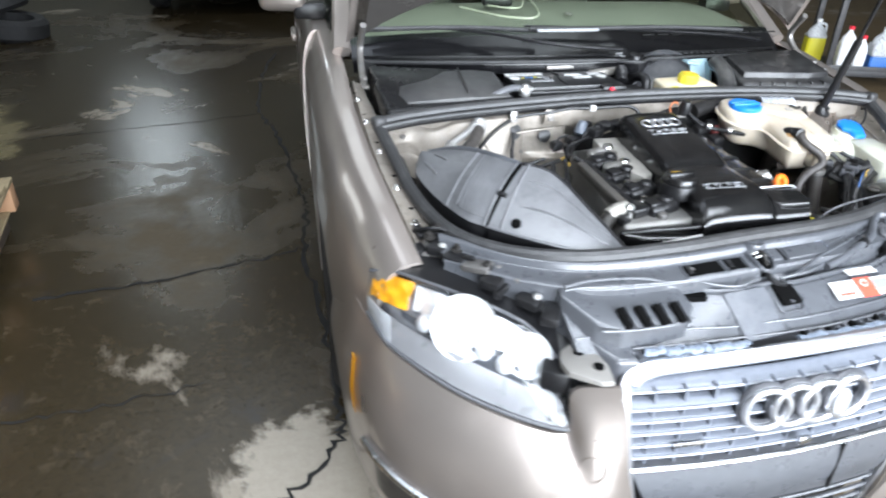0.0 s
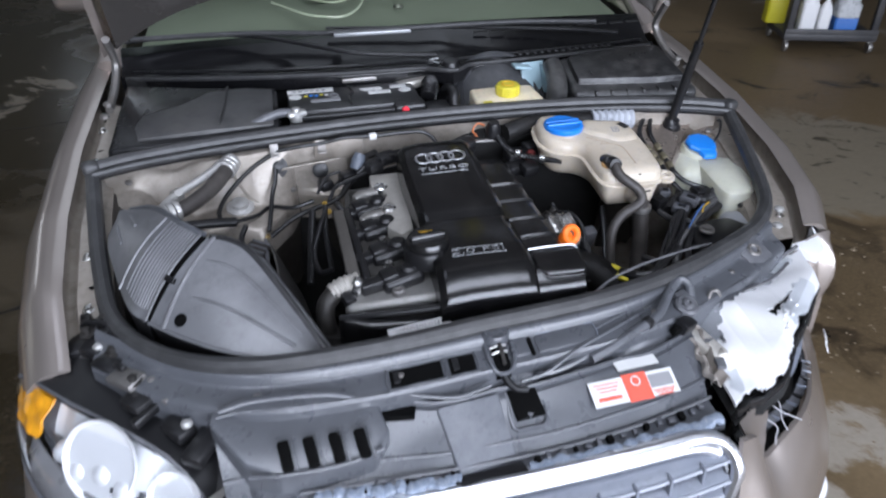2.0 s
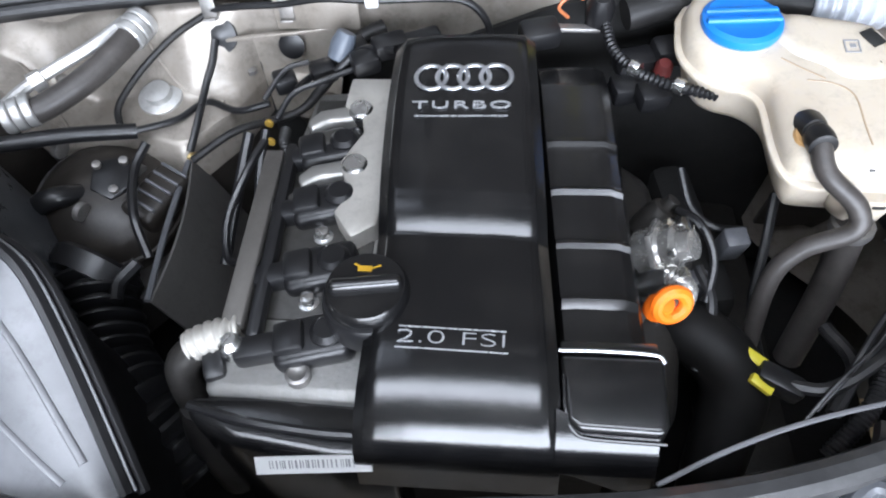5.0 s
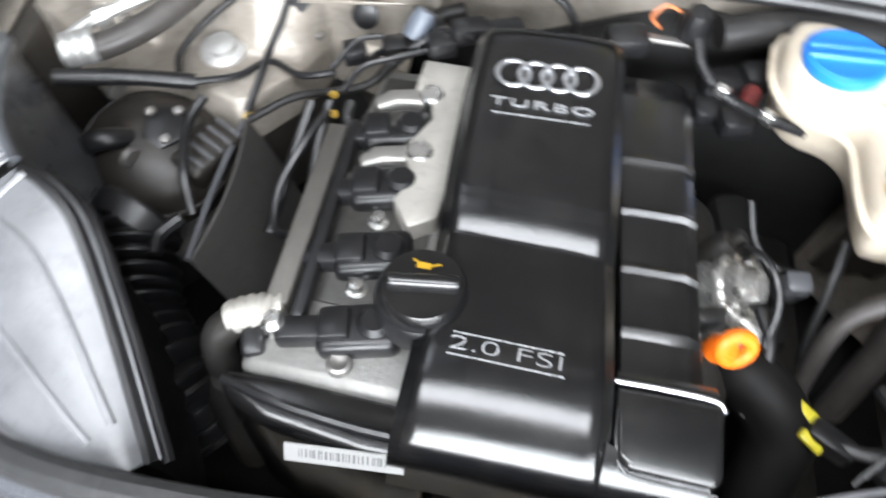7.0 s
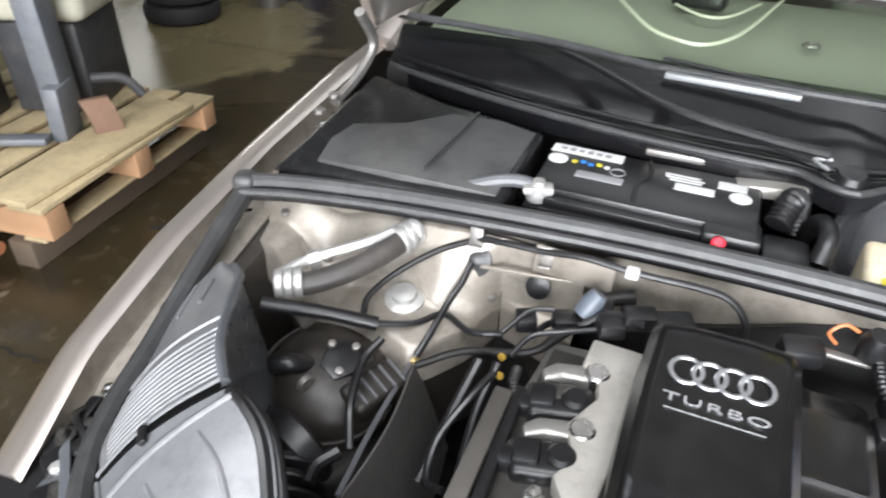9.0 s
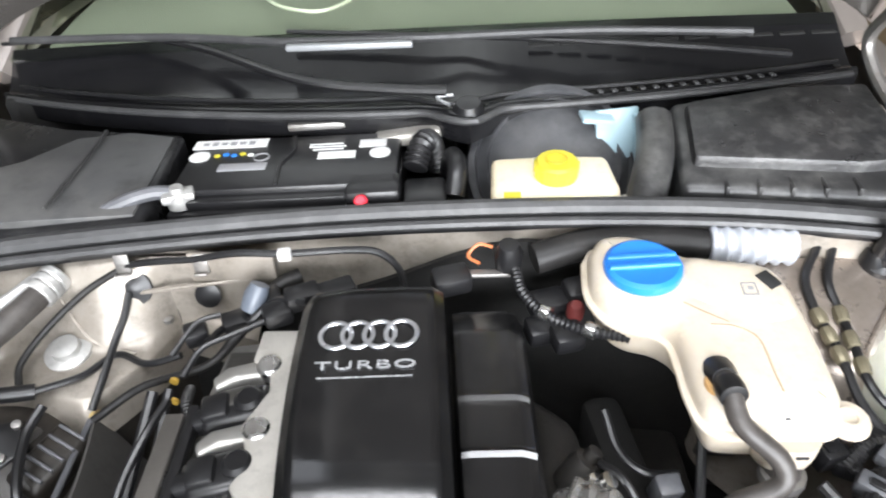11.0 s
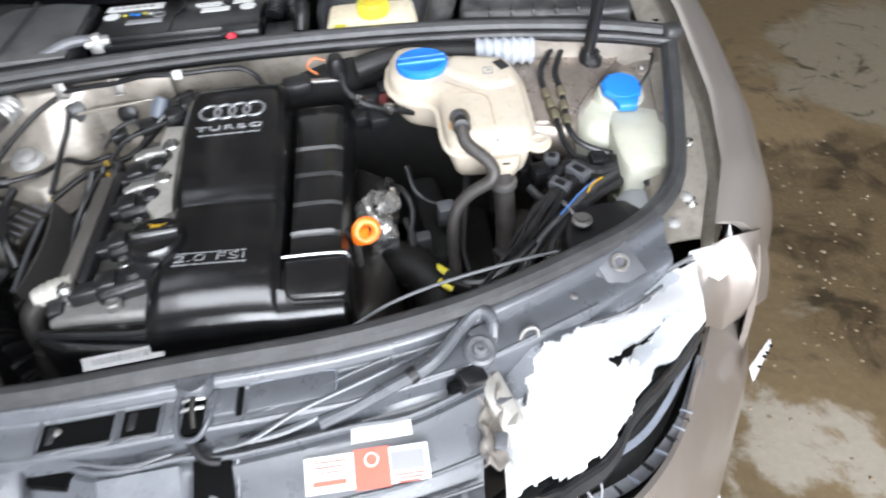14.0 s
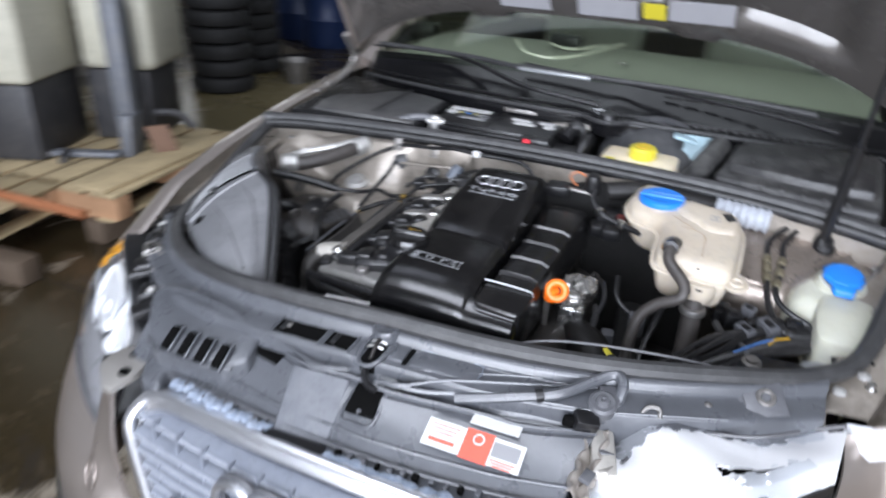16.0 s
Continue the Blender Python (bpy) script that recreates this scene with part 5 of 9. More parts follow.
for k in range(10):
    u = 0.07 + 0.030 * k
    P("rib", T([box_top(u, 0.10 + 0.88 * t / 6, 0.0005) for t in range(7)], 0.0026, n=6, steps=1), LIDPLASTIC, parent=airbox)
P("box_step", T([box_top(0.40, t / 8, 0.0005) for t in range(9)], 0.003, n=6, steps=1), LIDPLASTIC, parent=airbox)
for v0, v1, u0, u1 in ((0.36, 0.30, 0.22, 0.86), (0.74, 0.68, 0.20, 0.90)):
    P("lid_rib", T([lid(u0 + (u1 - u0) * t / 8, v0 + (v1 - v0) * t / 8 + 0.05 * math.sin(math.pi * t / 8), 0.0) for t in range(9)], lambda t: 0.0026 + 0.0014 * t, n=8, steps=2, flat=0.7), LIDPLASTIC, parent=airbox)
for v in (0.3, 0.62):
    P("moulded_bar", T([box_top(0.58, v, 0.001), box_top(0.75, v + 0.02, 0.001)], 0.003, n=6), LIDPLASTIC, parent=airbox)
P("plug_hole", R([(0.011, -0.001), (0.011, 0.0015), (0.002, 0.0016)], lid(0.20, 0.13, 0.001), (-0.45, -0.45, 0.8), 18), HOLE, parent=airbox)

# ---- coolant tank ----


def vessel(outline, plane, levels, steps=5):
    """A moulded vessel: a smooth plan outline set in by d at height h over a tilted plane, level by level."""
    pts = smooth_path([(x, y, 0) for x, y in outline] + [(*outline[0], 0)], steps)[:-1]
    n = len(pts)
    inward = []
    for i in range(n):
        t = (pts[(i + 1) % n] - pts[i - 1]).normalized()
        inward.append(Vector((-t.y, t.x, 0)))
    area2 = sum(pts[i].x * pts[(i + 1) % n].y - pts[(i + 1) % n].x * pts[i].y for i in range(n))
    if area2 < 0:
        inward = [-v for v in inward]
    bm = bmesh.new()
    rings = []
    for d, h in levels:
        row = []
        for p, v in zip(pts, inward):
            q = p + v * d
            row.append(bm.verts.new((q.x, q.y, plane(q.x, q.y) + h)))
        rings.append(row)
    for a, b in zip(rings, rings[1:]):
        for i in range(n):
            bm.faces.new((a[i], a[(i + 1) % n], b[(i + 1) % n], b[i]))
    ends = [bm.faces.new(rings[0][::-1]), bm.faces.new(rings[-1])]
    bmesh.ops.triangulate(bm, faces=ends)
    return bm


def tank_seam(x, y):
    """The slanting plane in which the tank's two halves are welded."""
    return 0.909 + 0.197 * (y - 0.762)


SEAM = [(0.236, 0.775), (0.233, 0.730), (0.246, 0.700), (0.269, 0.683), (0.298, 0.673), (0.313, 0.655), (0.316, 0.625), (0.318, 0.592), (0.325, 0.566), (0.345, 0.554), (0.40, 0.551), (0.442, 0.552), (0.460, 0.572), (0.463, 0.623), (0.461, 0.682), (0.456, 0.720), (0.440, 0.748), (0.395, 0.760), (0.350, 0.768), (0.325, 0.790), (0.290, 0.803), (0.254, 0.800)]
tank = P("coolant_tank", vessel(SEAM, tank_seam, [(0.001, -0.001), (0.0015, 0.008), (0.003, 0.015), (0.006, 0.0205), (0.011, 0.0245), (0.018, 0.027), (0.027, 0.0282)]), TANK, "yellowed white plastic coolant expansion tank", angle=50)
P("tank_base", vessel(SEAM, tank_seam, [(0.034, -0.066), (0.022, -0.062), (0.013, -0.050), (0.007, -0.030), (0.003, -0.010), (0.002, -0.001)]), TANK, parent=tank, angle=50)
P("seam_flange", vessel(SEAM, tank_seam, [(0.004, -0.0045), (-0.0045, -0.0042), (-0.0060, -0.003), (-0.0060, 0.0005), (-0.0045, 0.0018), (0.004, 0.002)]), TANK, parent=tank, angle=40)
CROWN = [(0.330, 0.715), (0.348, 0.694), (0.375, 0.680), (0.395, 0.664), (0.430, 0.664), (0.444, 0.676), (0.443, 0.712), (0.430, 0.735), (0.385, 0.746), (0.345, 0.750)]
P("tank_crown", vessel(CROWN, tank_seam, [(-0.006, 0.024), (-0.001, 0.0285), (0.003, 0.0318), (0.009, 0.0335), (0.016, 0.034)]), TANK, parent=tank, angle=50)
P("filler_boss", R([(0.054, -0.016), (0.051, -0.004), (0.047, 0.003), (0.040, 0.004)], (0.295, 0.742, 0.926), (0, -0.08, 1), 36), TANK, parent=tank, angle=50)
P("spigot_box", vessel([(0.372, 0.575), (0.374, 0.551), (0.386, 0.536), (0.405, 0.531), (0.424, 0.533), (0.437, 0.548), (0.440, 0.575)], lambda x, y: 0.866, [(0.012, -0.044), (0.005, -0.038), (0.001, -0.020), (0.0, 0.0)]), TANK, parent=tank, angle=50)
P("mount_ear", R([(0.020, -0.004), (0.022, 0.0), (0.021, 0.004), (0.008, 0.005)], (0.467, 0.566, 0.868), (0, -0.19, 1), 24), TANK, parent=tank)
P("mount_ring", ring(bmesh.new(), (0.468, 0.566, 0.873), (0, -0.19, 1), 0.010, 0.003, 18, 6), TANK, parent=tank)


def on_tank(x, y, up=0.0283):
    return (x, y, tank_seam(x, y) + up)


STAIN = mat("brown_tank_stain", (0.46, 0.27, 0.11), 0.45, 0, 0.4, 60, 0.1, 200)
LINE = mat("tank_moulding_line", (0.36, 0.27, 0.18), 0.45, 0, 0.15, 20, 0.05, 200)
P("rust_stain", R([(0.0195, -0.003), (0.018, 0.0006), (0.012, 0.001), (0.002, 0.001)], on_tank(0.347, 0.590, 0.0272), (0, -0.22, 1), 18), STAIN, parent=tank)
for pts in (((0.352, 0.660), (0.378, 0.656), (0.397, 0.640), (0.400, 0.600), (0.402, 0.578)), ((0.330, 0.690), (0.350, 0.676), (0.372, 0.662))):
    P("molded_line", T([on_tank(x, y, 0.0275) for x, y in pts], 0.0014, n=6, steps=4), LINE, parent=tank)
P("molded_line", T([on_tank(x, 0.5665, 0.0235) for x in (0.345, 0.39, 0.44)], 0.0013, n=6), LINE, parent=tank)
tcap = P("cap", R([(0.040, -0.004), (0.0445, -0.002), (0.0455, 0.003), (0.0445, 0.008), (0.039, 0.011), (0.026, 0.0095), (0.002, 0.009)], (0.295, 0.742, 0.930), (0, -0.05, 1), 44), BLUE, parent=tank, label="bright blue screw cap")
for k in (-0.35, 0.55):
    P("cap_bar", B((0.295, 0.742 + 0.020 * k, 0.9405), (0.086 - 0.008 * abs(k), 0.009, 0.007), (-3, 0, 3), 0.003, 2), BLUE, parent=tcap)
P("molded_mark", B(on_tank(0.428, 0.712, 0.0345), (0.018, 0.024, 0.0012), (11, 0, 32), 0.0004), BLACKPRINT, parent=tank)
b = bmesh.new()
for dx, dy, w, h in ((0, 0.008, 0.016, 0.0016), (0, -0.008, 0.016, 0.0016), (0.0075, 0, 0.0016, 0.016), (-0.0075, 0, 0.0016, 0.016), (0.001, 0.001, 0.006, 0.005)):
    box(b, on_tank(0.404 + dx, 0.700 + dy, 0.0344), (w, h, 0.0008), (11, 0, 0))
P("molded_mark", b, GREYLABEL, parent=tank)
b = bmesh.new()
for j in range(5):
    box(b, on_tank(0.392 + 0.009 * j, 0.5575, 0.0165), (0.006, 0.003, 0.003 + 0.002 * (j % 2)), (55, 0, 0))
P("printed_mark", b, BLACKPRINT, parent=tank)
P("printed_mark", B((0.412, 0.5305, 0.858), (0.012, 0.002, 0.003), bev=0), BLACKPRINT, parent=tank)
hose = P("tank_hose", T([(0.347, 0.592, 0.907), (0.347, 0.574, 0.910), (0.352, 0.545, 0.893), (0.385, 0.522, 0.868), (0.385, 0.508, 0.846), (0.345, 0.505, 0.820), (0.321, 0.492, 0.78), (0.317, 0.457, 0.68), (0.31, 0.43, 0.6)], 0.0105, n=12), DUSTYHOSE)
P("hose_clip", R([(0.014, -0.010), (0.015, 0.0), (0.014, 0.010), (0.010, 0.011)], (0.347, 0.574, 0.909), (0.02, -0.9, 0.1), 16), BLACKPLASTIC, parent=hose)
P("hose_spigot", R([(0.020, -0.02), (0.016, -0.004), (0.013, 0.004), (0.010, 0.005)], (0.347, 0.592, 0.905), (0, -0.8, 0.5), 18), BLACKPLASTIC, parent=tank)
P("lower_hose", T([(0.407, 0.548, 0.832), (0.409, 0.540, 0.79), (0.410, 0.525, 0.72), (0.402, 0.50, 0.60)], 0.018, n=14), DUSTYHOSE, "dusty grey-black rubber hose")
P("hose_clamp", R([(0.0225, -0.006), (0.0235, 0.0), (0.0225, 0.006), (0.018, 0.007)], (0.408, 0.544, 0.812), n=18), STEEL)
P("vacuum_hose", T([(0.175, 0.80, 0.905), (0.235, 0.815, 0.912), (0.32, 0.822, 0.912), (0.42, 0.815, 0.905)], 0.020, n=14), HOSE)
P("servo_hose_joint", T([(0.395, 0.817, 0.908), (0.50, 0.812, 0.905)], 0.024, n=18, rib=0.0025, pitch=0.016), mat("clear_ribbed_hose", (0.42, 0.44, 0.48), 0.3, 0.1, 0.1), "clear grey ribbed hose sleeve")
OLIVE = mat("olive_steel", (0.25, 0.22, 0.15), 0.45, 0.7)
for pts in (((0.538, 0.821, 0.90), (0.509, 0.779, 0.88), (0.510, 0.736, 0.86), (0.517, 0.705, 0.85), (0.519, 0.667, 0.84), (0.526, 0.633, 0.82), (0.545, 0.60, 0.80)), ((0.558, 0.824, 0.90), (0.535, 0.776, 0.88), (0.538, 0.742, 0.86), (0.539, 0.702, 0.85), (0.535, 0.645, 0.838), (0.557, 0.616, 0.82), (0.62, 0.60, 0.80))):
    P("brake_pipe", T(pts, 0.0055, n=8), BLACKPLASTIC)
    a, c = Vector(pts[2]), Vector(pts[4])
    for k in range(3):
        P("pipe_fitting", R([(0.0075, -0.010), (0.0088, -0.004), (0.0088, 0.004), (0.0075, 0.010), (0.004, 0.011)], a.lerp(c, 0.10 + 0.36 * k), c - a, 10), OLIVE)

# ---- washer reservoir ----
wt = P("washer_tank", vessel([(0.560, 0.735), (0.555, 0.685), (0.566, 0.645), (0.610, 0.626), (0.670, 0.645), (0.700, 0.685), (0.704, 0.735), (0.676, 0.780), (0.612, 0.785)], lambda x, y: 0.838 + 0.10 * (y - 0.70), [(0.02, -0.16), (0.008, -0.15), (0.002, -0.10), (0.0, -0.05), (0.003, -0.030), (0.010, -0.014), (0.022, -0.003), (0.034, 0.001)]), WASHTANK, "cloudy white plastic washer fluid tank", angle=50)
P("tank_body", vessel([(0.606, 0.655), (0.602, 0.600), (0.606, 0.545), (0.622, 0.530), (0.655, 0.529), (0.680, 0.537), (0.698, 0.570), (0.702, 0.62), (0.702, 0.68), (0.66, 0.71), (0.62, 0.70)], lambda x, y: 0.838 + 0.14 * min(0, y - 0.62), [(0.02, -0.17), (0.008, -0.165), (0.002, -0.15), (0.001, -0.08), (0.001, -0.010), (0.004, -0.003), (0.011, 0.001)], 4), WASHTANK, parent=wt, angle=32)
P("tank_seam", vessel([(0.606, 0.655), (0.602, 0.600), (0.606, 0.545), (0.622, 0.530), (0.655, 0.529), (0.680, 0.537), (0.698, 0.570), (0.702, 0.62), (0.702, 0.68), (0.66, 0.71), (0.62, 0.70)], lambda x, y: 0.745, [(0.003, -0.003), (-0.003, -0.002), (-0.003, 0.002), (0.003, 0.003)], 4), WASHTANK, parent=wt)
P("filler_neck", R([(0.056, -0.05), (0.050, -0.018), (0.043, -0.002), (0.040, 0.006), (0.02, 0.007)], (0.643, 0.722, 0.848), (0.03, -0.22, 1), 28), WASHTANK, parent=wt)
wcap = P("cap", R([(0.034, 0), (0.037, 0.002), (0.037, 0.008), (0.032, 0.012), (0.012, 0.014), (0.002, 0.014)], (0.643, 0.722, 0.857), (0.03, -0.22, 1), 9), BLUE, parent=wt, label="bright blue flip cap", angle=20)
P("cap_tab", prism(bmesh.new(), [(0.622, 0.692), (0.666, 0.690), (0.660, 0.672), (0.630, 0.673)], lambda x, y: 0.846 + 0.45 * (y - 0.68), lambda x, y: 0.857 + 0.45 * (y - 0.68), 0.003), BLUE, parent=wt)
P("cap_strap", T([(0.672, 0.715, 0.862), (0.690, 0.725, 0.885), (0.700, 0.745, 0.905), (0.702, 0.76, 0.90)], 0.0030, n=6), BLACKPLASTIC, parent=wt)
P("round_cover", R([(0.040, -0.03), (0.042, 0.0), (0.036, 0.006), (0.022, 0.010), (0.002, 0.010)], (0.628, 0.498, 0.772), (0, -0.1, 1), 28), mat("frosted_grey_plastic", (0.28, 0.29, 0.30), 0.4, 0, 0.1))
P("side_box", prism(bmesh.new(), [(0.50, 0.50), (0.60, 0.51), (0.665, 0.44), (0.60, 0.37), (0.50, 0.36), (0.485, 0.43)], 0.60, lambda x, y: 0.775 + 0.12 * (y - 0.4), 0.014, 3), BLACKPLASTIC)
P("side_box_label", B((0.580, 0.400, 0.782), (0.045, 0.045, 0.001), (8, 0, 8), 0), GREYLABEL)
P("side_box_bolt", R([(0.016, 0), (0.016, 0.004), (0.010, 0.006), (0.010, 0.010), (0.002, 0.010)], (0.519, 0.455, 0.790), (0, -0.1, 1), 18), STEEL)
DUSTYLOOM = mat("dusty_loom_sleeve", (0.014, 0.014, 0.015), 0.36, 0, 0.4, 30, 0.06, 300, 0, 0.35, (0.075, 0.07, 0.066))
# wiring looms over the dark side of the bay
for pts, r in (
    ([(0.605, 0.565, 0.795), (0.55, 0.53, 0.79), (0.47, 0.46, 0.775), (0.43, 0.41, 0.765), (0.40, 0.36, 0.75), (0.36, 0.32, 0.72)], 0.0095),
    ([(0.612, 0.552, 0.79), (0.555, 0.52, 0.782), (0.482, 0.455, 0.77), (0.455, 0.40, 0.75), (0.43, 0.34, 0.72)], 0.0075),
    ([(0.44, 0.43, 0.778), (0.41, 0.402, 0.772), (0.36, 0.375, 0.760), (0.315, 0.384, 0.752)], 0.007),
    ([(0.62, 0.58, 0.80), (0.57, 0.565, 0.80), (0.53, 0.59, 0.80), (0.49, 0.57, 0.785)], 0.010),
    ([(0.58, 0.62, 0.80), (0.54, 0.57, 0.795), (0.50, 0.545, 0.78), (0.48, 0.50, 0.74)], 0.008),
    ([(0.245, 0.50, 0.79), (0.255, 0.455, 0.78), (0.24, 0.40, 0.74)], 0.006),
    ([(0.45, 0.54, 0.80), (0.47, 0.515, 0.79), (0.50, 0.50, 0.79), (0.52, 0.47, 0.77)], 0.007),
    ([(0.60, 0.585, 0.81), (0.63, 0.56, 0.80), (0.655, 0.50, 0.79), (0.66, 0.46, 0.78)], 0.008),
):
    P("wiring_loom", T(pts, r, n=8, rib=0.0008, pitch=0.005) if r > 0.0075 else T(pts, r, n=8), DUSTYLOOM)
P("wire", T([(0.56, 0.54, 0.803), (0.53, 0.515, 0.800), (0.49, 0.475, 0.790)], 0.0018, n=5), mat("blue_wire", (0.08, 0.2, 0.5), 0.4))
P("wire", T([(0.57, 0.54, 0.806), (0.55, 0.525, 0.806), (0.54, 0.512, 0.80)], 0.0018, n=5), YELLOWPRINT)
for x, y, z, sx, rz in ((0.60, 0.585, 0.80, 0.05, 20), (0.545, 0.60, 0.795, 0.04, -30), (0.47, 0.40, 0.75, 0.045, 30), (0.50, 0.58, 0.78, 0.035, 60), (0.565, 0.555, 0.79, 0.03, 10)):
    P("connector", B((x, y, z), (sx, 0.026, 0.022), (0, 0, rz), 0.005), BLACKPLASTIC)
rng = random.Random(31)
for k in range(9):
    x, y = 0.56 - 0.012 * k, 0.585 - 0.010 * k
    P("loom_wire", T([(x + 0.02, y + 0.02, 0.800), (x - 0.02, y - 0.03, 0.803 + 0.006 * rng.random()), (x - 0.07 + 0.02 * rng.random(), y - 0.085, 0.790), (x - 0.10, y - 0.13, 0.772), (x - 0.13, y - 0.16, 0.752)], rng.choice((0.0022, 0.003, 0.004)), n=6), DUSTYLOOM if k % 3 else BLACKPLASTIC)
for x, y, z, sx, sy, sz, rz in ((0.535, 0.560, 0.806, 0.040, 0.024, 0.020, -50), (0.500, 0.535, 0.800, 0.034, 0.022, 0.022, -40), (0.575, 0.590, 0.806, 0.030, 0.026, 0.018, 10), (0.475, 0.585, 0.792, 0.030, 0.030, 0.030, 20), (0.500, 0.610, 0.800, 0.026, 0.020, 0.024, -15), (0.455, 0.620, 0.780, 0.030, 0.040, 0.030, 10)):
    cn = P("connector", B((x, y, z), (sx, sy, sz), (8, 5, rz), 0.004), GREYPLASTIC if rz < 0 else BLACKPLASTIC)
    P("connector_latch", B((x, y - 0.004, z + sz * 0.52), (sx * 0.5, sy * 0.4, 0.004), (8, 5, rz), 0.001), BLACKPLASTIC, parent=cn)
# fittings in the dark behind the dipstick
for pts, r, m_ in (
    ([(0.355, 0.62, 0.78), (0.345, 0.57, 0.74), (0.335, 0.52, 0.69), (0.35, 0.47, 0.64)], 0.006, BLACKPLASTIC),
    ([(0.25, 0.66, 0.78), (0.262, 0.62, 0.755), (0.29, 0.60, 0.74), (0.33, 0.60, 0.735)], 0.005, BLACKPLASTIC),
    ([(0.385, 0.46, 0.74), (0.40, 0.41, 0.745), (0.37, 0.36, 0.735)], 0.008, DUSTYLOOM),
    ([(0.225, 0.56, 0.815), (0.245, 0.535, 0.822), (0.258, 0.50, 0.805), (0.25, 0.46, 0.78)], 0.0045, BLACKPLASTIC),
):
    P("bay_hose", T(pts, r, n=8), m_)
P("lead_block", B((0.312, 0.585, 0.725), (0.030, 0.026, 0.050), (15, 0, 10), 0.005), GREYPLASTIC)
CLEARMETAL = mat("oily_bright_casting", (0.42, 0.41, 0.39), 0.25, 0.7, 0.35, 40, 0.1, 150, 0, 0.4, (0.10, 0.09, 0.08))
vb = P("throttle_body", R([(0.026, -0.03), (0.027, -0.004), (0.024, 0.0), (0.024, 0.012), (0.018, 0.016), (0.016, 0.030), (0.002, 0.032)], (0.208, 0.505, 0.815), (0.75, -0.25, 0.6), 22), CLEARMETAL, "oily bright metal valve housing")
P("valve_flange", R([(0.033, -0.003), (0.034, 0.0), (0.033, 0.003), (0.01, 0.004)], (0.203, 0.507, 0.811), (0.75, -0.25, 0.6), 6), CLEARMETAL, parent=vb)
for a in range(3):
    P("valve_bolt", R([(0.005, 0), (0.005, 0.006), (0.002, 0.007)], (0.212 + 0.018 * math.cos(2.1 * a), 0.500 + 0.018 * math.sin(2.1 * a), 0.826 - 0.014 * math.cos(2.1 * a)), (0.75, -0.25, 0.6), 6), BRIGHTALU, parent=vb)
P("valve_neck", T([(0.205, 0.470, 0.812), (0.216, 0.448, 0.822), (0.206, 0.425, 0.830)], 0.012, n=12, rib=0.0015, pitch=0.007), CLEARMETAL, parent=vb)
P("bonnet_cable", T([(0.165, 0.246, 0.826), (0.225, 0.275, 0.838), (0.30, 0.305, 0.838), (0.40, 0.335, 0.834), (0.46, 0.352, 0.828)], 0.0024, n=6), mat("grey_cable", (0.16, 0.16, 0.17), 0.4))
P("chassis_leg", B((0.36, 0.55, 0.50), (0.10, 0.6, 0.10), (0, 0, 0), 0.02), DARKMETAL)
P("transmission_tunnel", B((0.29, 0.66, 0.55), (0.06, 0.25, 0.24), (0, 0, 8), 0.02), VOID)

# ---- hoses and pipes behind the air box ----
P("refrigerant_hose", T([(-0.586, 0.636, 0.868), (-0.545, 0.660, 0.868), (-0.500, 0.705, 0.878), (-0.468, 0.760, 0.890), (-0.458, 0.800, 0.893)], 0.0165, n=14), DUSTYHOSE)
P("refrigerant_pipe", T([(-0.585, 0.640, 0.880), (-0.560, 0.688, 0.886), (-0.500, 0.745, 0.898), (-0.470, 0.790, 0.905)], 0.008, n=10), SOFTALU)
for (x, y, z), ax, rr in (((-0.580, 0.640, 0.870), (1, 0.6, 0), 0.021), ((-0.464, 0.778, 0.892), (0.4, 1, 0.15), 0.022)):
    for k in range(3):
        d = Vector(ax).normalized() * (0.013 * k)
        P("crimp_sleeve", R([(rr * 0.93, -0.006), (rr, -0.004), (rr, 0.004), (rr * 0.93, 0.006)], Vector((x, y, z)) + d, ax, 18), SOFTALU)
P("pipe_nut", R([(0.013, -0.008), (0.013, 0.008), (0.007, 0.009)], (-0.556, 0.690, 0.886), (0.6, 0.6, 0.1), 6), SOFTALU)
P("coolant_pipe", T([(-0.591, 0.609, 0.852), (-0.519, 0.647, 0.835), (-0.451, 0.678, 0.815)], 0.0105, n=12), BLACKPLASTIC)
P("thin_hose", T([(-0.453, 0.678, 0.815), (-0.41, 0.711, 0.806), (-0.381, 0.751, 0.803), (-0.332, 0.73, 0.806), (-0.285, 0.735, 0.815)], 0.0048, n=8), BLACKPLASTIC)
P("thin_hose", T([(-0.363, 0.806, 0.905), (-0.412, 0.789, 0.882), (-0.462, 0.756, 0.848), (-0.486, 0.716, 0.825), (-0.481, 0.691, 0.812)], 0.0048, n=8), HOSE)
P("breather_hose", T([(-0.382, 0.66, 0.78), (-0.323, 0.691, 0.805), (-0.239, 0.701, 0.828), (-0.208, 0.736, 0.841), (-0.164, 0.794, 0.872), (-0.132, 0.815, 0.876)], lambda t: 0.0055 + 0.0070 * max(0, t - 0.45) * 1.8, n=12), HOSE)
P("lead", T([(-0.360, 0.796, 0.872), (-0.364, 0.775, 0.852), (-0.373, 0.752, 0.832), (-0.38, 0.704, 0.806), (-0.387, 0.671, 0.785)], 0.0050, n=9), BLACKPLASTIC)
P("cable_grommet", R([(0.026, 0), (0.026, 0.004), (0.017, 0.007), (0.009, 0.013), (0.002, 0.014)], (-0.359, 0.812, 0.870), (-0.1, -1, 0.35), 22), RUBBER)
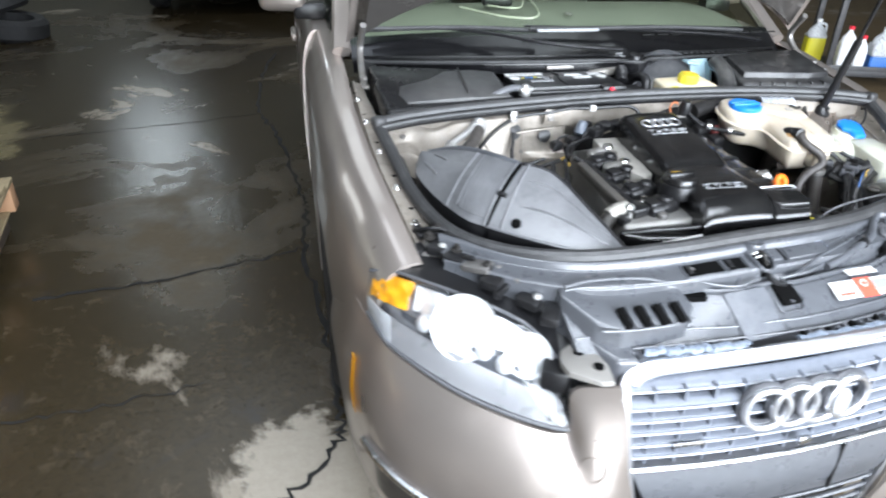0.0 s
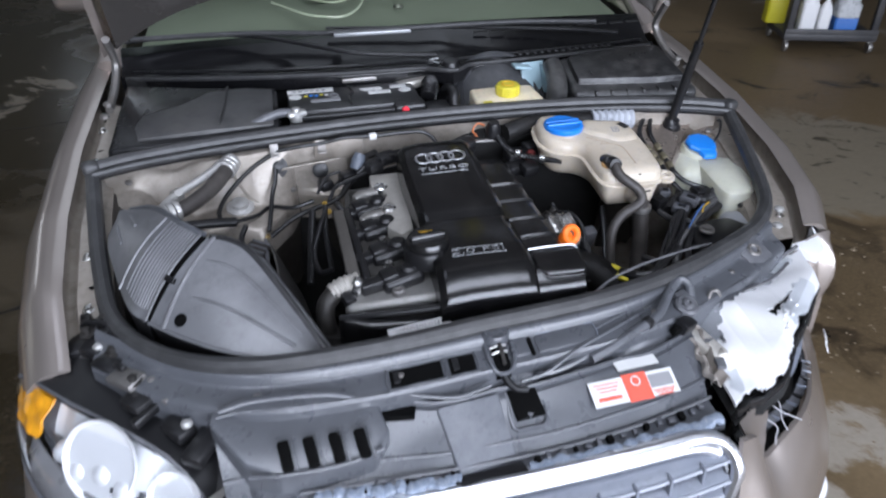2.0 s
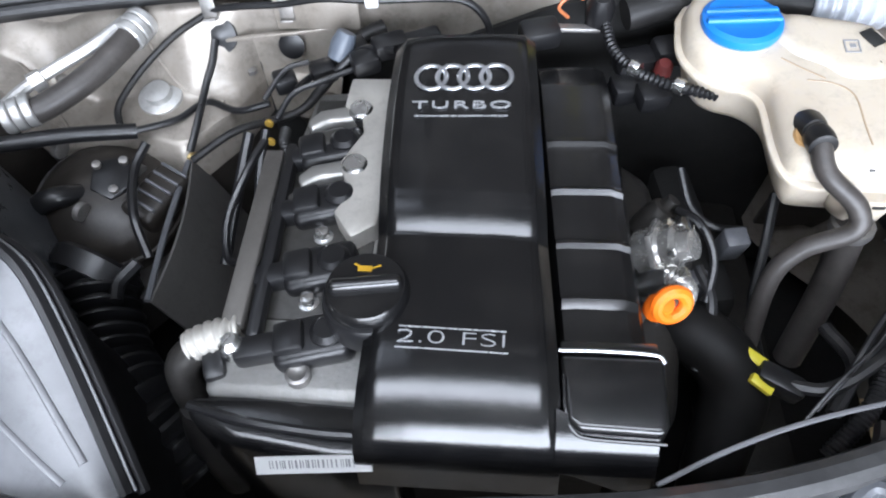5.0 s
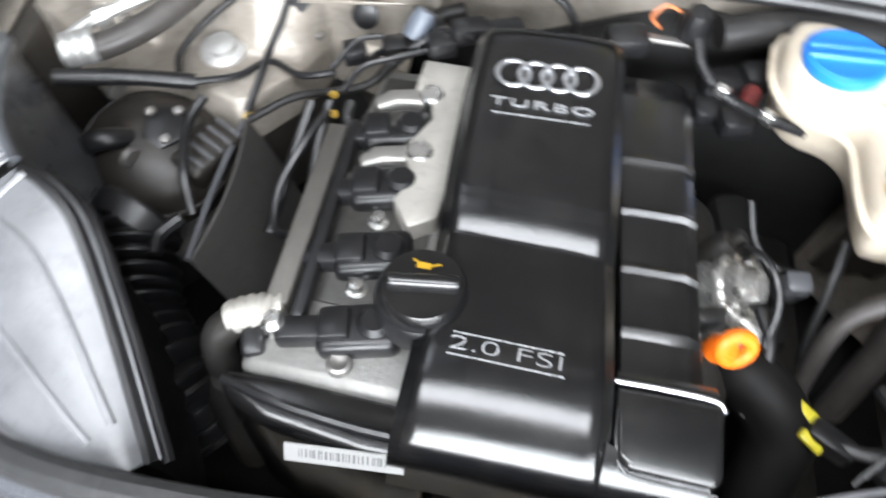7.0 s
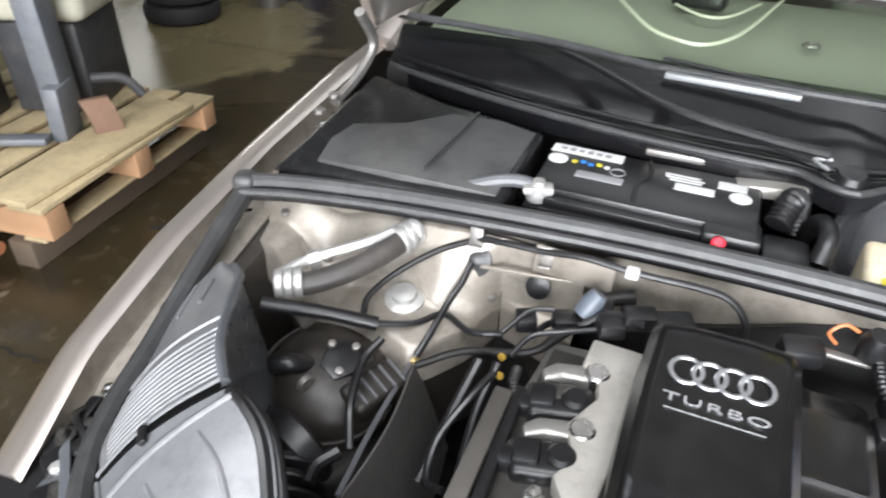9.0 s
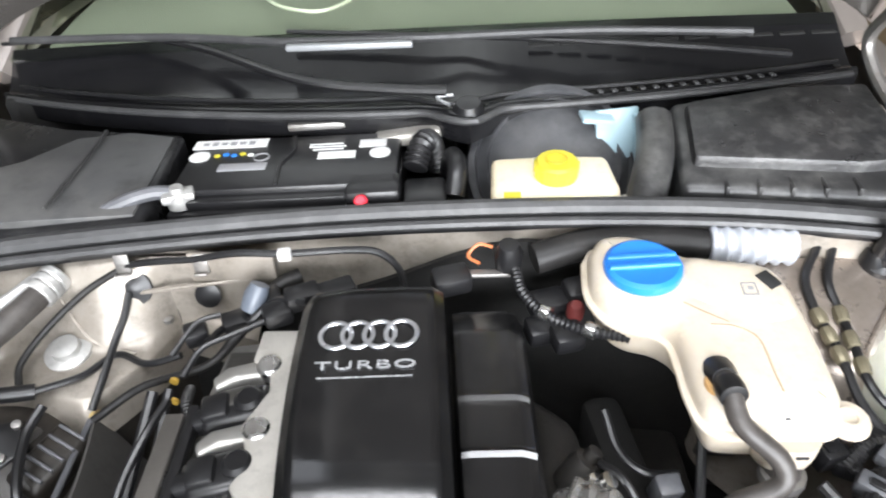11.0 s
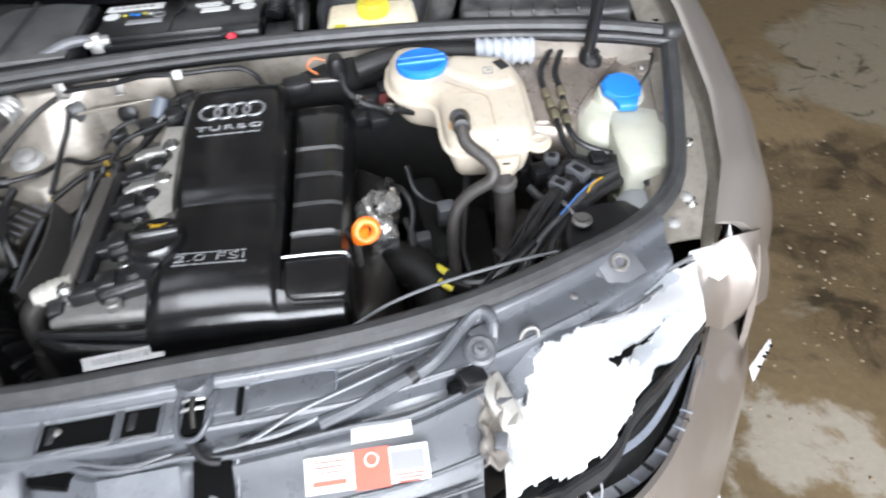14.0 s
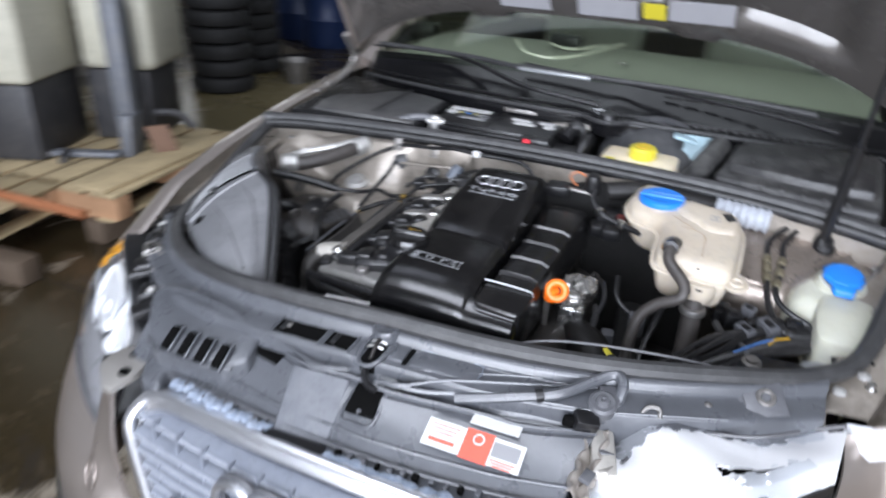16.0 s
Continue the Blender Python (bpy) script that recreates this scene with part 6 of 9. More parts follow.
P("lead", T([(-0.363, 0.806, 0.910), (-0.31, 0.802, 0.918), (-0.258, 0.800, 0.922), (-0.20, 0.796, 0.932), (-0.136, 0.793, 0.931), (-0.06, 0.795, 0.932), (-0.02, 0.793, 0.928), (0.005, 0.785, 0.905), (0.01, 0.770, 0.87)], 0.0048, n=9), BLACKPLASTIC)
P("white_clip", B((-0.138, 0.790, 0.932), (0.017, 0.013, 0.015), (0, 0, 5), 0.003), WHITELABEL)
for x, y in ((-0.357, 0.803), (-0.253, 0.800)):
    c = P("metal_clip", B((x, y, 0.914), (0.019, 0.004, 0.030), (-8, 0, 4), 0.001), STEEL)
    P("clip_tab", B((x, y - 0.006, 0.902), (0.017, 0.012, 0.003), (-20, 0, 4), 0.001), STEEL, parent=c)
P("grommet", R([(0.018, 0), (0.018, 0.004), (0.010, 0.006), (0.002, 0.006)], (-0.262, 0.812, 0.852), (0, -1, 0.3), 18), BLACKPLASTIC)
for pts, r in (
    ([(-0.252, 0.668, 0.846), (-0.235, 0.70, 0.86), (-0.20, 0.715, 0.868), (-0.16, 0.735, 0.872)], 0.005),
    ([(-0.262, 0.640, 0.838), (-0.275, 0.60, 0.83), (-0.295, 0.545, 0.80), (-0.288, 0.500, 0.78), (-0.262, 0.488, 0.79)], 0.0065),
    ([(-0.262, 0.650, 0.845), (-0.268, 0.600, 0.81), (-0.265, 0.54, 0.76)], 0.007),
    ([(-0.29, 0.66, 0.83), (-0.30, 0.60, 0.79), (-0.31, 0.52, 0.74)], 0.009),
    ([(-0.235, 0.715, 0.855), (-0.22, 0.75, 0.85), (-0.17, 0.77, 0.86)], 0.006),
    ([(-0.275, 0.70, 0.85), (-0.25, 0.735, 0.87), (-0.22, 0.745, 0.875)], 0.0045),
    ([(-0.185, 0.735, 0.868), (-0.15, 0.75, 0.89), (-0.105, 0.735, 0.90)], 0.006),
):
    P("wiring_loom", T(pts, 0.78 * r, n=8), BLACKPLASTIC)
for x, y, z in ((-0.262, 0.665, 0.842), (-0.255, 0.640, 0.835)):
    P("tape_band", R([(0.0054, -0.0018), (0.0056, 0), (0.0054, 0.0018), (0.003, 0.002)], (x, y, z), (0.2, 1, 0), 10), mat("gold_tape", (0.30, 0.19, 0.03), 0.5))
for x, y, z, s in ((-0.17, 0.775, 0.872, 0.04), (-0.115, 0.755, 0.892, 0.045), (-0.205, 0.748, 0.858, 0.035), (-0.255, 0.735, 0.852, 0.03), (-0.075, 0.765, 0.89, 0.05), (-0.145, 0.735, 0.882, 0.035)):
    P("connector", B((x, y, z), (s, 0.03, 0.024), (5, 0, 25), 0.006), BLACKPLASTIC)
P("grey_connector", R([(0.014, 0), (0.016, 0.02), (0.012, 0.036), (0.003, 0.037)], (-0.185, 0.755, 0.872), (0.4, 0.4, 0.8), 14), mat("blue_grey_plastic", (0.10, 0.115, 0.14), 0.4))
# right of the cover's rear edge: loom, orange lead, valve
P("orange_lead", T([(0.105, 0.795, 0.905), (0.092, 0.785, 0.925), (0.105, 0.79, 0.938), (0.122, 0.795, 0.930)], 0.0022, n=7), mat("copper_lead", (0.5, 0.16, 0.06), 0.4))
P("solenoid", R([(0.016, 0), (0.018, 0.03), (0.012, 0.045), (0.003, 0.046)], (0.142, 0.795, 0.895), (0, -0.2, 1), 16), BLACKPLASTIC)
P("solenoid_bracket", B((0.095, 0.780, 0.900), (0.10, 0.012, 0.006), (0, 4, 4), 0.002), STEEL)
P("loom_sleeve", T([(0.150, 0.780, 0.905), (0.158, 0.745, 0.895), (0.185, 0.715, 0.885), (0.225, 0.695, 0.880), (0.275, 0.690, 0.870)], 0.0062, n=8, rib=0.001, pitch=0.006), BLACKPLASTIC)
for x, y, z in ((0.182, 0.718, 0.887), (0.232, 0.694, 0.880)):
    P("hose_clip", R([(0.0095, -0.006), (0.010, 0), (0.0095, 0.006), (0.005, 0.0065)], (x, y, z), (0.7, -0.5, 0), 12), BRIGHTALU)
P("red_valve", R([(0.011, 0), (0.011, 0.018), (0.007, 0.024), (0.002, 0.024)], (0.222, 0.748, 0.855), (0, -0.3, 1), 14), mat("dull_red_plastic", (0.12, 0.022, 0.02), 0.45))
for x, y, z, s in ((0.19, 0.765, 0.86, 0.05), (0.21, 0.72, 0.845, 0.04), (0.185, 0.74, 0.84, 0.05), (0.23, 0.775, 0.87, 0.04), (0.07, 0.775, 0.895, 0.05)):
    P("connector", B((x, y, z), (s, 0.035, 0.03), (10, 0, 15), 0.008), BLACKPLASTIC)

# ---- cowl: battery, brake fluid, covers ----
P("cowl_floor", B((0, 1.02, 0.80), (1.44, 0.34, 0.03), bev=0.005), VOID)
P("drain_cover", prism(bmesh.new(), [(-0.700, 0.805), (-0.338, 0.842), (-0.342, 1.060), (-0.53, 1.075), (-0.712, 1.15)], 0.86, lambda x, y: 0.945 + 0.10 * (y - 0.82) + 0.012 * (1 - abs(x + 0.52) * 4), 0.012, 3), mat("wet_black_cowl", (0.012, 0.012, 0.013), 0.24, 0, 0.4, 9, 0.05, 200, 0, 0.35, (0.045, 0.044, 0.042), rvar=0.16, spec=0.18), "dusty black plastic drain cover panel")
P("cover_panel", prism(bmesh.new(), [(-0.640, 0.838), (-0.50, 0.842), (-0.352, 0.858), (-0.354, 1.045), (-0.42, 1.056), (-0.50, 1.040), (-0.56, 0.985), (-0.645, 0.955), (-0.655, 0.90)], 0.92, lambda x, y: 0.9478 + 0.10 * (y - 0.82) + 0.012 * (1 - abs(x + 0.52) * 4), 0.002, 2), mat("dusty_drain_lid", (0.050, 0.050, 0.051), 0.45, 0, 0.3, 5, 0.2, 300, 0, 0.6, (0.10, 0.097, 0.092)))
P("panel_line", T([(-0.470, 0.862, 0.968), (-0.462, 0.95, 0.977), (-0.458, 1.05, 0.986)], 0.0025, n=6), COWLPLASTIC)
batt = P("battery", B((-0.160, 0.965, 0.865), (0.318, 0.180, 0.155), (0, 0, 1), 0.006), BLACKPLASTIC, "black car battery with white and coloured labels")
P("battery_lid", B((-0.160, 0.975, 0.952), (0.312, 0.150, 0.026), (0, 0, 1), 0.005), BLACKPLASTIC, parent=batt)
P("battery_step", B((-0.160, 0.893, 0.948), (0.30, 0.020, 0.016), (0, 0, 1), 0.003), BLACKPLASTIC, parent=batt)
P("label", B((-0.262, 1.028, 0.9662), (0.112, 0.026, 0.001), (0, 0, 1), 0), WHITELABEL, parent=batt)
b = bmesh.new()
for k in range(6):
    box(b, (-0.300 + 0.014 * k, 1.028, 0.9670), (0.009, 0.008 + 0.003 * (k % 2), 0.0006))
P("label_print", b, GREYLABEL, parent=batt)
P("round_mark", R([(0.0155, 0), (0.0155, 0.001), (0.002, 0.0011)], (-0.300, 0.992, 0.9652), n=20), WHITELABEL, parent=batt)
for k, m_ in enumerate((YELLOW, BLUE, BLUE, YELLOW, WHITELABEL)):
    P("hazard_dot", R([(0.0048, 0), (0.0048, 0.001), (0.001, 0.0011)], (-0.274 + 0.0125 * k, 0.993 + 0.004 * (k % 2), 0.9652), n=12), m_, parent=batt)
for x, y, w, h in ((-0.115, 1.018, 0.05, 0.003), (-0.112, 1.010, 0.055, 0.003), (-0.110, 1.002, 0.045, 0.003), (-0.045, 1.016, 0.04, 0.022)):
    P("label_print", B((x, y, 0.9655), (w, h, 0.001), (0, 0, 1), 0), WHITELABEL, parent=batt)
P("label", B((-0.095, 0.984, 0.9655), (0.055, 0.020, 0.001), (0, 0, 1), 0), WHITELABEL, parent=batt)
P("round_mark", R([(0.0155, 0), (0.0155, 0.001), (0.002, 0.0011)], (-0.032, 0.986, 0.9652), n=20), WHITELABEL, parent=batt)
P("round_mark", ring(bmesh.new(), (-0.206, 0.985, 0.9655), (0, 0, 1), 0.011, 0.0012, 20, 5), GREYLABEL, parent=batt)
P("charge_window", B((-0.228, 0.958, 0.9655), (0.07, 0.020, 0.0015), (0, 0, 1), 0.0005), GREYLABEL, parent=batt)
P("lid_groove", T([(-0.168, 0.905, 0.9655), (-0.172, 0.96, 0.9665), (-0.160, 1.0, 0.9665), (-0.168, 1.045, 0.9655)], 0.003, n=6), BLACKPLASTIC, parent=batt)
P("terminal", R([(0.017, -0.01), (0.017, 0.010), (0.010, 0.013), (0.009, 0.020), (0.002, 0.020)], (-0.300, 0.893, 0.955), (0, 0, 1), 14), SOFTALU, parent=batt)
P("terminal_clamp", B((-0.300, 0.892, 0.962), (0.044, 0.026, 0.012), (0, 0, 20), 0.004), SOFTALU, parent=batt)
P("earth_lead", T([(-0.312, 0.898, 0.963), (-0.335, 0.893, 0.966), (-0.365, 0.884, 0.962), (-0.40, 0.875, 0.95)], 0.010, n=10), GREYPLASTIC, "grey braided earth lead")
P("terminal_cover", B((-0.035, 0.905, 0.950), (0.075, 0.055, 0.03), (0, 0, 2), 0.008), BLACKPLASTIC, parent=batt)
P("red_plug", R([(0.009, 0), (0.009, 0.012), (0.006, 0.015), (0.002, 0.015)], (-0.048, 0.876, 0.948), (0, -0.6, 0.8), 14), RED, parent=batt)
P("fuse_carrier", B((0.035, 0.905, 0.915), (0.06, 0.07, 0.07), (0, 0, 2), 0.008), BLACKPLASTIC)
P("servo_hose", T([(0.075, 0.90, 0.94), (0.080, 0.93, 0.968), (0.072, 0.985, 0.955), (0.06, 1.02, 0.90)], 0.0135, n=12), BLACKPLASTIC)
P("servo_hose", T([(0.02, 0.955, 0.955), (0.03, 0.985, 0.975), (0.04, 1.01, 0.965), (0.05, 1.02, 0.92)], 0.017, n=12, rib=0.002, pitch=0.008), BLACKPLASTIC)
P("cowl_bracket", B((0.005, 1.045, 0.960), (0.10, 0.03, 0.02), (0, -6, 3), 0.005), ALU)
P("cowl_clip", B((-0.13, 1.062, 0.975), (0.10, 0.012, 0.012), (0, 0, 2), 0.003), STEEL)
booster = P("brake_servo", R([(0.132, -0.06), (0.134, -0.02), (0.128, 0.0), (0.118, 0.004), (0.114, -0.002), (0.100, 0.012), (0.096, 0.006), (0.080, 0.018), (0.04, 0.022), (0.002, 0.022)], (0.222, 1.015, 0.915), (0, -0.6, 0.55), 44), mat("dusty_servo_plastic", (0.045, 0.046, 0.05), 0.45, 0, 0.2, 8, 0.2, 300, 0, 0.4, (0.12, 0.12, 0.12)))
BRES = [(0.130, 0.862), (0.290, 0.866), (0.297, 0.885), (0.290, 0.965), (0.215, 0.972), (0.128, 0.968), (0.124, 0.885)]
bres = P("brake_fluid_tank", prism(bmesh.new(), BRES, 0.875, lambda x, y: 0.955 + 0.07 * (y - 0.90), 0.010, 3), mat("cream_reservoir_plastic", (0.80, 0.72, 0.52), 0.4, 0, 0.08, 14, 0.05, 200, 0, 0.4, (0.72, 0.50, 0.40), sss=0.2), "cream plastic brake fluid reservoir with yellow cap")
P("cap", R([(0.027, -0.006), (0.029, 0.0), (0.029, 0.020), (0.026, 0.024), (0.002, 0.0235)], (0.214, 0.918, 0.957), (0, -0.05, 1), 32), YELLOW, parent=bres, label="bright yellow screw cap")
for k in range(11):
    a = 2 * math.pi * k / 11
    P("grip_rib", B((0.214 + 0.029 * math.cos(a), 0.918 + 0.029 * math.sin(a), 0.968), (0.003, 0.005, 0.018), (0, 0, math.degrees(a)), 0.0008, 1), YELLOW, parent=bres)
P("printed_mark", ring(bmesh.new(), (0.214, 0.918, 0.982), (0, -0.05, 1), 0.014, 0.0012, 20, 5), YELLOWPRINT, parent=bres)
P("yellow_mark", B((0.152, 0.872, 0.9555), (0.022, 0.014, 0.001), (4, 0, 0), 0), YELLOW, parent=bres)
P("outlet", T([(0.292, 0.885, 0.93), (0.315, 0.885, 0.935)], 0.009, n=10), mat("dull_plastic", (0.3, 0.29, 0.25), 0.5), parent=bres)
P("fluid_hose", T([(0.31, 0.885, 0.935), (0.335, 0.90, 0.94), (0.36, 0.94, 0.93)], 0.008, n=8), BLACKPLASTIC)
P("master_cylinder", T([(0.212, 0.88, 0.85), (0.212, 1.0, 0.88)], 0.028, n=14), STEEL)
PALEBLUE = mat("pale_blue_plastic", (0.30, 0.42, 0.47), 0.4, 0, 0.15)
bb = P("blue_bracket", B((0.318, 1.035, 0.955), (0.066, 0.010, 0.075), (-20, 0, 8), 0.003), PALEBLUE)
P("bracket_flange", B((0.285, 1.03, 0.985), (0.05, 0.03, 0.008), (5, 10, 8), 0.003), PALEBLUE, parent=bb)
P("bracket_web", B((0.346, 1.025, 0.950), (0.008, 0.03, 0.07), (-10, 0, 8), 0.002), PALEBLUE, parent=bb)
P("insulation_fold", T([(0.325, 0.87, 0.935), (0.350, 0.94, 0.968), (0.365, 1.02, 0.985)], 0.026, n=12, flat=0.8), COWLPLASTIC)
ecu = P("control_box", prism(bmesh.new(), [(0.372, 0.875), (0.44, 0.868), (0.62, 0.845), (0.690, 0.845), (0.700, 1.10), (0.56, 1.095), (0.40, 1.07)], 0.84, lambda x, y: 0.955 + 0.14 * (y - 0.85), 0.012, 3), COWLPLASTIC, "dusty black plastic control unit box")
P("box_lid", prism(bmesh.new(), [(0.395, 0.915), (0.60, 0.890), (0.675, 0.893), (0.685, 1.075), (0.56, 1.075), (0.415, 1.045)], 0.93, lambda x, y: 0.972 + 0.14 * (y - 0.85), 0.008, 2), mat("crumbly_box_lid", (0.014, 0.014, 0.015), 0.32, 0, 0.5, 18, 0.55, 70, 0, 0.55, (0.10, 0.098, 0.094)), parent=ecu)
for k in range(6):
    P("rib", B((0.43 + 0.04 * k, 0.882 - 0.004 * k, 0.945), (0.006, 0.03, 0.03), (0, 0, -6), 0.002), COWLPLASTIC, parent=ecu)

# scuttle panel below the windscreen, with its notch
def scuttle_front(x):
    y = 1.055 + 0.20 * (x / 0.745) ** 2 * (1 if x < 0 else 0.75)
    return y - 0.045 * math.exp(-((x - 0.095) / 0.035) ** 2)


def scuttle(u, v):
    x = -0.745 + 1.49 * u
    yf, yb = scuttle_front(x), 1.262 + 0.07 * (x / 0.745) ** 2
    prof = curve_at([(0, 0, 0.965), (0, 0.0, 0.992), (0, 0.06, 1.000), (0, 0.14, 0.994), (0, 0.30, 0.998), (0, 0.62, 1.022), (0, 1.0, 1.052)], v)
    return (x, yf + (yb - yf) * prof.y, prof.z - 0.03 * (x / 0.745) ** 2)


scut = P("scuttle_panel", sheet(bmesh.new(), scuttle, 60, 20, 0.006), SCUTTLEMAT, "black ribbed plastic scuttle panel")
P("scuttle_lip", T([(x, scuttle_front(x) - 0.004, 0.994 - 0.03 * (x / 0.745) ** 2) for x in [-0.73 + 0.0365 * i for i in range(41)]], 0.0055, n=7, steps=2), RUBBER, parent=scut)
P("scuttle_ridge", T([(x, scuttle_front(x) + 0.035, 1.001 - 0.03 * (x / 0.745) ** 2) for x in [-0.72 + 0.072 * i for i in range(21)]], 0.004, n=6, steps=3), BLACKPLASTIC, parent=scut)
for k in range(14):
    x = 0.30 + 0.022 * k
    P("grille_slot", B((x, scuttle_front(x) + 0.016, 1.002 - 0.03 * (x / 0.745) ** 2), (0.008, 0.012, 0.003), (0, 0, 10), 0.001), RUBBER, parent=scut)
for k in range(10):
    x = 0.22 + 0.05 * k
    P("vent_slot", B((x, 1.205, 1.034), (0.040, 0.008, 0.003), (12, 0, 2), 0.001), VOID, parent=scut)
P("pivot_cap", R([(0.022, -0.01), (0.024, 0.0), (0.018, 0.014), (0.002, 0.016)], (0.098, 1.045, 0.998), (0, -0.2, 1), 20), BLACKPLASTIC, parent=scut)
P("arrow_mark", T([(0.075, 1.085, 1.006), (0.050, 1.078, 1.005), (0.070, 1.055, 1.003)], 0.0025, n=6, steps=3), SILVERPRINT, parent=scut)
w1 = P("wiper", T([(-0.735, 1.30, 1.045), (-0.50, 1.275, 1.056), (-0.34, 1.205, 1.054), (-0.155, 1.085, 1.040), (-0.02, 1.062, 1.030), (0.065, 1.066, 1.022)], lambda t: 0.006 + 0.006 * t, n=8, flat=0.6), BLACKPLASTIC)
P("wiper_blade", T([(-0.70, 1.275, 1.058), (-0.40, 1.235, 1.064), (-0.17, 1.188, 1.060)], 0.007, n=8), RUBBER, parent=w1)
w2 = P("wiper", T([(0.60, 1.155, 1.02), (0.45, 1.150, 1.04), (0.20, 1.185, 1.052), (-0.20, 1.235, 1.065)], lambda t: 0.011 - 0.005 * t, n=8, flat=0.6), BLACKPLASTIC)
P("wiper_blade", T([(-0.20, 1.18, 1.066), (0.02, 1.170, 1.066), (0.30, 1.185, 1.06), (0.55, 1.19, 1.045)], 0.007, n=8), RUBBER, parent=w2)
P("blade_strip", B((-0.085, 1.150, 1.066), (0.20, 0.014, 0.010), (0, 0, -2), 0.003), mat("grey_blade", (0.30, 0.31, 0.32), 0.35, 0.3), parent=w1)
mirror = P("rear_view_mirror", B((-0.02, 1.83, 1.30), (0.24, 0.03, 0.07), (0, 0, 0), 0.025, 4), BLACKPLASTIC)
PALEWIRE = mat("pale_wire", (0.62, 0.63, 0.52), 0.4)
P("loose_wire", T([(-0.34, 1.535, 1.075), (-0.253, 1.368, 1.075), (-0.195, 1.315, 1.075), (-0.148, 1.306, 1.075), (-0.109, 1.362, 1.075), (-0.078, 1.464, 1.075), (-0.031, 1.707, 1.075)], 0.0035, n=6), PALEWIRE, "pale loose wire looped behind the windscreen")
P("loose_wire", T([(-0.232, 1.555, 1.075), (-0.171, 1.493, 1.075), (-0.123, 1.513, 1.075), (-0.072, 1.644, 1.075)], 0.003, n=6), PALEWIRE)
# plain dark lump lying on the dashboard
P("dash_lump", B((-0.19, 1.585, 1.085), (0.11, 0.05, 0.035), (0, 0, -8), 0.012, 3), BLACKPLASTIC)
P("dash_nut", ring(bmesh.new(), (0.028, 1.44, 1.062), (0, 0, 1), 0.012, 0.004, 18, 6), STEEL)

# ---- front end ----
def chrome_y(x, z):
    """Depth of the grille's face: bowed in plan, leaning back above."""
    return -0.062 + 0.22 * (x + 0.035) ** 2 + 0.02 * max(0, (z - 0.50)) + 1.0 * max(0, z - 0.655)


def grille_half(z):
    return lerp_table([(0.20, 0.225), (0.30, 0.285), (0.52, 0.330), (0.64, 0.350), (0.70, 0.352)], z)[0]


GC = -0.036
GLEAN = 0.03   # the right-hand end of the grille stands a little higher


def gp(x, z, out=0.0):
    return (GC + x, chrome_y(GC + x, z) - out, z + GLEAN * x)


# near-black backing sheet: the shade behind the slats as colour
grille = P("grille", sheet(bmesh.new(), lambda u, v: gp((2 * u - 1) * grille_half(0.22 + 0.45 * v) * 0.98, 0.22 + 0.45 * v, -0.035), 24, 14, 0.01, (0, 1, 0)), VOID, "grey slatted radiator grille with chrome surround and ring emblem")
frame_pts = []
for i in range(9):
    frame_pts.append(gp(-grille_half(0.22 + 0.055 * i), 0.22 + 0.055 * i, 0.004))
frame_pts += [gp(-0.338, 0.688, 0.004), gp(-0.300, 0.702, 0.004)]
top_l = [gp(-0.300 + 0.06 * i, 0.702 + 0.006 * math.sin(math.pi * i / 10), 0.004) for i in range(1, 11)]
right = [gp(-p, z, 0.004) for p, z in ((-0.338, 0.688),)] + [gp(grille_half(0.22 + 0.055 * i), 0.22 + 0.055 * i, 0.004) for i in range(8, -1, -1)]
P("chrome_frame", T(frame_pts + top_l + right, 0.0105, n=10, steps=3, flat=1.1), SATINCHROME, parent=grille)
P("chrome_inner_line", T([(x * 0.965 + GC * 0.035, y + 0.008, z - (0.012 if z > 0.6 else 0)) for x, y, z in frame_pts + top_l + right], 0.005, n=8, steps=3), FRONTPLASTIC, parent=grille)
# broad chrome bar along the top
P("chrome_bar", sheet(bmesh.new(), lambda u, v: gp((2 * u - 1) * (0.338 - 0.020 * v), 0.710 - 0.022 * v + 0.005 * math.sin(math.pi * u) - 0.016 * abs(2 * u - 1) ** 14, 0.002 + 0.012 * math.sin(math.pi * v) - 0.006 * abs(2 * u - 1) ** 14), 60, 10, 0.012, (0, 1, -0.4)), SATINCHROME, parent=grille)
for k in range(6):
    z = 0.669 - 0.0300 * k
    w = grille_half(z) - 0.012
    sl = P("slat", sheet(bmesh.new(), lambda u, v: gp((2 * u - 1) * w, z + 0.006 - 0.010 * v, -0.002 + 0.004 * math.sin(math.pi * v) - 0.022 * (1 - v) * 0), 30, 3, 0.022, (0, 1, 0.25)), SLATGREY, parent=grille)
    P("slat_edge", T([gp((2 * i / 20 - 1) * w, z, 0.004) for i in range(21)], 0.0026, n=6, steps=1), mat("slat_edge_grey", (0.40, 0.42, 0.47), 0.4, 0, 0.1, 20, 0.05, 300), parent=grille)
for k in range(11):
    x = -0.29 + 0.058 * k
    P("grille_post", B(gp(x, 0.588, -0.010), (0.0045, 0.016, 0.178), (-3, 0, 0), 0.001), SLATGREY, parent=grille)
for k in range(4):
    x = -0.082 + 0.0575 * k
    p = gp(x, 0.628, 0.020)
    P("emblem_ring", ring(bmesh.new(), p, (0.06 * (k - 1.5), -1, 0.06), 0.0435, 0.0068, 40, 10), SATINCHROME, parent=grille)
    P("emblem_back", ring(bmesh.new(), (p[0], p[1] + 0.012, p[2]), (0.06 * (k - 1.5), -1, 0.06), 0.0435, 0.0098, 40, 8), GREYPLASTIC, parent=grille)
b = bmesh.new()
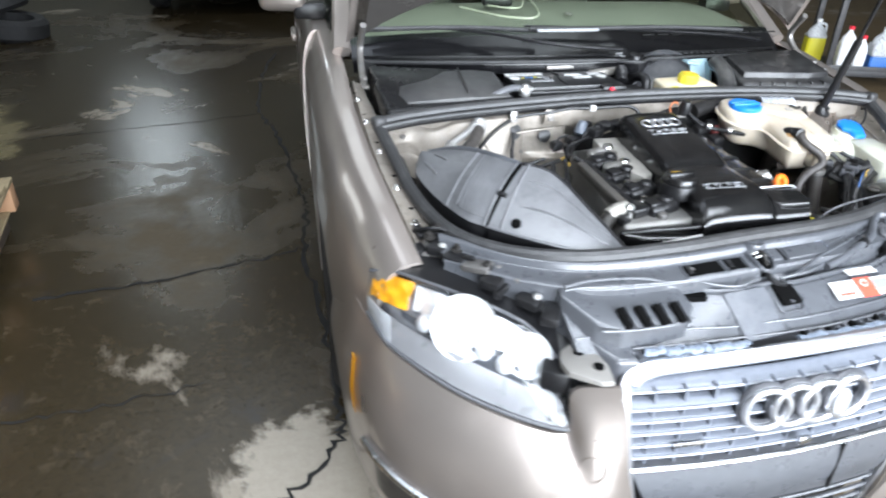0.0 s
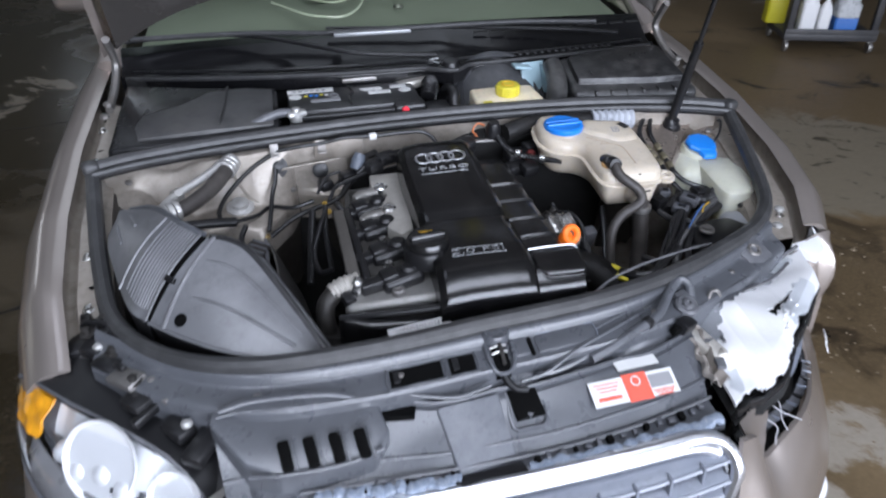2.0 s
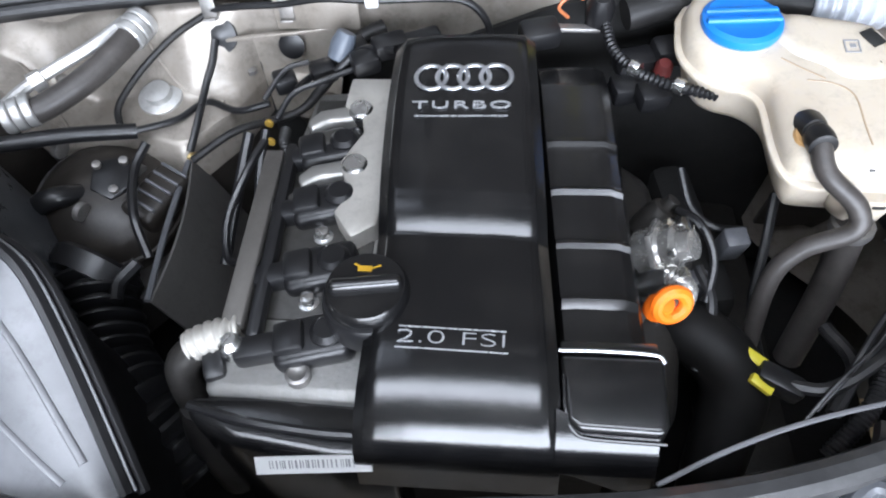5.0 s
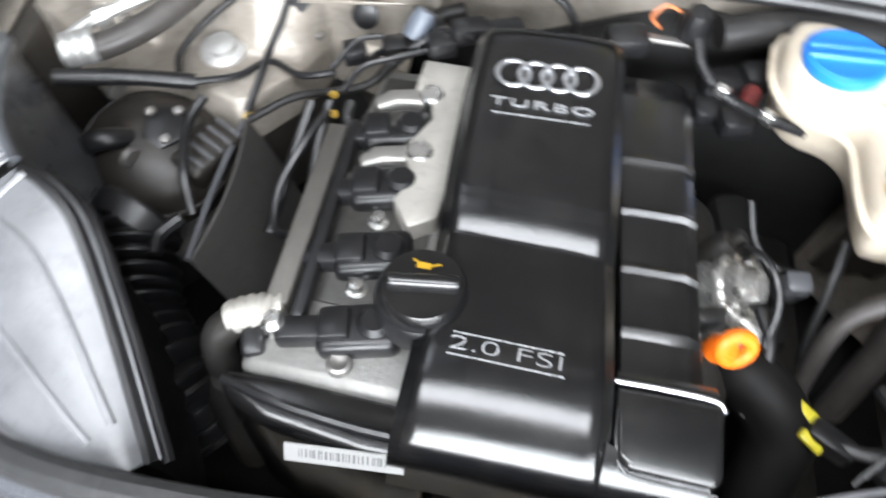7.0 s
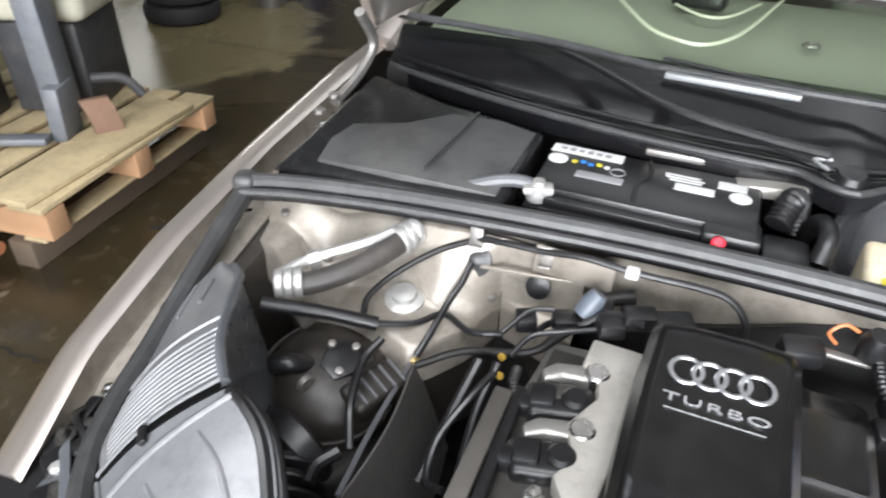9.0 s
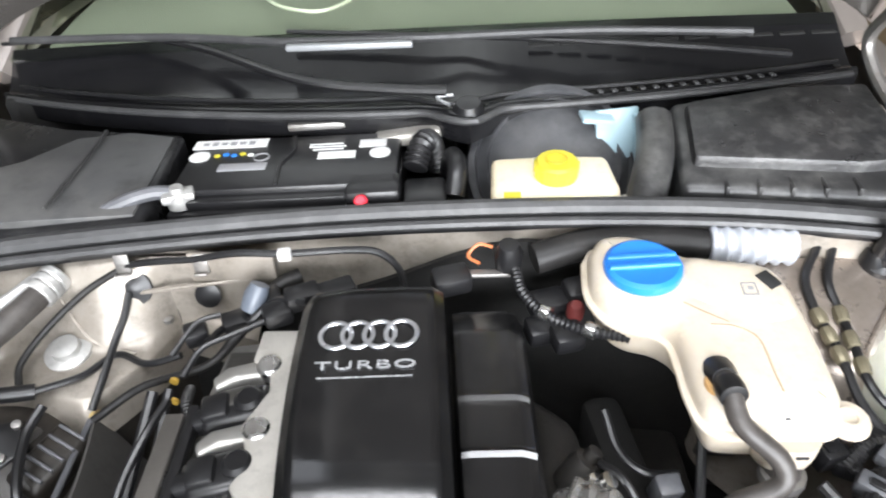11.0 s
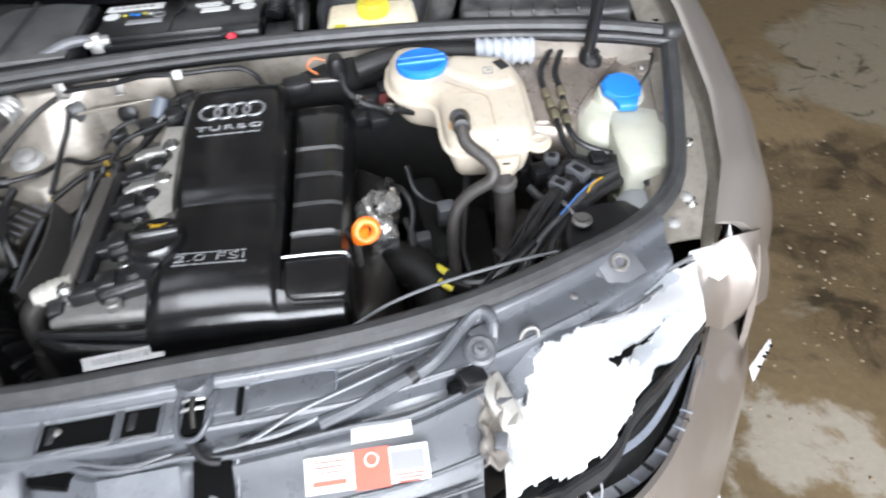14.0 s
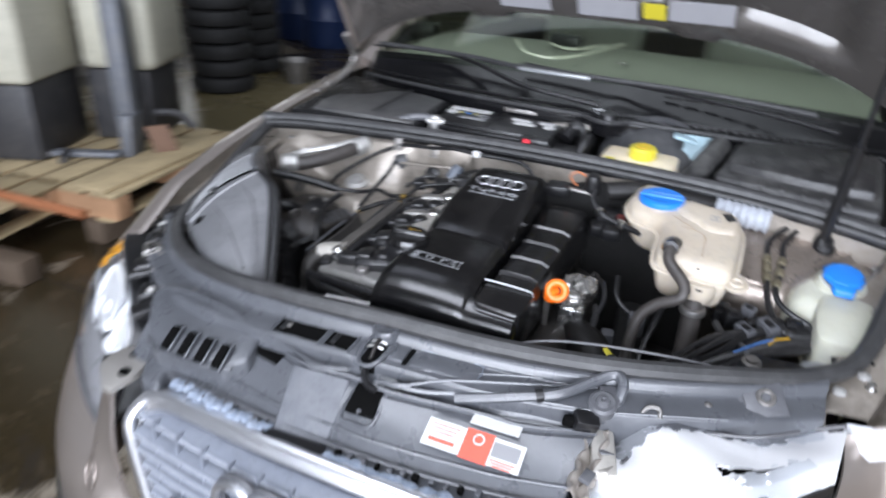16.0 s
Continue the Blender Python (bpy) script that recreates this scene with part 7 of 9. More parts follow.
revolve(b, [(0.030, 0), (0.028, 0.004), (0.002, 0.005)], gp(0.066, 0.630, 0.030), (0.03, -1, 0.06), 20)
for v in b.verts:
    v.co.x = gp(0.066, 0.630)[0] + (v.co.x - gp(0.066, 0.630)[0]) * 0.62
P("broken_emblem_piece", b, mat("grey_primer", (0.42, 0.43, 0.45), 0.5), parent=grille)
P("script_badge", B(gp(-0.215, 0.553, 0.010), (0.066, 0.004, 0.011), (0, -2, -4), 0.002), DULLCHROME, parent=grille)
P("emblem_stub", B(gp(0.02, 0.535, 0.022), (0.024, 0.012, 0.02), (15, 0, 0), 0.003), DULLCHROME, parent=grille)
P("plate_panel", sheet(bmesh.new(), lambda u, v: gp((2 * u - 1) * (0.318 - 0.06 * v), 0.492 - 0.135 * v, 0.006 + 0.012 * math.sin(math.pi * v)), 20, 6, 0.012, (0, 1, 0)), FRONTPLASTIC, "bare dark grey number plate panel", parent=grille)
P("plate_edge", T([gp((2 * i / 20 - 1) * 0.320, 0.494, 0.010) for i in range(21)], 0.005, n=8, steps=1), DULLCHROME, parent=grille)
P("panel_ledge", sheet(bmesh.new(), lambda u, v: gp((2 * u - 1) * 0.316, 0.496 + 0.008 * v, 0.008 - 0.038 * v), 20, 2, 0.006), GREYPLASTIC, parent=grille)
P("panel_joint", B(gp(0.135, 0.43, 0.016), (0.004, 0.008, 0.12), (-3, 4, 0), 0.001), VOID, parent=grille)
for k in range(4):
    z = 0.34 - 0.026 * k
    P("lower_slat", T([gp((2 * i / 16 - 1) * (grille_half(z) - 0.015), z, 0.0) for i in range(17)], 0.005, n=6, steps=1), GREYPLASTIC, parent=grille)

# bumper: left side sound
BT = [(-0.850, 0.60, 0.680), (-0.840, 0.42, 0.665), (-0.818, 0.318, 0.653), (-0.792, 0.229, 0.640), (-0.742, 0.152, 0.629), (-0.672, 0.076, 0.613), (-0.582, 0.016, 0.593), (-0.512, -0.018, 0.581), (-0.482, -0.020, 0.592), (-0.478, -0.006, 0.668), (-0.405, -0.046, 0.696)]
BM = [(-0.888, 0.60, 0.46), (-0.880, 0.42, 0.46), (-0.856, 0.30, 0.455), (-0.824, 0.19, 0.45), (-0.770, 0.095, 0.445), (-0.690, 0.010, 0.44), (-0.595, -0.055, 0.44), (-0.510, -0.086, 0.445), (-0.460, -0.096, 0.46), (-0.420, -0.098, 0.48), (-0.374, -0.075, 0.50)]
BB = [(-0.872, 0.60, 0.20), (-0.862, 0.43, 0.20), (-0.840, 0.31, 0.20), (-0.800, 0.20, 0.20), (-0.745, 0.115, 0.20), (-0.665, 0.035, 0.20), (-0.575, -0.030, 0.20), (-0.490, -0.060, 0.20), (-0.440, -0.070, 0.20), (-0.380, -0.070, 0.20), (-0.280, -0.060, 0.20)]


def bumper_l(u, v):
    a, m, c = curve_at(BT, u), curve_at(BM, u), curve_at(BB, u)
    k = curve_at([a, a.lerp(m, 0.45) + (m - a).cross(Vector((1, 0, 0))) * 0 + Vector((0, -0.012, 0.004)), m, m.lerp(c, 0.55) + Vector((0, -0.010, 0)), c], v)
    return k


bumperL = P("bumper", sheet(bmesh.new(), bumper_l, 48, 26, 0.008, (0.3, 1, 0)), PAINT, "champagne metallic front bumper corner")
# lower intake with fog lamp
def on_bumper(f, u, v, out):
    p = Vector(f(u, v))
    n = (Vector(f(min(1, u + 0.01), v)) - p).cross(Vector(f(u, min(1, v + 0.01))) - p).normalized()
    if n.y > 0:
        n = -n
    return p + n * out, n


P("lower_intake", sheet(bmesh.new(), lambda u, v: on_bumper(bumper_l, 0.28 + 0.50 * u, 0.66 + 0.22 * v, 0.004)[0], 18, 6, 0.003, (0, -0.2, 0)), BLACKPLASTIC, parent=bumperL)
P("intake_trim", T([on_bumper(bumper_l, 0.25 + 0.053 * i, 0.63, 0.006)[0] for i in range(11)], 0.010, n=8, steps=3), DULLCHROME, parent=bumperL)
p, n = on_bumper(bumper_l, 0.50, 0.765, 0.004)
fog = P("fog_lamp", R([(0.052, 0), (0.053, 0.008), (0.045, 0.012), (0.040, 0.002), (0.02, -0.01), (0.002, -0.012)], p, n, 28), CHROME, parent=bumperL)
P("side_marker", sheet(bmesh.new(), lambda u, v: on_bumper(bumper_l, 0.165 + 0.022 * u + 0.03 * v, 0.30 + 0.26 * v, 0.003)[0], 4, 8, 0.003, (-0.3, -0.9, 0)), AMBER, parent=bumperL)
p, n = on_bumper(bumper_l, 0.86, 0.34, 0.001)
P("tow_cover", ring(bmesh.new(), p, n, 0.024, 0.0014, 26, 6), PAINT, parent=bumperL)

# bumper: right side pushed in
RT = [(0.322, -0.018, 0.712), (0.366, 0.000, 0.690), (0.405, 0.014, 0.617), (0.460, 0.040, 0.624), (0.530, 0.086, 0.629), (0.600, 0.160, 0.617), (0.664, 0.250, 0.607), (0.734, 0.362, 0.602), (0.800, 0.47, 0.60)]
RM = [(0.302, -0.072, 0.50), (0.385, -0.090, 0.48), (0.450, -0.065, 0.46), (0.540, 0.000, 0.45), (0.640, 0.090, 0.45), (0.709, 0.175, 0.45), (0.763, 0.256, 0.45), (0.824, 0.370, 0.45), (0.860, 0.49, 0.46)]
RB = [(0.200, -0.060, 0.21), (0.340, -0.060, 0.21), (0.430, -0.040, 0.21), (0.530, 0.020, 0.22), (0.630, 0.100, 0.24), (0.700, 0.190, 0.26), (0.755, 0.275, 0.28), (0.810, 0.380, 0.30), (0.84, 0.48, 0.30)]


def bumper_r(u, v):
    a, m, c = curve_at(RT, u), curve_at(RM, u), curve_at(RB, u)
    p = curve_at([a, a.lerp(m, 0.45) + Vector((0, -0.012, 0.004)), m, m.lerp(c, 0.55) + Vector((0, -0.010, 0)), c], v)
    dent = 0.020 * math.sin(9 * u + 3 * v) * max(0, u - 0.4)
    return p + Vector((-dent, dent * 0.6, 0.4 * dent))


bumperR = P("bumper", sheet(bmesh.new(), bumper_r, 48, 26, 0.008, (-0.3, 1, 0)), PAINT, "champagne metallic bumper corner, pushed in and scuffed")
P("lower_intake", sheet(bmesh.new(), lambda u, v: on_bumper(bumper_r, 0.22 + 0.40 * u, 0.70 + 0.16 * v, 0.004)[0], 16, 5, 0.003, (0, -0.2, 0)), BLACKPLASTIC, parent=bumperR)
P("intake_trim", T([on_bumper(bumper_r, 0.12 + 0.058 * i, 0.74 + 0.016 * i, 0.008)[0] for i in range(11)], 0.014, n=8, steps=3, flat=1.5), PALEPLASTIC, parent=bumperR)
P("torn_lip", T([(0.640, 0.095, 0.275), (0.690, 0.140, 0.265), (0.718, 0.160, 0.28), (0.735, 0.185, 0.30)], lambda t: 0.012 + 0.014 * math.sin(3 * t), n=10, flat=0.7), PALEPLASTIC, "torn pale bumper lip")
FLAP = (Vector((0.800, 0.330, 0.520)), Vector((0.893, 0.437, 0.462)))
dangling = P("dangling_trim", sheet(bmesh.new(), lambda u, v: FLAP[0].lerp(FLAP[1], u) + Vector((-0.008, 0.005, 0.022)) * (v - 0.5) * (1.4 - 0.8 * u) + Vector((0, 0, 0.006 * math.sin(3 * u) + 0.003 * math.sin(19 * u))), 16, 4, 0.004), PALEPLASTIC, "torn pale bumper trim strip hanging loose")
for u, w in ((0.20, 0.006), (0.42, 0.009), (0.60, 0.006), (0.80, 0.008)):
    q = FLAP[0].lerp(FLAP[1], u) + Vector((0.003, -0.003, 0.004 + 0.006 * math.sin(3 * u) + 0.003 * math.sin(19 * u)))
    P("clip_hole", B(q, (w, 0.006, 0.003), (0, 20, 48 + 200 * w), 0.001), HOLE, parent=dangling)
# near-black sheet painted as the shade behind the missing lamp corner
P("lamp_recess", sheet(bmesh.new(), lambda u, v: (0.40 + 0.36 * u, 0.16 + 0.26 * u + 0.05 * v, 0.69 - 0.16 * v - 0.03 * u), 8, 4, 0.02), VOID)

# wing-end brackets beside the grille
for s in (-1,):
    pl = [(GC + s * px, py) for px, py in ((0.448, 0.060), (0.412, 0.084), (0.388, 0.078), (0.372, 0.010), (0.378, -0.036), (0.402, -0.034), (0.451, 0.003), (0.456, 0.030))]
    br = P("wing_bracket", prism(bmesh.new(), pl if s < 0 else pl[::-1], 0.694, lambda xx, yy: 0.706 + 0.06 * yy, 0.004), mat("dusty_silver_plate", (0.30, 0.285, 0.265), 0.4, 0.3, 0.15, 14, 0.05, 200), "dusty silver bumper mounting plate")
    for px, py in ((0.415, 0.050), (0.393, 0.006)):
        P("hole", R([(0.010, -0.002), (0.010, 0.0015), (0.001, 0.0016)], (GC + s * px, py, 0.707 + 0.06 * py), n=14), HOLE, parent=br)

# headlamp, sound side
LT = [(-0.803, 0.355, 0.744), (-0.757, 0.304, 0.766), (-0.690, 0.240, 0.768), (-0.600, 0.172, 0.756), (-0.520, 0.108, 0.728), (-0.476, 0.045, 0.665), (-0.470, -0.006, 0.600)]
LB = [(-0.816, 0.322, 0.662), (-0.790, 0.233, 0.648), (-0.740, 0.157, 0.637), (-0.670, 0.081, 0.621), (-0.580, 0.021, 0.601), (-0.510, -0.012, 0.589), (-0.472, -0.022, 0.586)]


def lamp_face(u, v, inset=0.0):
    a, c = curve_at(LT, u), curve_at(LB, u)
    out = Vector((-0.45, -0.75, 0.40)) * (0.030 * math.sin(math.pi * v) * math.sin(math.pi * min(1, 0.15 + u * 0.85)) - inset)
    return a.lerp(c, v) + out


lamp = P("headlamp", sheet(bmesh.new(), lambda u, v: lamp_face(0.02 + 0.96 * u, 0.04 + 0.92 * v, 0.052), 26, 14, 0.01, (0.4, 0.8, -0.3)), LAMPGREY, "clear headlamp with bright reflector bowls and amber indicator")
P("lens", sheet(bmesh.new(), lamp_face, 32, 16, 0.003, (0.4, 0.8, -0.3)), LENS, parent=lamp).visible_shadow = False
P("lamp_housing", sheet(bmesh.new(), lambda u, v: curve_at(LT, u).lerp(curve_at(LT, u) + Vector((0.07, 0.08, 0.016 - 0.02 * u)), v) + Vector((0, 0, 0.004)), 24, 6, 0.02), BLACKPLASTIC, parent=lamp)
P("lamp_rim", T([curve_at(LT, i / 16) for i in range(17)], 0.004, n=8, steps=1), GREYPLASTIC, parent=lamp)
P("lamp_rim", T([curve_at(LB, i / 16) for i in range(17)], 0.004, n=8, steps=1), GREYPLASTIC, parent=lamp)


def bowl(at, axis, r, depth, parent):
    prof = [(r * k, -depth * (1 - k * k)) for k in (1.0, 0.9, 0.78, 0.62, 0.45, 0.28, 0.12)]
    bw = bmesh.new()
    revolve(bw, [(r + 0.004, -0.004), (r + 0.004, 0.002)] + prof, at, axis, 36)
    ob = P("reflector", bw, REFLECTOR, parent=parent)
    P("bulb_shield", R([(r * 0.22, 0), (r * 0.24, 0.012), (r * 0.15, 0.022), (0.002, 0.024)], Vector(at) - Vector(axis).normalized() * depth * 0.75, axis, 20), REFLECTOR, parent=parent)
    return ob


LAX = Vector((-0.42, -0.75, 0.50))
bowl(lamp_face(0.46, 0.34, 0.022), LAX, 0.062, 0.045, lamp)
bowl(lamp_face(0.67, 0.30, 0.020), LAX, 0.041, 0.035, lamp)
P("upper_mirror", sheet(bmesh.new(), lambda u, v: lamp_face(0.27 + 0.50 * u, 0.06 + 0.36 * v, 0.022 + 0.018 * v + 0.005 * math.sin(30 * u)), 30, 6, 0.003, (0.4, 0.8, -0.3)), REFLECTOR, parent=lamp)
for k in range(7):
    u = 0.33 + 0.068 * k
    P("reflector_lobe", R([(0.020, -0.014), (0.019, -0.004), (0.014, 0.004), (0.006, 0.008), (0.001, 0.009)], lamp_face(u, 0.50 + 0.05 * math.sin(2.1 * k), 0.034), LAX, 14), REFLECTOR, parent=lamp)
P("dark_wedge", sheet(bmesh.new(), lambda u, v: lamp_face(0.22 + 0.56 * u, 0.50 + (0.08 + 0.16 * u) * v, 0.036 + 0.004 * v), 20, 4, 0.003, (0.4, 0.8, -0.3)), FRONTPLASTIC, parent=lamp)
P("lower_bezel", sheet(bmesh.new(), lambda u, v: lamp_face(0.14 + 0.80 * u, 0.66 + 0.31 * v, 0.034 - 0.030 * v), 22, 5, 0.003, (0.4, 0.8, -0.3)), mat("smoked_bezel", (0.27, 0.265, 0.27), 0.3, 0.2, 0.1, 10, 0.05, 200), parent=lamp)
P("indicator", sheet(bmesh.new(), lambda u, v: lamp_face(0.030 + 0.235 * u, 0.07 + (0.42 - 0.08 * u) * v, 0.004 + 0.004 * math.sin(14 * u) * math.sin(9 * v)), 16, 10, 0.008, (0.4, 0.8, -0.3)), AMBER, "amber indicator lens", parent=lamp)
P("outer_shell", sheet(bmesh.new(), lambda u, v: lamp_face(0.005 + 0.19 * u, 0.60 + 0.37 * v, 0.004), 8, 6, 0.004, (0.4, 0.8, -0.3)), PALEPLASTIC, parent=lamp)
P("lower_divider", sheet(bmesh.new(), lambda u, v: lamp_face(0.80 + 0.012 * u, 0.36 + 0.56 * v, 0.008), 2, 6, 0.012, (0.4, 0.8, -0.3)), BLACKPLASTIC, parent=lamp)
P("parking_lens", B(lamp_face(0.86, 0.55, 0.022), (0.026, 0.016, 0.04), (0, 0, 35), 0.008), BLACKPRINT, parent=lamp)

# clutter behind the sound lamp: hinge shelf, brackets, bolts
P("lamp_shelf", sheet(bmesh.new(), lambda u, v: (-0.70 + 0.24 * u + 0.02 * v, 0.36 - 0.19 * u + 0.02 * v - 0.04 * (1 - v), 0.772 - 0.02 * u + 0.03 * v), 12, 5, 0.03), STEEL)
for x, y, z, sx, sy, rz in ((-0.635, 0.285, 0.795, 0.05, 0.035, -40), (-0.575, 0.205, 0.785, 0.045, 0.05, -45), (-0.66, 0.335, 0.80, 0.04, 0.05, -30), (-0.52, 0.150, 0.765, 0.05, 0.03, -50), (-0.485, 0.115, 0.755, 0.035, 0.06, -30)):
    P("mount_block", B((x, y, z), (sx, sy, 0.022), (5, 0, rz), 0.006), BLACKPLASTIC)
for x, y, z in ((-0.655, 0.320, 0.806), (-0.612, 0.255, 0.79), (-0.505, 0.145, 0.775)):
    P("bolt", R([(0.009, 0), (0.009, 0.005), (0.005, 0.008), (0.001, 0.008)], (x, y, z), n=8), SOFTALU)
for x, y, z in ((0.640, 0.400, 0.815), (0.672, 0.445, 0.825)):
    P("bolt", R([(0.010, 0), (0.010, 0.005), (0.005, 0.008), (0.001, 0.008)], (x, y, z), n=8), SOFTALU)
for x, y, z, sx, sy, rz, m_ in ((-0.668, 0.372, 0.812, 0.030, 0.022, 20, BLACKPLASTIC), (-0.690, 0.395, 0.806, 0.018, 0.040, 10, BLACKPLASTIC), (-0.645, 0.345, 0.818, 0.022, 0.018, -20, BLACKPLASTIC), (-0.600, 0.240, 0.800, 0.060, 0.034, -42, STEEL), (-0.612, 0.262, 0.806, 0.026, 0.010, -42, BLACKPLASTIC), (-0.565, 0.178, 0.778, 0.014, 0.05, -45, BLACKPLASTIC), (-0.548, 0.195, 0.790, 0.05, 0.012, -40, STEEL), (-0.700, 0.355, 0.785, 0.03, 0.03, 15, BLACKPLASTIC)):
    P("mount_clip", B((x, y, z), (sx, sy, 0.014), (6, -8, rz), 0.003), m_)
for x, y, z in ((-0.676, 0.352, 0.815), (-0.652, 0.372, 0.822), (-0.628, 0.300, 0.808), (-0.585, 0.225, 0.806)):
    P("stud", R([(0.013, 0), (0.013, 0.002), (0.007, 0.003), (0.006, 0.012), (0.002, 0.013)], (x, y, z), (-0.1, -0.2, 1), 12), DARKMETAL)
P("clip_lead", T([(-0.70, 0.41, 0.80), (-0.685, 0.375, 0.822), (-0.650, 0.358, 0.828), (-0.625, 0.335, 0.815), (-0.60, 0.30, 0.79)], 0.0045, n=7), BLACKPLASTIC)
P("duct_neck", B((-0.475, 0.085, 0.665), (0.055, 0.14, 0.05), (0, 0, -25), 0.01), BLACKPLASTIC)

# broken headlamp shell
rng = random.Random(12)


def shell_z(x, y):
    across = (y - 0.17) - 0.85 * (x - 0.48)
    along = (x - 0.5) * 0.76 + (y - 0.18) * 0.65
    return 0.752 + 0.004 * math.sin(31 * x + 17 * y) * math.sin(47 * y - 13 * x) + 0.16 * along - (1.3 if across > 0 else 2.4) * across ** 2 - 0.35 * max(0, -across - 0.03) + 0.003 * math.sin(40 * x)


def shell_patch(u, v, lift=0.0):
    """The lamp's bowed front skin between its upper and lower edges."""
    a = curve_at([(0.354, 0.196, 0), (0.394, 0.238, 0), (0.442, 0.273, 0), (0.500, 0.300, 0), (0.562, 0.326, 0), (0.656, 0.345, 0)], u)
    c = curve_at([(0.344, 0.034, 0), (0.416, 0.063, 0), (0.484, 0.098, 0), (0.528, 0.150, 0), (0.574, 0.188, 0), (0.645, 0.252, 0)], u)
    p = a.lerp(c, v)
    e = 0.005 * math.sin(57 * u + 3) * math.sin(23 * u) * max(0, v - 0.8) * 5
    rise = 0.062 * max(0, 1 - v) ** 1.2 * max(0, min(1, 2.6 * (0.74 - u))) * min(1, 0.35 + 3 * u)
    return (p.x + e, p.y + e, shell_z(p.x, p.y) + rise + lift)


def broken_sheet(f, nu, nv, thick, keep):
    """A torn skin: the cells of f(u, v) that keep(u, v) leaves, with thickness."""
    bm = bmesh.new()
    top, low = {}, {}

    def vert(store, i, j, dz):
        if (i, j) not in store:
            p = f(i / nu, j / nv)
            store[(i, j)] = bm.verts.new((p[0], p[1], p[2] + dz))
        return store[(i, j)]

    kept = {(i, j) for i in range(nu) for j in range(nv) if keep((i + 0.5) / nu, (j + 0.5) / nv)}
    for i, j in kept:
        q = ((i, j), (i + 1, j), (i + 1, j + 1), (i, j + 1))
        bm.faces.new([vert(top, a, b2, 0) for a, b2 in q])
        bm.faces.new([vert(low, a, b2, -thick) for a, b2 in q[::-1]])
        for k, (di, dj) in enumerate(((0, -1), (1, 0), (0, 1), (-1, 0))):
            if (i + di, j + dj) not in kept:
                a, b2 = q[k], q[(k + 1) % 4]
                bm.faces.new((vert(top, *b2, 0), vert(top, *a, 0), vert(low, *a, -thick), vert(low, *b2, -thick)))
    return bm


def inside(x, y, poly):
    hit = False
    for (x0, y0), (x1, y1) in zip(poly, poly[1:] + poly[:1]):
        if (y0 > y) != (y1 > y) and x < x0 + (x1 - x0) * (y - y0) / (y1 - y0):
            hit = not hit
    return hit


TEAR = [(0.495, 0.206), (0.515, 0.213), (0.533, 0.227), (0.577, 0.249), (0.609, 0.276), (0.557, 0.229), (0.540, 0.222), (0.532, 0.208), (0.520, 0.204), (0.509, 0.191)]


def lamp_left(u, v):
    x, y, _ = shell_patch(u, v)
    ragged = 0.97 - 0.03 * abs(math.sin(21 * u + 1)) - 0.06 * max(0, math.sin(9.7 * u + 0.5)) ** 3
    return v < ragged and not inside(x, y, TEAR) and not (v < 0.05 and math.sin(40 * u) > 0.3)


brlamp = P("broken_headlamp", broken_sheet(shell_patch, 130, 48, 0.006, lamp_left), REFLECTOR, "smashed headlamp with jagged white and silver shell")
# near-black sheet gives the shade under the torn skin
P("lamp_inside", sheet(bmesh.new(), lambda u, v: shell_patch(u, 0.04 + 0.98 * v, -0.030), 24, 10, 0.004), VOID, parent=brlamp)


def shell_piece(name, poly, lift, material):
    """A skin lying on the shell inside an outline, clear of the tear."""
    def keep(u, v):
        x, y, _ = shell_patch(u, v)
        e = 0.004 * math.sin(190 * x) * math.sin(160 * y)
        return inside(x + e, y - e, poly) and not inside(x, y, TEAR)
    return P(name, broken_sheet(lambda u, v: shell_patch(u, v, lift), 150, 60, 0.002, keep), material, parent=brlamp)


shell_piece("upper_lens", [(0.350, 0.186), (0.394, 0.236), (0.442, 0.271), (0.500, 0.298), (0.565, 0.322), (0.590, 0.300), (0.540, 0.276), (0.470, 0.262), (0.420, 0.228), (0.378, 0.160)], 0.0030, mat("silvered_lens", (0.27, 0.28, 0.30), 0.25, 0.2, 0.25, 22, 0.3, 90))
shell_piece("lens_strip", [(0.404, 0.216), (0.432, 0.246), (0.476, 0.268), (0.530, 0.280), (0.528, 0.268), (0.475, 0.254), (0.426, 0.224)], 0.0050, mat("grey_lens", (0.085, 0.088, 0.097), 0.2, 0.1, 0.25, 30, 0.2, 120))
shell_piece("clouded_lens", [(0.522, 0.200), (0.545, 0.222), (0.607, 0.272), (0.632, 0.250), (0.600, 0.212), (0.566, 0.184), (0.540, 0.172)], 0.0032, LENS)
shell_piece("scuffed_patch", [(0.576, 0.326), (0.622, 0.342), (0.630, 0.322), (0.590, 0.306)], 0.0030, LENS)
shell_piece("scuffed_patch", [(0.352, 0.098), (0.376, 0.108), (0.380, 0.082), (0.364, 0.062), (0.352, 0.070)], 0.0030, LENS)

P("crease", T([(x, y, shell_z(x, y) + 0.030) for x, y in ((0.380, 0.150), (0.392, 0.182), (0.424, 0.220), (0.472, 0.254), (0.535, 0.262), (0.592, 0.292))], 0.0030, n=6, steps=6), mat("grey_lamp_lip", (0.07, 0.07, 0.075), 0.35), parent=brlamp)
for k in range(14):
    u, v = rng.uniform(0.55, 0.80), rng.uniform(0.66, 0.92)
    x, y, z = shell_patch(u, v, 0.010)
    P("bead", B((x, y, z - 0.006), (rng.uniform(0.003, 0.008), rng.uniform(0.003, 0.006), 0.004), (20, 10, rng.uniform(0, 90)), 0.0012, 2), REFLECTOR, parent=brlamp)
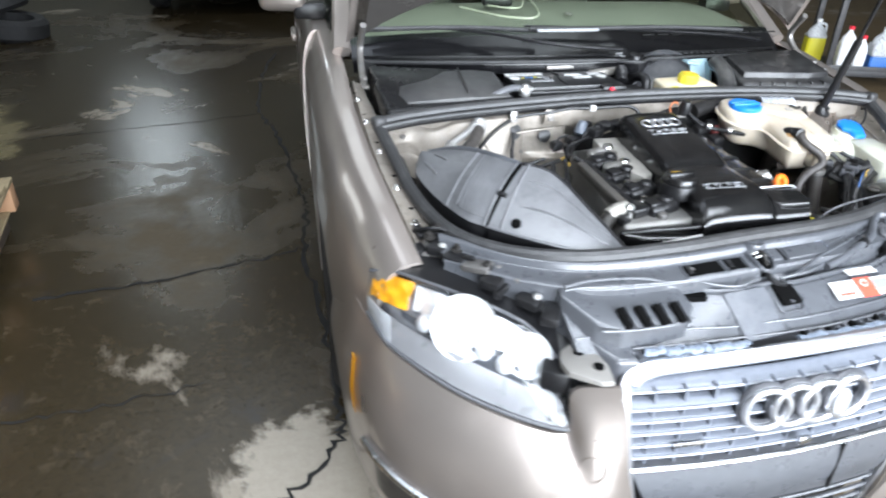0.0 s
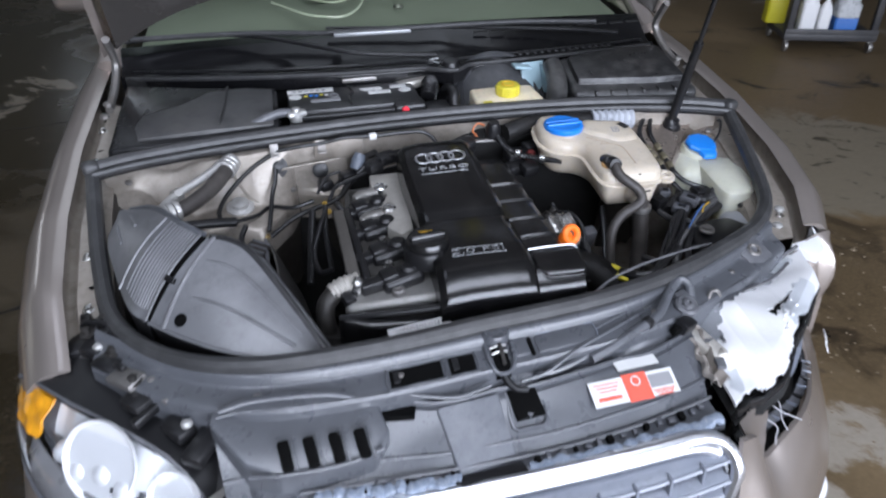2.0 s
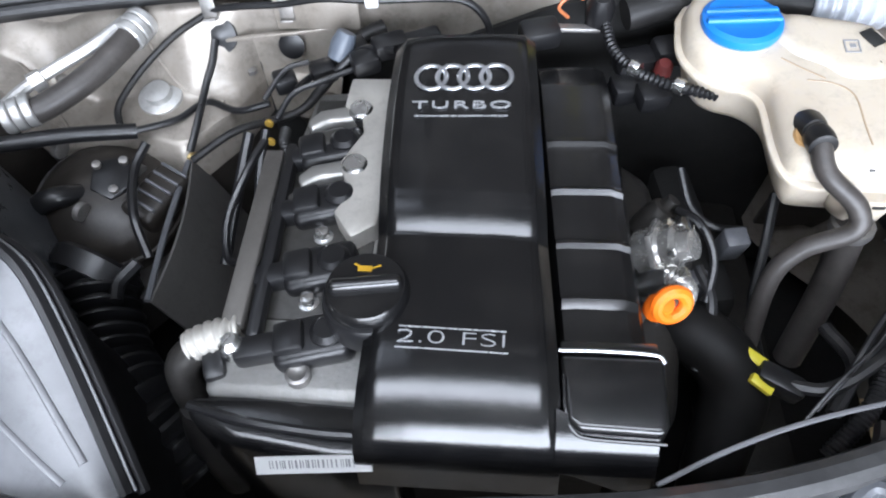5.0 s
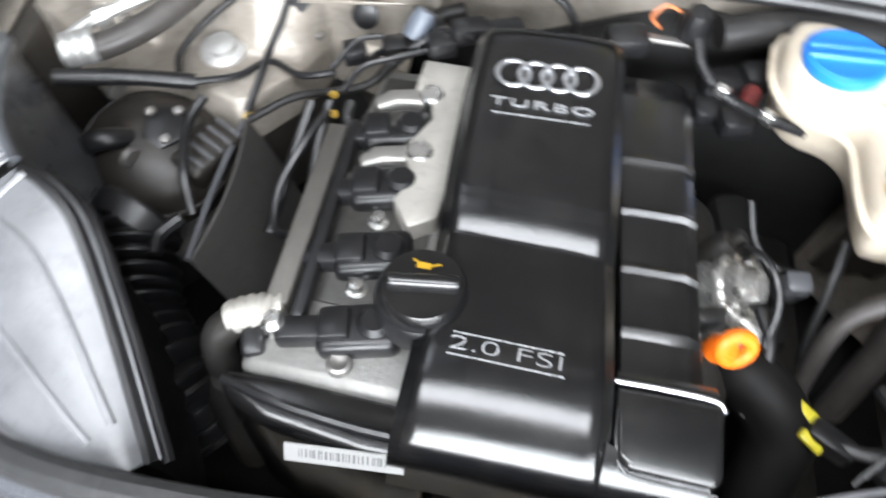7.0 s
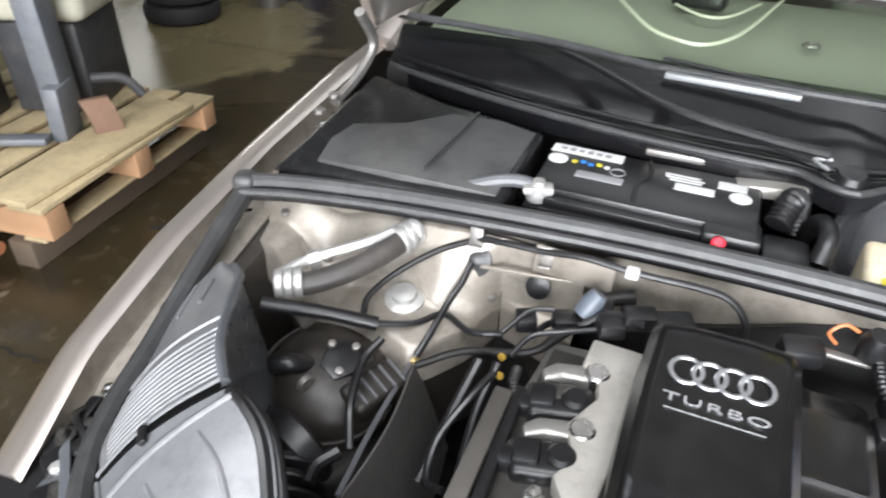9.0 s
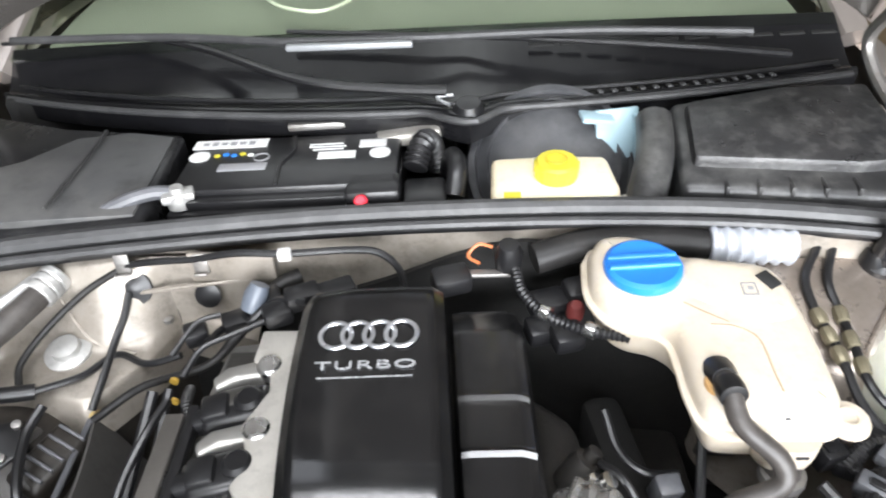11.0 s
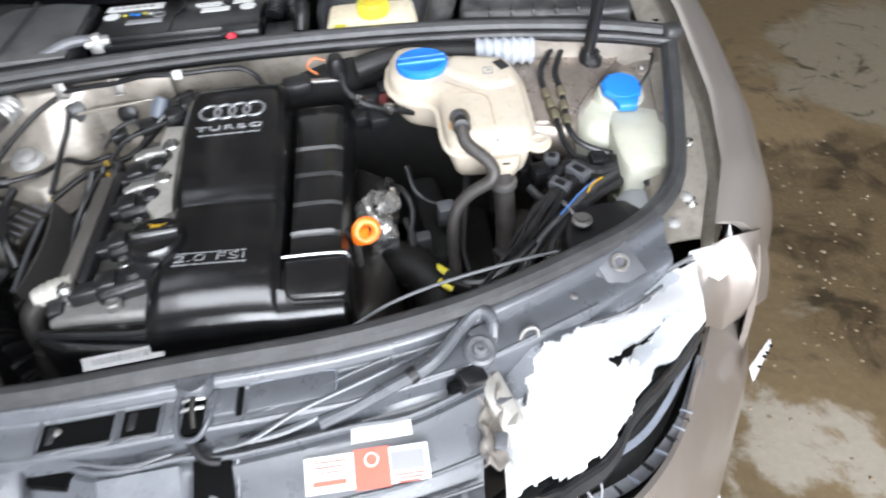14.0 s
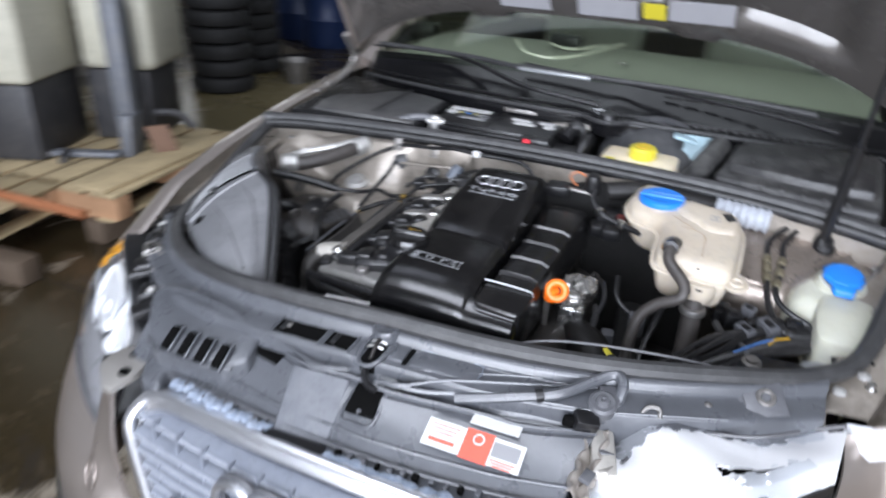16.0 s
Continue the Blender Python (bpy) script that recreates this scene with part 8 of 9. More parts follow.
# crumpled inner end of the lamp shell, beside the radiator cover
P("crumpled_end", sheet(bmesh.new(), lambda u, v: (0.322 + 0.032 * v + 0.003 * math.sin(23 * u + 2 * v), 0.085 + 0.115 * u + 0.003 * math.sin(17 * u) * v, 0.738 + 0.028 * u + 0.004 * math.sin(29 * u + 5 * v) * math.sin(11 * u) + 0.010 * math.sin(9 * v)), 40, 10, 0.003), mat("bent_bright_metal", (0.33, 0.30, 0.27), 0.42, 0.4, 0.2, 30, 0.3, 150), "crumpled bright lamp mounting")
# near-black sheets as the shade below the shell, with bent frame strips
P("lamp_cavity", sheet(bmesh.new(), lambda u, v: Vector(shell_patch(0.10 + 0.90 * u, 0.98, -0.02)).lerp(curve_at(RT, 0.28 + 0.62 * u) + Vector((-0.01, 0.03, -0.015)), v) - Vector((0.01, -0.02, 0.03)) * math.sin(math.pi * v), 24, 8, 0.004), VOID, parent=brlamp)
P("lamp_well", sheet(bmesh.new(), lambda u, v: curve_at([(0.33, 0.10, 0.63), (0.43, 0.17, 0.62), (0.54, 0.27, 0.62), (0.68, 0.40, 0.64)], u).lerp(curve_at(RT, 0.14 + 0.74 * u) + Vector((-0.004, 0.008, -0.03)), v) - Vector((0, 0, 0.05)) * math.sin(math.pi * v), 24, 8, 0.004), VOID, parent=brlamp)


def frame_band(name, pts, drop, material):
    """A flat curved strip of the lamp's broken frame, tipped towards the bumper."""
    return P(name, sheet(bmesh.new(), lambda u, v: curve_at(pts, u) + Vector((0.55, -0.55, -0.35)) * drop * (v - 0.5) + Vector((0, 0, 0.003 * math.sin(13 * u))), 24, 3, 0.004), material, parent=brlamp)


frame_band("frame_band", [(0.450, 0.104, 0.660), (0.531, 0.145, 0.660), (0.588, 0.196, 0.660), (0.628, 0.246, 0.664), (0.668, 0.300, 0.672)], 0.010, SLATGREY)
frame_band("frame_band", [(0.440, 0.075, 0.622), (0.528, 0.114, 0.618), (0.604, 0.178, 0.612), (0.640, 0.226, 0.606), (0.690, 0.310, 0.606)], 0.020, GREYPLASTIC)
for k in range(9):
    q = curve_at([(0.440, 0.075, 0.624), (0.528, 0.114, 0.620), (0.604, 0.178, 0.614), (0.640, 0.226, 0.608)], 0.12 + 0.1 * k)
    P("frame_rib", B(q, (0.003, 0.018, 0.007), (0, 10, 40 + 3 * k), 0.0008), (SLATGREY, BLACKPLASTIC)[k % 2], parent=brlamp)
for pts in (((0.446, 0.084, 0.668), (0.462, 0.066, 0.660), (0.484, 0.062, 0.648), (0.505, 0.063, 0.634)), ((0.470, 0.104, 0.668), (0.472, 0.084, 0.656), (0.466, 0.066, 0.644), (0.470, 0.050, 0.630)), ((0.432, 0.066, 0.652), (0.446, 0.050, 0.644), (0.440, 0.040, 0.634), (0.436, 0.032, 0.622))):
    P("loose_wire", T(pts, 0.0014, n=6), LAMPGREY, parent=brlamp)
P("lower_shell", broken_sheet(lambda u, v: curve_at([(0.346, 0.030, 0.702), (0.400, 0.066, 0.692), (0.458, 0.096, 0.676)], u).lerp(curve_at([(0.340, -0.008, 0.700), (0.374, 0.004, 0.660), (0.408, 0.016, 0.614)], u), v), 40, 14, 0.005, lambda u, v: u < 0.97 - 0.05 * abs(math.sin(9 * v)) and v > 0.03 + 0.05 * abs(math.sin(11 * u))), PAINT, parent=brlamp)
P("lower_seam", T([(0.345, 0.036, 0.708), (0.400, 0.072, 0.699), (0.460, 0.101, 0.683)], 0.0028, n=6), BLACKPLASTIC, parent=brlamp)
# painted wing corner, folded in over the lamp
def wing_fold(u, v):
    top = curve_at([(0.656, 0.350, 0.778), (0.705, 0.374, 0.797), (0.764, 0.392, 0.793), (0.806, 0.44, 0.752)], u)
    low = curve_at([(0.660, 0.282, 0.715), (0.712, 0.328, 0.655), (0.762, 0.372, 0.604), (0.880, 0.474, 0.548)], u)
    ridge = math.exp(-((u - 0.52 - 0.12 * v) / 0.10) ** 2)
    return top.lerp(low, v) + Vector((0.010, -0.022, 0.012)) * math.sin(math.pi * v) * (0.35 + ridge) + Vector((0, 0, 0.004 * math.sin(11 * u) * v))


P("folded_corner", sheet(bmesh.new(), wing_fold, 34, 20, 0.006, (-0.3, 0.6, -0.4)), PAINT, "creased champagne wing corner")
P("lamp_lip", T([Vector(shell_patch(i / 12, 0.0, 0.003)) + Vector((-0.002, 0.003, 0)) for i in range(13)], 0.0036, n=8, steps=2), mat("grey_lamp_lip", (0.07, 0.07, 0.075), 0.35), parent=brlamp)
lb = P("lamp_bracket", B((0.541, 0.330, 0.812), (0.058, 0.056, 0.004), (26, -8, 24), 0.0018), GREYPLASTIC, "grey steel lamp bracket")
P("bracket_eye", ring(bmesh.new(), (0.543, 0.332, 0.815), (0.1, -0.4, 0.9), 0.011, 0.004, 18, 6), STEEL, parent=lb)
P("bracket_foot", B((0.515, 0.318, 0.798), (0.012, 0.040, 0.014), (26, -8, 24), 0.003), GREYPLASTIC, parent=lb)
for dx, dy in ((-0.020, -0.014), (-0.020, 0.012)):
    P("bracket_hole", R([(0.0032, -0.001), (0.0032, 0.0014), (0.0005, 0.0015)], (0.541 + dx, 0.330 + dy, 0.8135 + 0.44 * dy + 0.12 * dx), (0.1, -0.4, 0.9), 10), HOLE, parent=lb)
P("torn_wing_edge", prism(bmesh.new(), [(0.655, 0.365), (0.715, 0.375), (0.730, 0.41), (0.72, 0.345), (0.69, 0.325)], 0.765, lambda x, y: 0.79 + 0.3 * (y - 0.36), 0.002), PALEPLASTIC, "torn bare edge of the wing")
P("shell_wall", sheet(bmesh.new(), lambda u, v: (lambda p: (p[0] + 0.01 * v, p[1] + 0.02 * v, p[2] - 0.09 * v))(shell_patch(u, 1.0)), 24, 5, 0.004, (-0.5, 1, 0)), BLACKPLASTIC, parent=brlamp)

# upper radiator cover with its duct, pad, notch and stickers
REAR = [(-0.470, 0.140), (-0.430, 0.150), (-0.250, 0.146), (-0.130, 0.108), (-0.034, 0.118), (0.026, 0.114), (0.168, 0.138), (0.240, 0.145), (0.335, 0.186)]


def cover_front(x):
    return 0.026 + 0.35 * max(0, x + 0.06) ** 2 + 0.08 * min(0, x + 0.06) ** 2


def rad_cover(u, v):
    r = curve_at([(x, y, 0) for x, y in REAR], u)
    x = r.x
    yf = cover_front(x)
    y = yf + (r.y - yf) * v
    return (x - 0.04 * (1 - v) * (x + 0.035), y, 0.706 + 0.060 * min(1, v * 1.15) + 0.006 * math.sin(math.pi * v))


def cover_at(x, y):
    """Height of the cover's skin."""
    yf = cover_front(x)
    yr = lerp_table([(p, q) for p, q in REAR], x)[0]
    v = (y - yf) / (yr - yf)
    return 0.706 + 0.060 * max(0, min(1, v * 1.15)) + 0.006 * math.sin(math.pi * max(0, min(1, v)))


P("radiator_cover", sheet(bmesh.new(), rad_cover, 50, 14, 0.02), FRONTPLASTIC, "dusty dark grey plastic radiator top cover")
P("cover_edge", T([Vector(rad_cover(i / 30, 0.985)) + Vector((0, 0, 0.003)) for i in range(31)], 0.0042, n=8, steps=1, flat=1.5), FRONTPLASTIC)
P("cover_edge", T([Vector(rad_cover(i / 30, 0.25)) + Vector((0, 0, 0.001)) for i in range(31)], 0.003, n=8, steps=1), FRONTPLASTIC)
duct = P("intake_scoop", prism(bmesh.new(), [(-0.470, 0.120), (-0.462, 0.170), (-0.430, 0.182), (-0.262, 0.166), (-0.232, 0.148), (-0.212, 0.075), (-0.240, 0.046), (-0.375, 0.034), (-0.420, 0.055)], 0.70, lambda x, y: min(0.757 + 0.45 * (y - 0.034), 0.800 + 0.05 * (y - 0.13)) - 0.04 * max(0, (x + 0.25) * 4), 0.006, 3), FRONTPLASTIC, "dark grey slotted air intake scoop")
for k in range(4):
    x = -0.364 + 0.0365 * k
    P("slot", B((x, 0.058, 0.7692), (0.0165, 0.046, 0.010), (24, 0, 10), 0.0045, 3), HOLE, parent=duct)
    P("slot_rim", B((x + 0.0125, 0.058, 0.7700), (0.004, 0.050, 0.008), (24, 0, 10), 0.0015), FRONTPLASTIC, parent=duct)
P("scoop_ridge", T([(-0.415, 0.040, 0.7590), (-0.36, 0.034, 0.7580), (-0.28, 0.036, 0.7580), (-0.225, 0.050, 0.7600)], 0.0028, n=7), FRONTPLASTIC, parent=duct)
P("scoop_ridge", T([(-0.458, 0.128, 0.7965), (-0.42, 0.128, 0.7990), (-0.32, 0.122, 0.7985), (-0.235, 0.114, 0.7880)], 0.0026, n=7), FRONTPLASTIC, parent=duct)
P("scoop_ridge", T([(-0.455, 0.138, 0.800), (-0.40, 0.142, 0.806), (-0.30, 0.134, 0.805), (-0.245, 0.122, 0.796)], 0.007, n=8, flat=0.6), FRONTPLASTIC, parent=duct)
P("scoop_side", prism(bmesh.new(), [(-0.462, 0.110), (-0.425, 0.150), (-0.37, 0.07), (-0.345, 0.0), (-0.392, 0.005)], 0.66, lambda x, y: 0.712 + 0.25 * max(0, y - 0.02), 0.010, 3), FRONTPLASTIC)
P("scoop_shadow_gap", B((-0.205, 0.135, 0.772), (0.03, 0.03, 0.004), (0, 0, -20), 0.001), HOLE)
P("pad", prism(bmesh.new(), [(-0.138, 0.098), (-0.036, 0.108), (-0.026, 0.026), (-0.118, 0.014)], 0.70, lambda x, y: cover_at(x, y) + 0.006, 0.004, 3), mat("pale_grey_pad", (0.118, 0.124, 0.138), 0.45, 0, 0.2, 14, 0.15, 300, 0, 0.35, (0.22, 0.22, 0.23)), "smooth grey plastic pad")
P("pad_frame", prism(bmesh.new(), [(-0.136, 0.012), (-0.022, 0.022), (-0.016, -0.004), (-0.120, -0.010)], 0.69, 0.716, 0.004), BLACKPLASTIC)
P("notch", B((0.003, 0.090, cover_at(0.003, 0.09) + 0.001), (0.046, 0.050, 0.008), (20, 0, 6), 0.001), HOLE)
P("notch_floor", B((0.010, 0.080, cover_at(0.01, 0.08) + 0.003), (0.028, 0.020, 0.006), (10, 0, 30), 0.002), GREYPLASTIC)
P("notch_lip", T([(-0.024, 0.112, 0.768), (-0.024, 0.062, cover_at(-0.024, 0.062) + 0.003), (0.000, 0.059, cover_at(0, 0.059) + 0.003), (0.030, 0.064, cover_at(0.03, 0.064) + 0.003), (0.030, 0.112, 0.768)], 0.0035, n=7, steps=3), FRONTPLASTIC)
st = P("warning_sticker", B((0.184, 0.088, 0.7565), (0.148, 0.042, 0.0012), (25, 0, 3), 0), WHITELABEL, "red and white warning sticker")
sm = pose(0.184, 0.088, 0.7565, 25, 0, 3)


def on_sticker(x, y, w, h, material, name="print_bar"):
    t = B((x, y, 0.0009), (w, h, 0.0006), bev=0)
    bmesh.ops.transform(t, matrix=sm, verts=t.verts[:])
    return P(name, t, material, parent=st)


on_sticker(0.006, 0, 0.042, 0.046, REDLABEL, "red_field")
b = bmesh.new()
ring(b, (0.006, 0.010, 0.0013), (0, 0, 1), 0.0075, 0.0012, 20, 5)
bmesh.ops.transform(b, matrix=sm, verts=b.verts[:])
P("round_mark", b, WHITELABEL, parent=st)
on_sticker(0.0485, 0.004, 0.040, 0.022, GREYLABEL)
for k in range(3):
    on_sticker(0.0485, -0.012 - 0.004 * k, 0.038 - 0.006 * k, 0.0018, REDLABEL)
    on_sticker(-0.045, 0.014 - 0.006 * k, 0.044 - 0.007 * k, 0.0018, REDLABEL)
on_sticker(-0.045, -0.010, 0.040, 0.006, REDLABEL)
P("white_sticker", B((0.203, 0.127, 0.7715), (0.074, 0.020, 0.0012), (6, 0, 4), 0), WHITELABEL, "small plain white sticker")
# broken clips between cover and chrome bar
P("clip_tray", sheet(bmesh.new(), lambda u, v: (-0.34 + 0.66 * u, (1 - v) * (chrome_y(-0.34 + 0.66 * u, 0.70) + 0.012) + v * (cover_front(-0.34 + 0.66 * u) + 0.004), 0.702 + 0.006 * v), 30, 3, 0.008), FRONTPLASTIC)
foam = mat("worn_grey_foam", (0.20, 0.24, 0.31), 0.7, 0, 0.5, 90, 0.8, 160, 0, 0.7, (0.42, 0.45, 0.50))
for x0, x1 in ((-0.33, -0.12), (-0.015, 0.315)):
    P("foam_strip", T([(x0 + (x1 - x0) * i / 24, chrome_y(x0 + (x1 - x0) * i / 24, 0.70) + 0.020 + 0.003 * math.sin(5 * i), 0.711 + 0.002 * math.sin(3.3 * i)) for i in range(25)], lambda t: 0.0105 + 0.0016 * math.sin(90 * t), n=8, steps=3, flat=0.7), foam)
for k in range(30):
    x = -0.325 + 0.0215 * k + rng.uniform(-0.004, 0.004)
    if -0.125 < x < -0.02:
        continue
    y = cover_front(x) - rng.uniform(0.004, 0.012)
    P("retaining_clip", B((x, y, 0.713), (rng.uniform(0.005, 0.013), rng.uniform(0.008, 0.014), rng.uniform(0.006, 0.012)), (10, 0, rng.uniform(-10, 10)), 0.0015), (HOLE, FRONTPLASTIC, GREYPLASTIC)[k % 3])
P("cover_lip", T([(-0.35 + 0.67 * i / 30, cover_front(-0.35 + 0.67 * i / 30), 0.7165) for i in range(31)], 0.0028, n=6, steps=2), GREYPLASTIC)

# lock catch, crossmember openings and cables in the trough


def shelf(x, off, up=0.0):
    """A point of the carrier's flat shelf, off behind (+) or before (-) its line."""
    return Vector((x, lerp_table(FRONT, x)[0] + off, 0.806 + 0.16 * (off + 0.012) + up))


def shelf_plate(x0, x1, o0, o1, lo, hi, bev=0.0):
    q = [shelf(x0, o0), shelf(x1, o0), shelf(x1, o1), shelf(x0, o1)]
    zs = lambda x, y: 0.806 + 0.16 * (y - lerp_table(FRONT, x)[0] + 0.012)
    return prism(bmesh.new(), [(p.x, p.y) for p in q], lambda x, y: zs(x, y) + lo, lambda x, y: zs(x, y) + hi, bev)


for x0, x1 in ((-0.200, -0.117), (-0.105, -0.063)):
    pk = P("pocket", shelf_plate(x0, x1, -0.047, -0.015, -0.02, 0.0012), HOLE)
    P("pocket_rim", T([shelf(x0 - 0.003, -0.012, 0.001), shelf(x0 - 0.003, -0.050, 0.001), shelf((x0 + x1) / 2, -0.050, 0.0015), shelf(x1 + 0.003, -0.050, 0.001), shelf(x1 + 0.003, -0.012, 0.001)], 0.0024, n=7, steps=2), FRONTPLASTIC, parent=pk)
    P("pocket_post", shelf_plate(x0 + 0.006, x0 + 0.016, -0.040, -0.018, -0.01, 0.0024, 0.001), BLACKPLASTIC, parent=pk)
P("catch_boss", R([(0.024, -0.02), (0.024, 0.006), (0.020, 0.012), (0.014, 0.010), (0.002, 0.006)], shelf(-0.020, 0.004, 0.012), (0, -0.2, 1), 20), FRONTPLASTIC)
c = P("bonnet_catch", shelf_plate(-0.033, -0.008, -0.058, 0.004, -0.02, 0.0025), HOLE, "dark steel bonnet catch")
P("catch_hook", T([shelf(-0.018, -0.052, 0.002), shelf(-0.019, -0.030, 0.014), shelf(-0.020, -0.004, 0.012)], 0.0035, n=8), DARKMETAL, parent=c)
for off in (-0.030, -0.018):
    P("catch_spring", T([shelf(-0.034, off, 0.006), shelf(-0.020, off - 0.002, 0.011), shelf(-0.008, off, 0.006)], 0.0022, n=7), SOFTALU, parent=c)
P("catch_guard", T([shelf(-0.040, 0.0, 0.004), shelf(-0.040, -0.040, 0.004), shelf(-0.032, -0.062, 0.0), shelf(-0.012, -0.064, 0.0), shelf(0.000, -0.046, 0.004), shelf(0.004, -0.010, 0.004)], 0.0038, n=8, steps=4), FRONTPLASTIC, parent=c)
P("catch_plate", shelf_plate(0.003, 0.030, -0.042, -0.008, -0.01, 0.0045, 0.002), FRONTPLASTIC, parent=c)
P("catch_gap", shelf_plate(0.031, 0.038, -0.046, -0.006, -0.01, 0.0022), HOLE, parent=c)
rp = P("raised_panel", shelf_plate(0.044, 0.150, -0.044, -0.010, -0.01, 0.0035, 0.002), FRONTPLASTIC)
P("panel_edge", T([shelf(0.150, -0.044, 0.003), shelf(0.150, -0.010, 0.004), shelf(0.10, -0.008, 0.004), shelf(0.046, -0.008, 0.004)], 0.0014, n=6, steps=2), SLATGREY, parent=rp)
P("front_lip", T([shelf(-0.50 + 1.0 * i / 24, -0.0535, -0.0005) for i in range(25)], 0.0024, n=7, steps=2), FRONTPLASTIC)


def ramp(u, v):
    """The sloping panel between the shelf and the radiator cover."""
    x = -0.168 + 0.50 * u
    a = shelf(x, -0.055, -0.012)
    b2 = Vector((x, lerp_table(REAR, x)[0] + 0.006, 0.766))
    return a.lerp(b2, v) + Vector((0, 0, 0.004 * math.sin(9 * u) * math.sin(math.pi * v) - 0.010 * math.sin(math.pi * v)))


P("trough_panel", sheet(bmesh.new(), ramp, 40, 8, 0.005), FRONTPLASTIC)
P("trough_hole", prism(bmesh.new(), [(-0.232, 0.150), (-0.222, 0.104), (-0.172, 0.094), (-0.160, 0.130), (-0.185, 0.142)], 0.74, 0.7695, 0.0), HOLE)
for pts, r in (
    ([(-0.222, 0.132, 0.800), (-0.16, 0.116, 0.787), (-0.10, 0.108, 0.779), (-0.045, 0.118, 0.783)], 0.0026),
    ([(0.004, 0.118, 0.780), (0.05, 0.124, 0.786), (0.11, 0.150, 0.800), (0.20, 0.186, 0.806), (0.33, 0.244, 0.808)], 0.0030),
    ([(0.02, 0.140, 0.796), (0.10, 0.164, 0.803), (0.20, 0.204, 0.808), (0.30, 0.240, 0.810), (0.42, 0.292, 0.812)], 0.0022),
    ([(0.03, 0.126, 0.778), (0.09, 0.136, 0.780), (0.17, 0.166, 0.790), (0.26, 0.208, 0.800)], 0.0050),
):
    P("pressed_ridge", T(pts, r, n=7, steps=6), FRONTPLASTIC)
for pts, r in (
    ([(0.00, 0.165, 0.800), (0.08, 0.150, 0.785), (0.18, 0.180, 0.790), (0.27, 0.225, 0.80), (0.33, 0.262, 0.805), (0.36, 0.255, 0.78)], 0.0045),
    ([(-0.022, 0.128, 0.790), (-0.016, 0.118, 0.780), (-0.004, 0.110, 0.772), (0.012, 0.108, 0.770)], 0.006),
    ([(0.37, 0.31, 0.815), (0.355, 0.285, 0.825), (0.335, 0.262, 0.815), (0.33, 0.24, 0.78)], 0.010),
    ([(0.38, 0.295, 0.80), (0.42, 0.315, 0.80), (0.47, 0.325, 0.80)], 0.006),
):
    P("release_cable", T(pts, r, n=8), BLACKPLASTIC)
for x, y, z, s in ((0.350, 0.262, 0.785, 0.03), (0.365, 0.235, 0.765, 0.036), (0.345, 0.225, 0.755, 0.03), (0.375, 0.280, 0.790, 0.028)):
    P("cable_guide", B((x, y, z), (s, 0.024, 0.03), (10, 15, 35), 0.006), GREYPLASTIC)
lt = P("loom_tube", T([(0.130, 0.140, 0.782), (0.171, 0.152, 0.790), (0.221, 0.171, 0.800), (0.271, 0.192, 0.810), (0.311, 0.234, 0.821), (0.336, 0.254, 0.828), (0.352, 0.243, 0.824), (0.350, 0.221, 0.796)], 0.0085, n=10), FRONTPLASTIC, "dusty grey cable tube along the carrier")
P("tube_clip", R([(0.0105, -0.006), (0.011, 0), (0.0105, 0.006), (0.007, 0.007)], (0.246, 0.181, 0.805), (0.8, 0.5, 0.2), 12), BLACKPLASTIC, parent=lt)
bp_ = P("bolt_plate", R([(0.021, -0.012), (0.021, 0.003), (0.017, 0.006), (0.011, 0.005), (0.009, 0.010), (0.004, 0.011), (0.002, 0.008)], (0.333, 0.208, 0.806), (0.05, -0.35, 1), 22), GREYPLASTIC, "grey plastic mount with a bolt")
P("mount_post", B((0.337, 0.228, 0.800), (0.030, 0.034, 0.030), (12, 0, 25), 0.006), GREYPLASTIC, parent=bp_)
P("black_clip", B((0.318, 0.180, 0.788), (0.036, 0.026, 0.022), (14, 10, 30), 0.004), BLACKPLASTIC)
P("black_clip", B((0.300, 0.172, 0.786), (0.026, 0.012, 0.016), (14, 10, 20), 0.003), HOLE)
P("steel_hook", T([(0.384, 0.222, 0.795), (0.394, 0.234, 0.806), (0.408, 0.236, 0.806), (0.412, 0.228, 0.797)], 0.0034, n=8), STEEL)
P("guide_ring", ring(bmesh.new(), (0.350, 0.275, 0.803), (0.5, -0.5, 0.7), 0.018, 0.005, 20, 8), GREYPLASTIC)
P("lamp_mount", B((0.352, 0.165, 0.748), (0.035, 0.08, 0.03), (10, 0, 20), 0.006), ALU)
for k in range(5):
    P("crumpled_tab", B((0.352 + rng.uniform(-0.015, 0.015), 0.105 + 0.03 * k, 0.755 + rng.uniform(-0.004, 0.006)), (0.022, 0.016, 0.008), (rng.uniform(-30, 30), rng.uniform(-30, 30), rng.uniform(0, 90)), 0.002), ALU if k % 2 else GREYPLASTIC)
P("rear_cover_strip", sheet(bmesh.new(), lambda u, v: (-0.47 + 0.80 * u, 0.150 + 0.03 * v + 0.045 * u * u, 0.735 - 0.02 * v), 20, 2, 0.05), BLACKPLASTIC)
for k in range(6):
    x = -0.52 + 0.19 * k
    xx, yy = front_line(0.10 + 0.15 * k)
    P("trim_stud", R([(0.006, 0), (0.006, 0.003), (0.002, 0.005)], (xx, yy - 0.024, 0.802), n=10), STEEL)

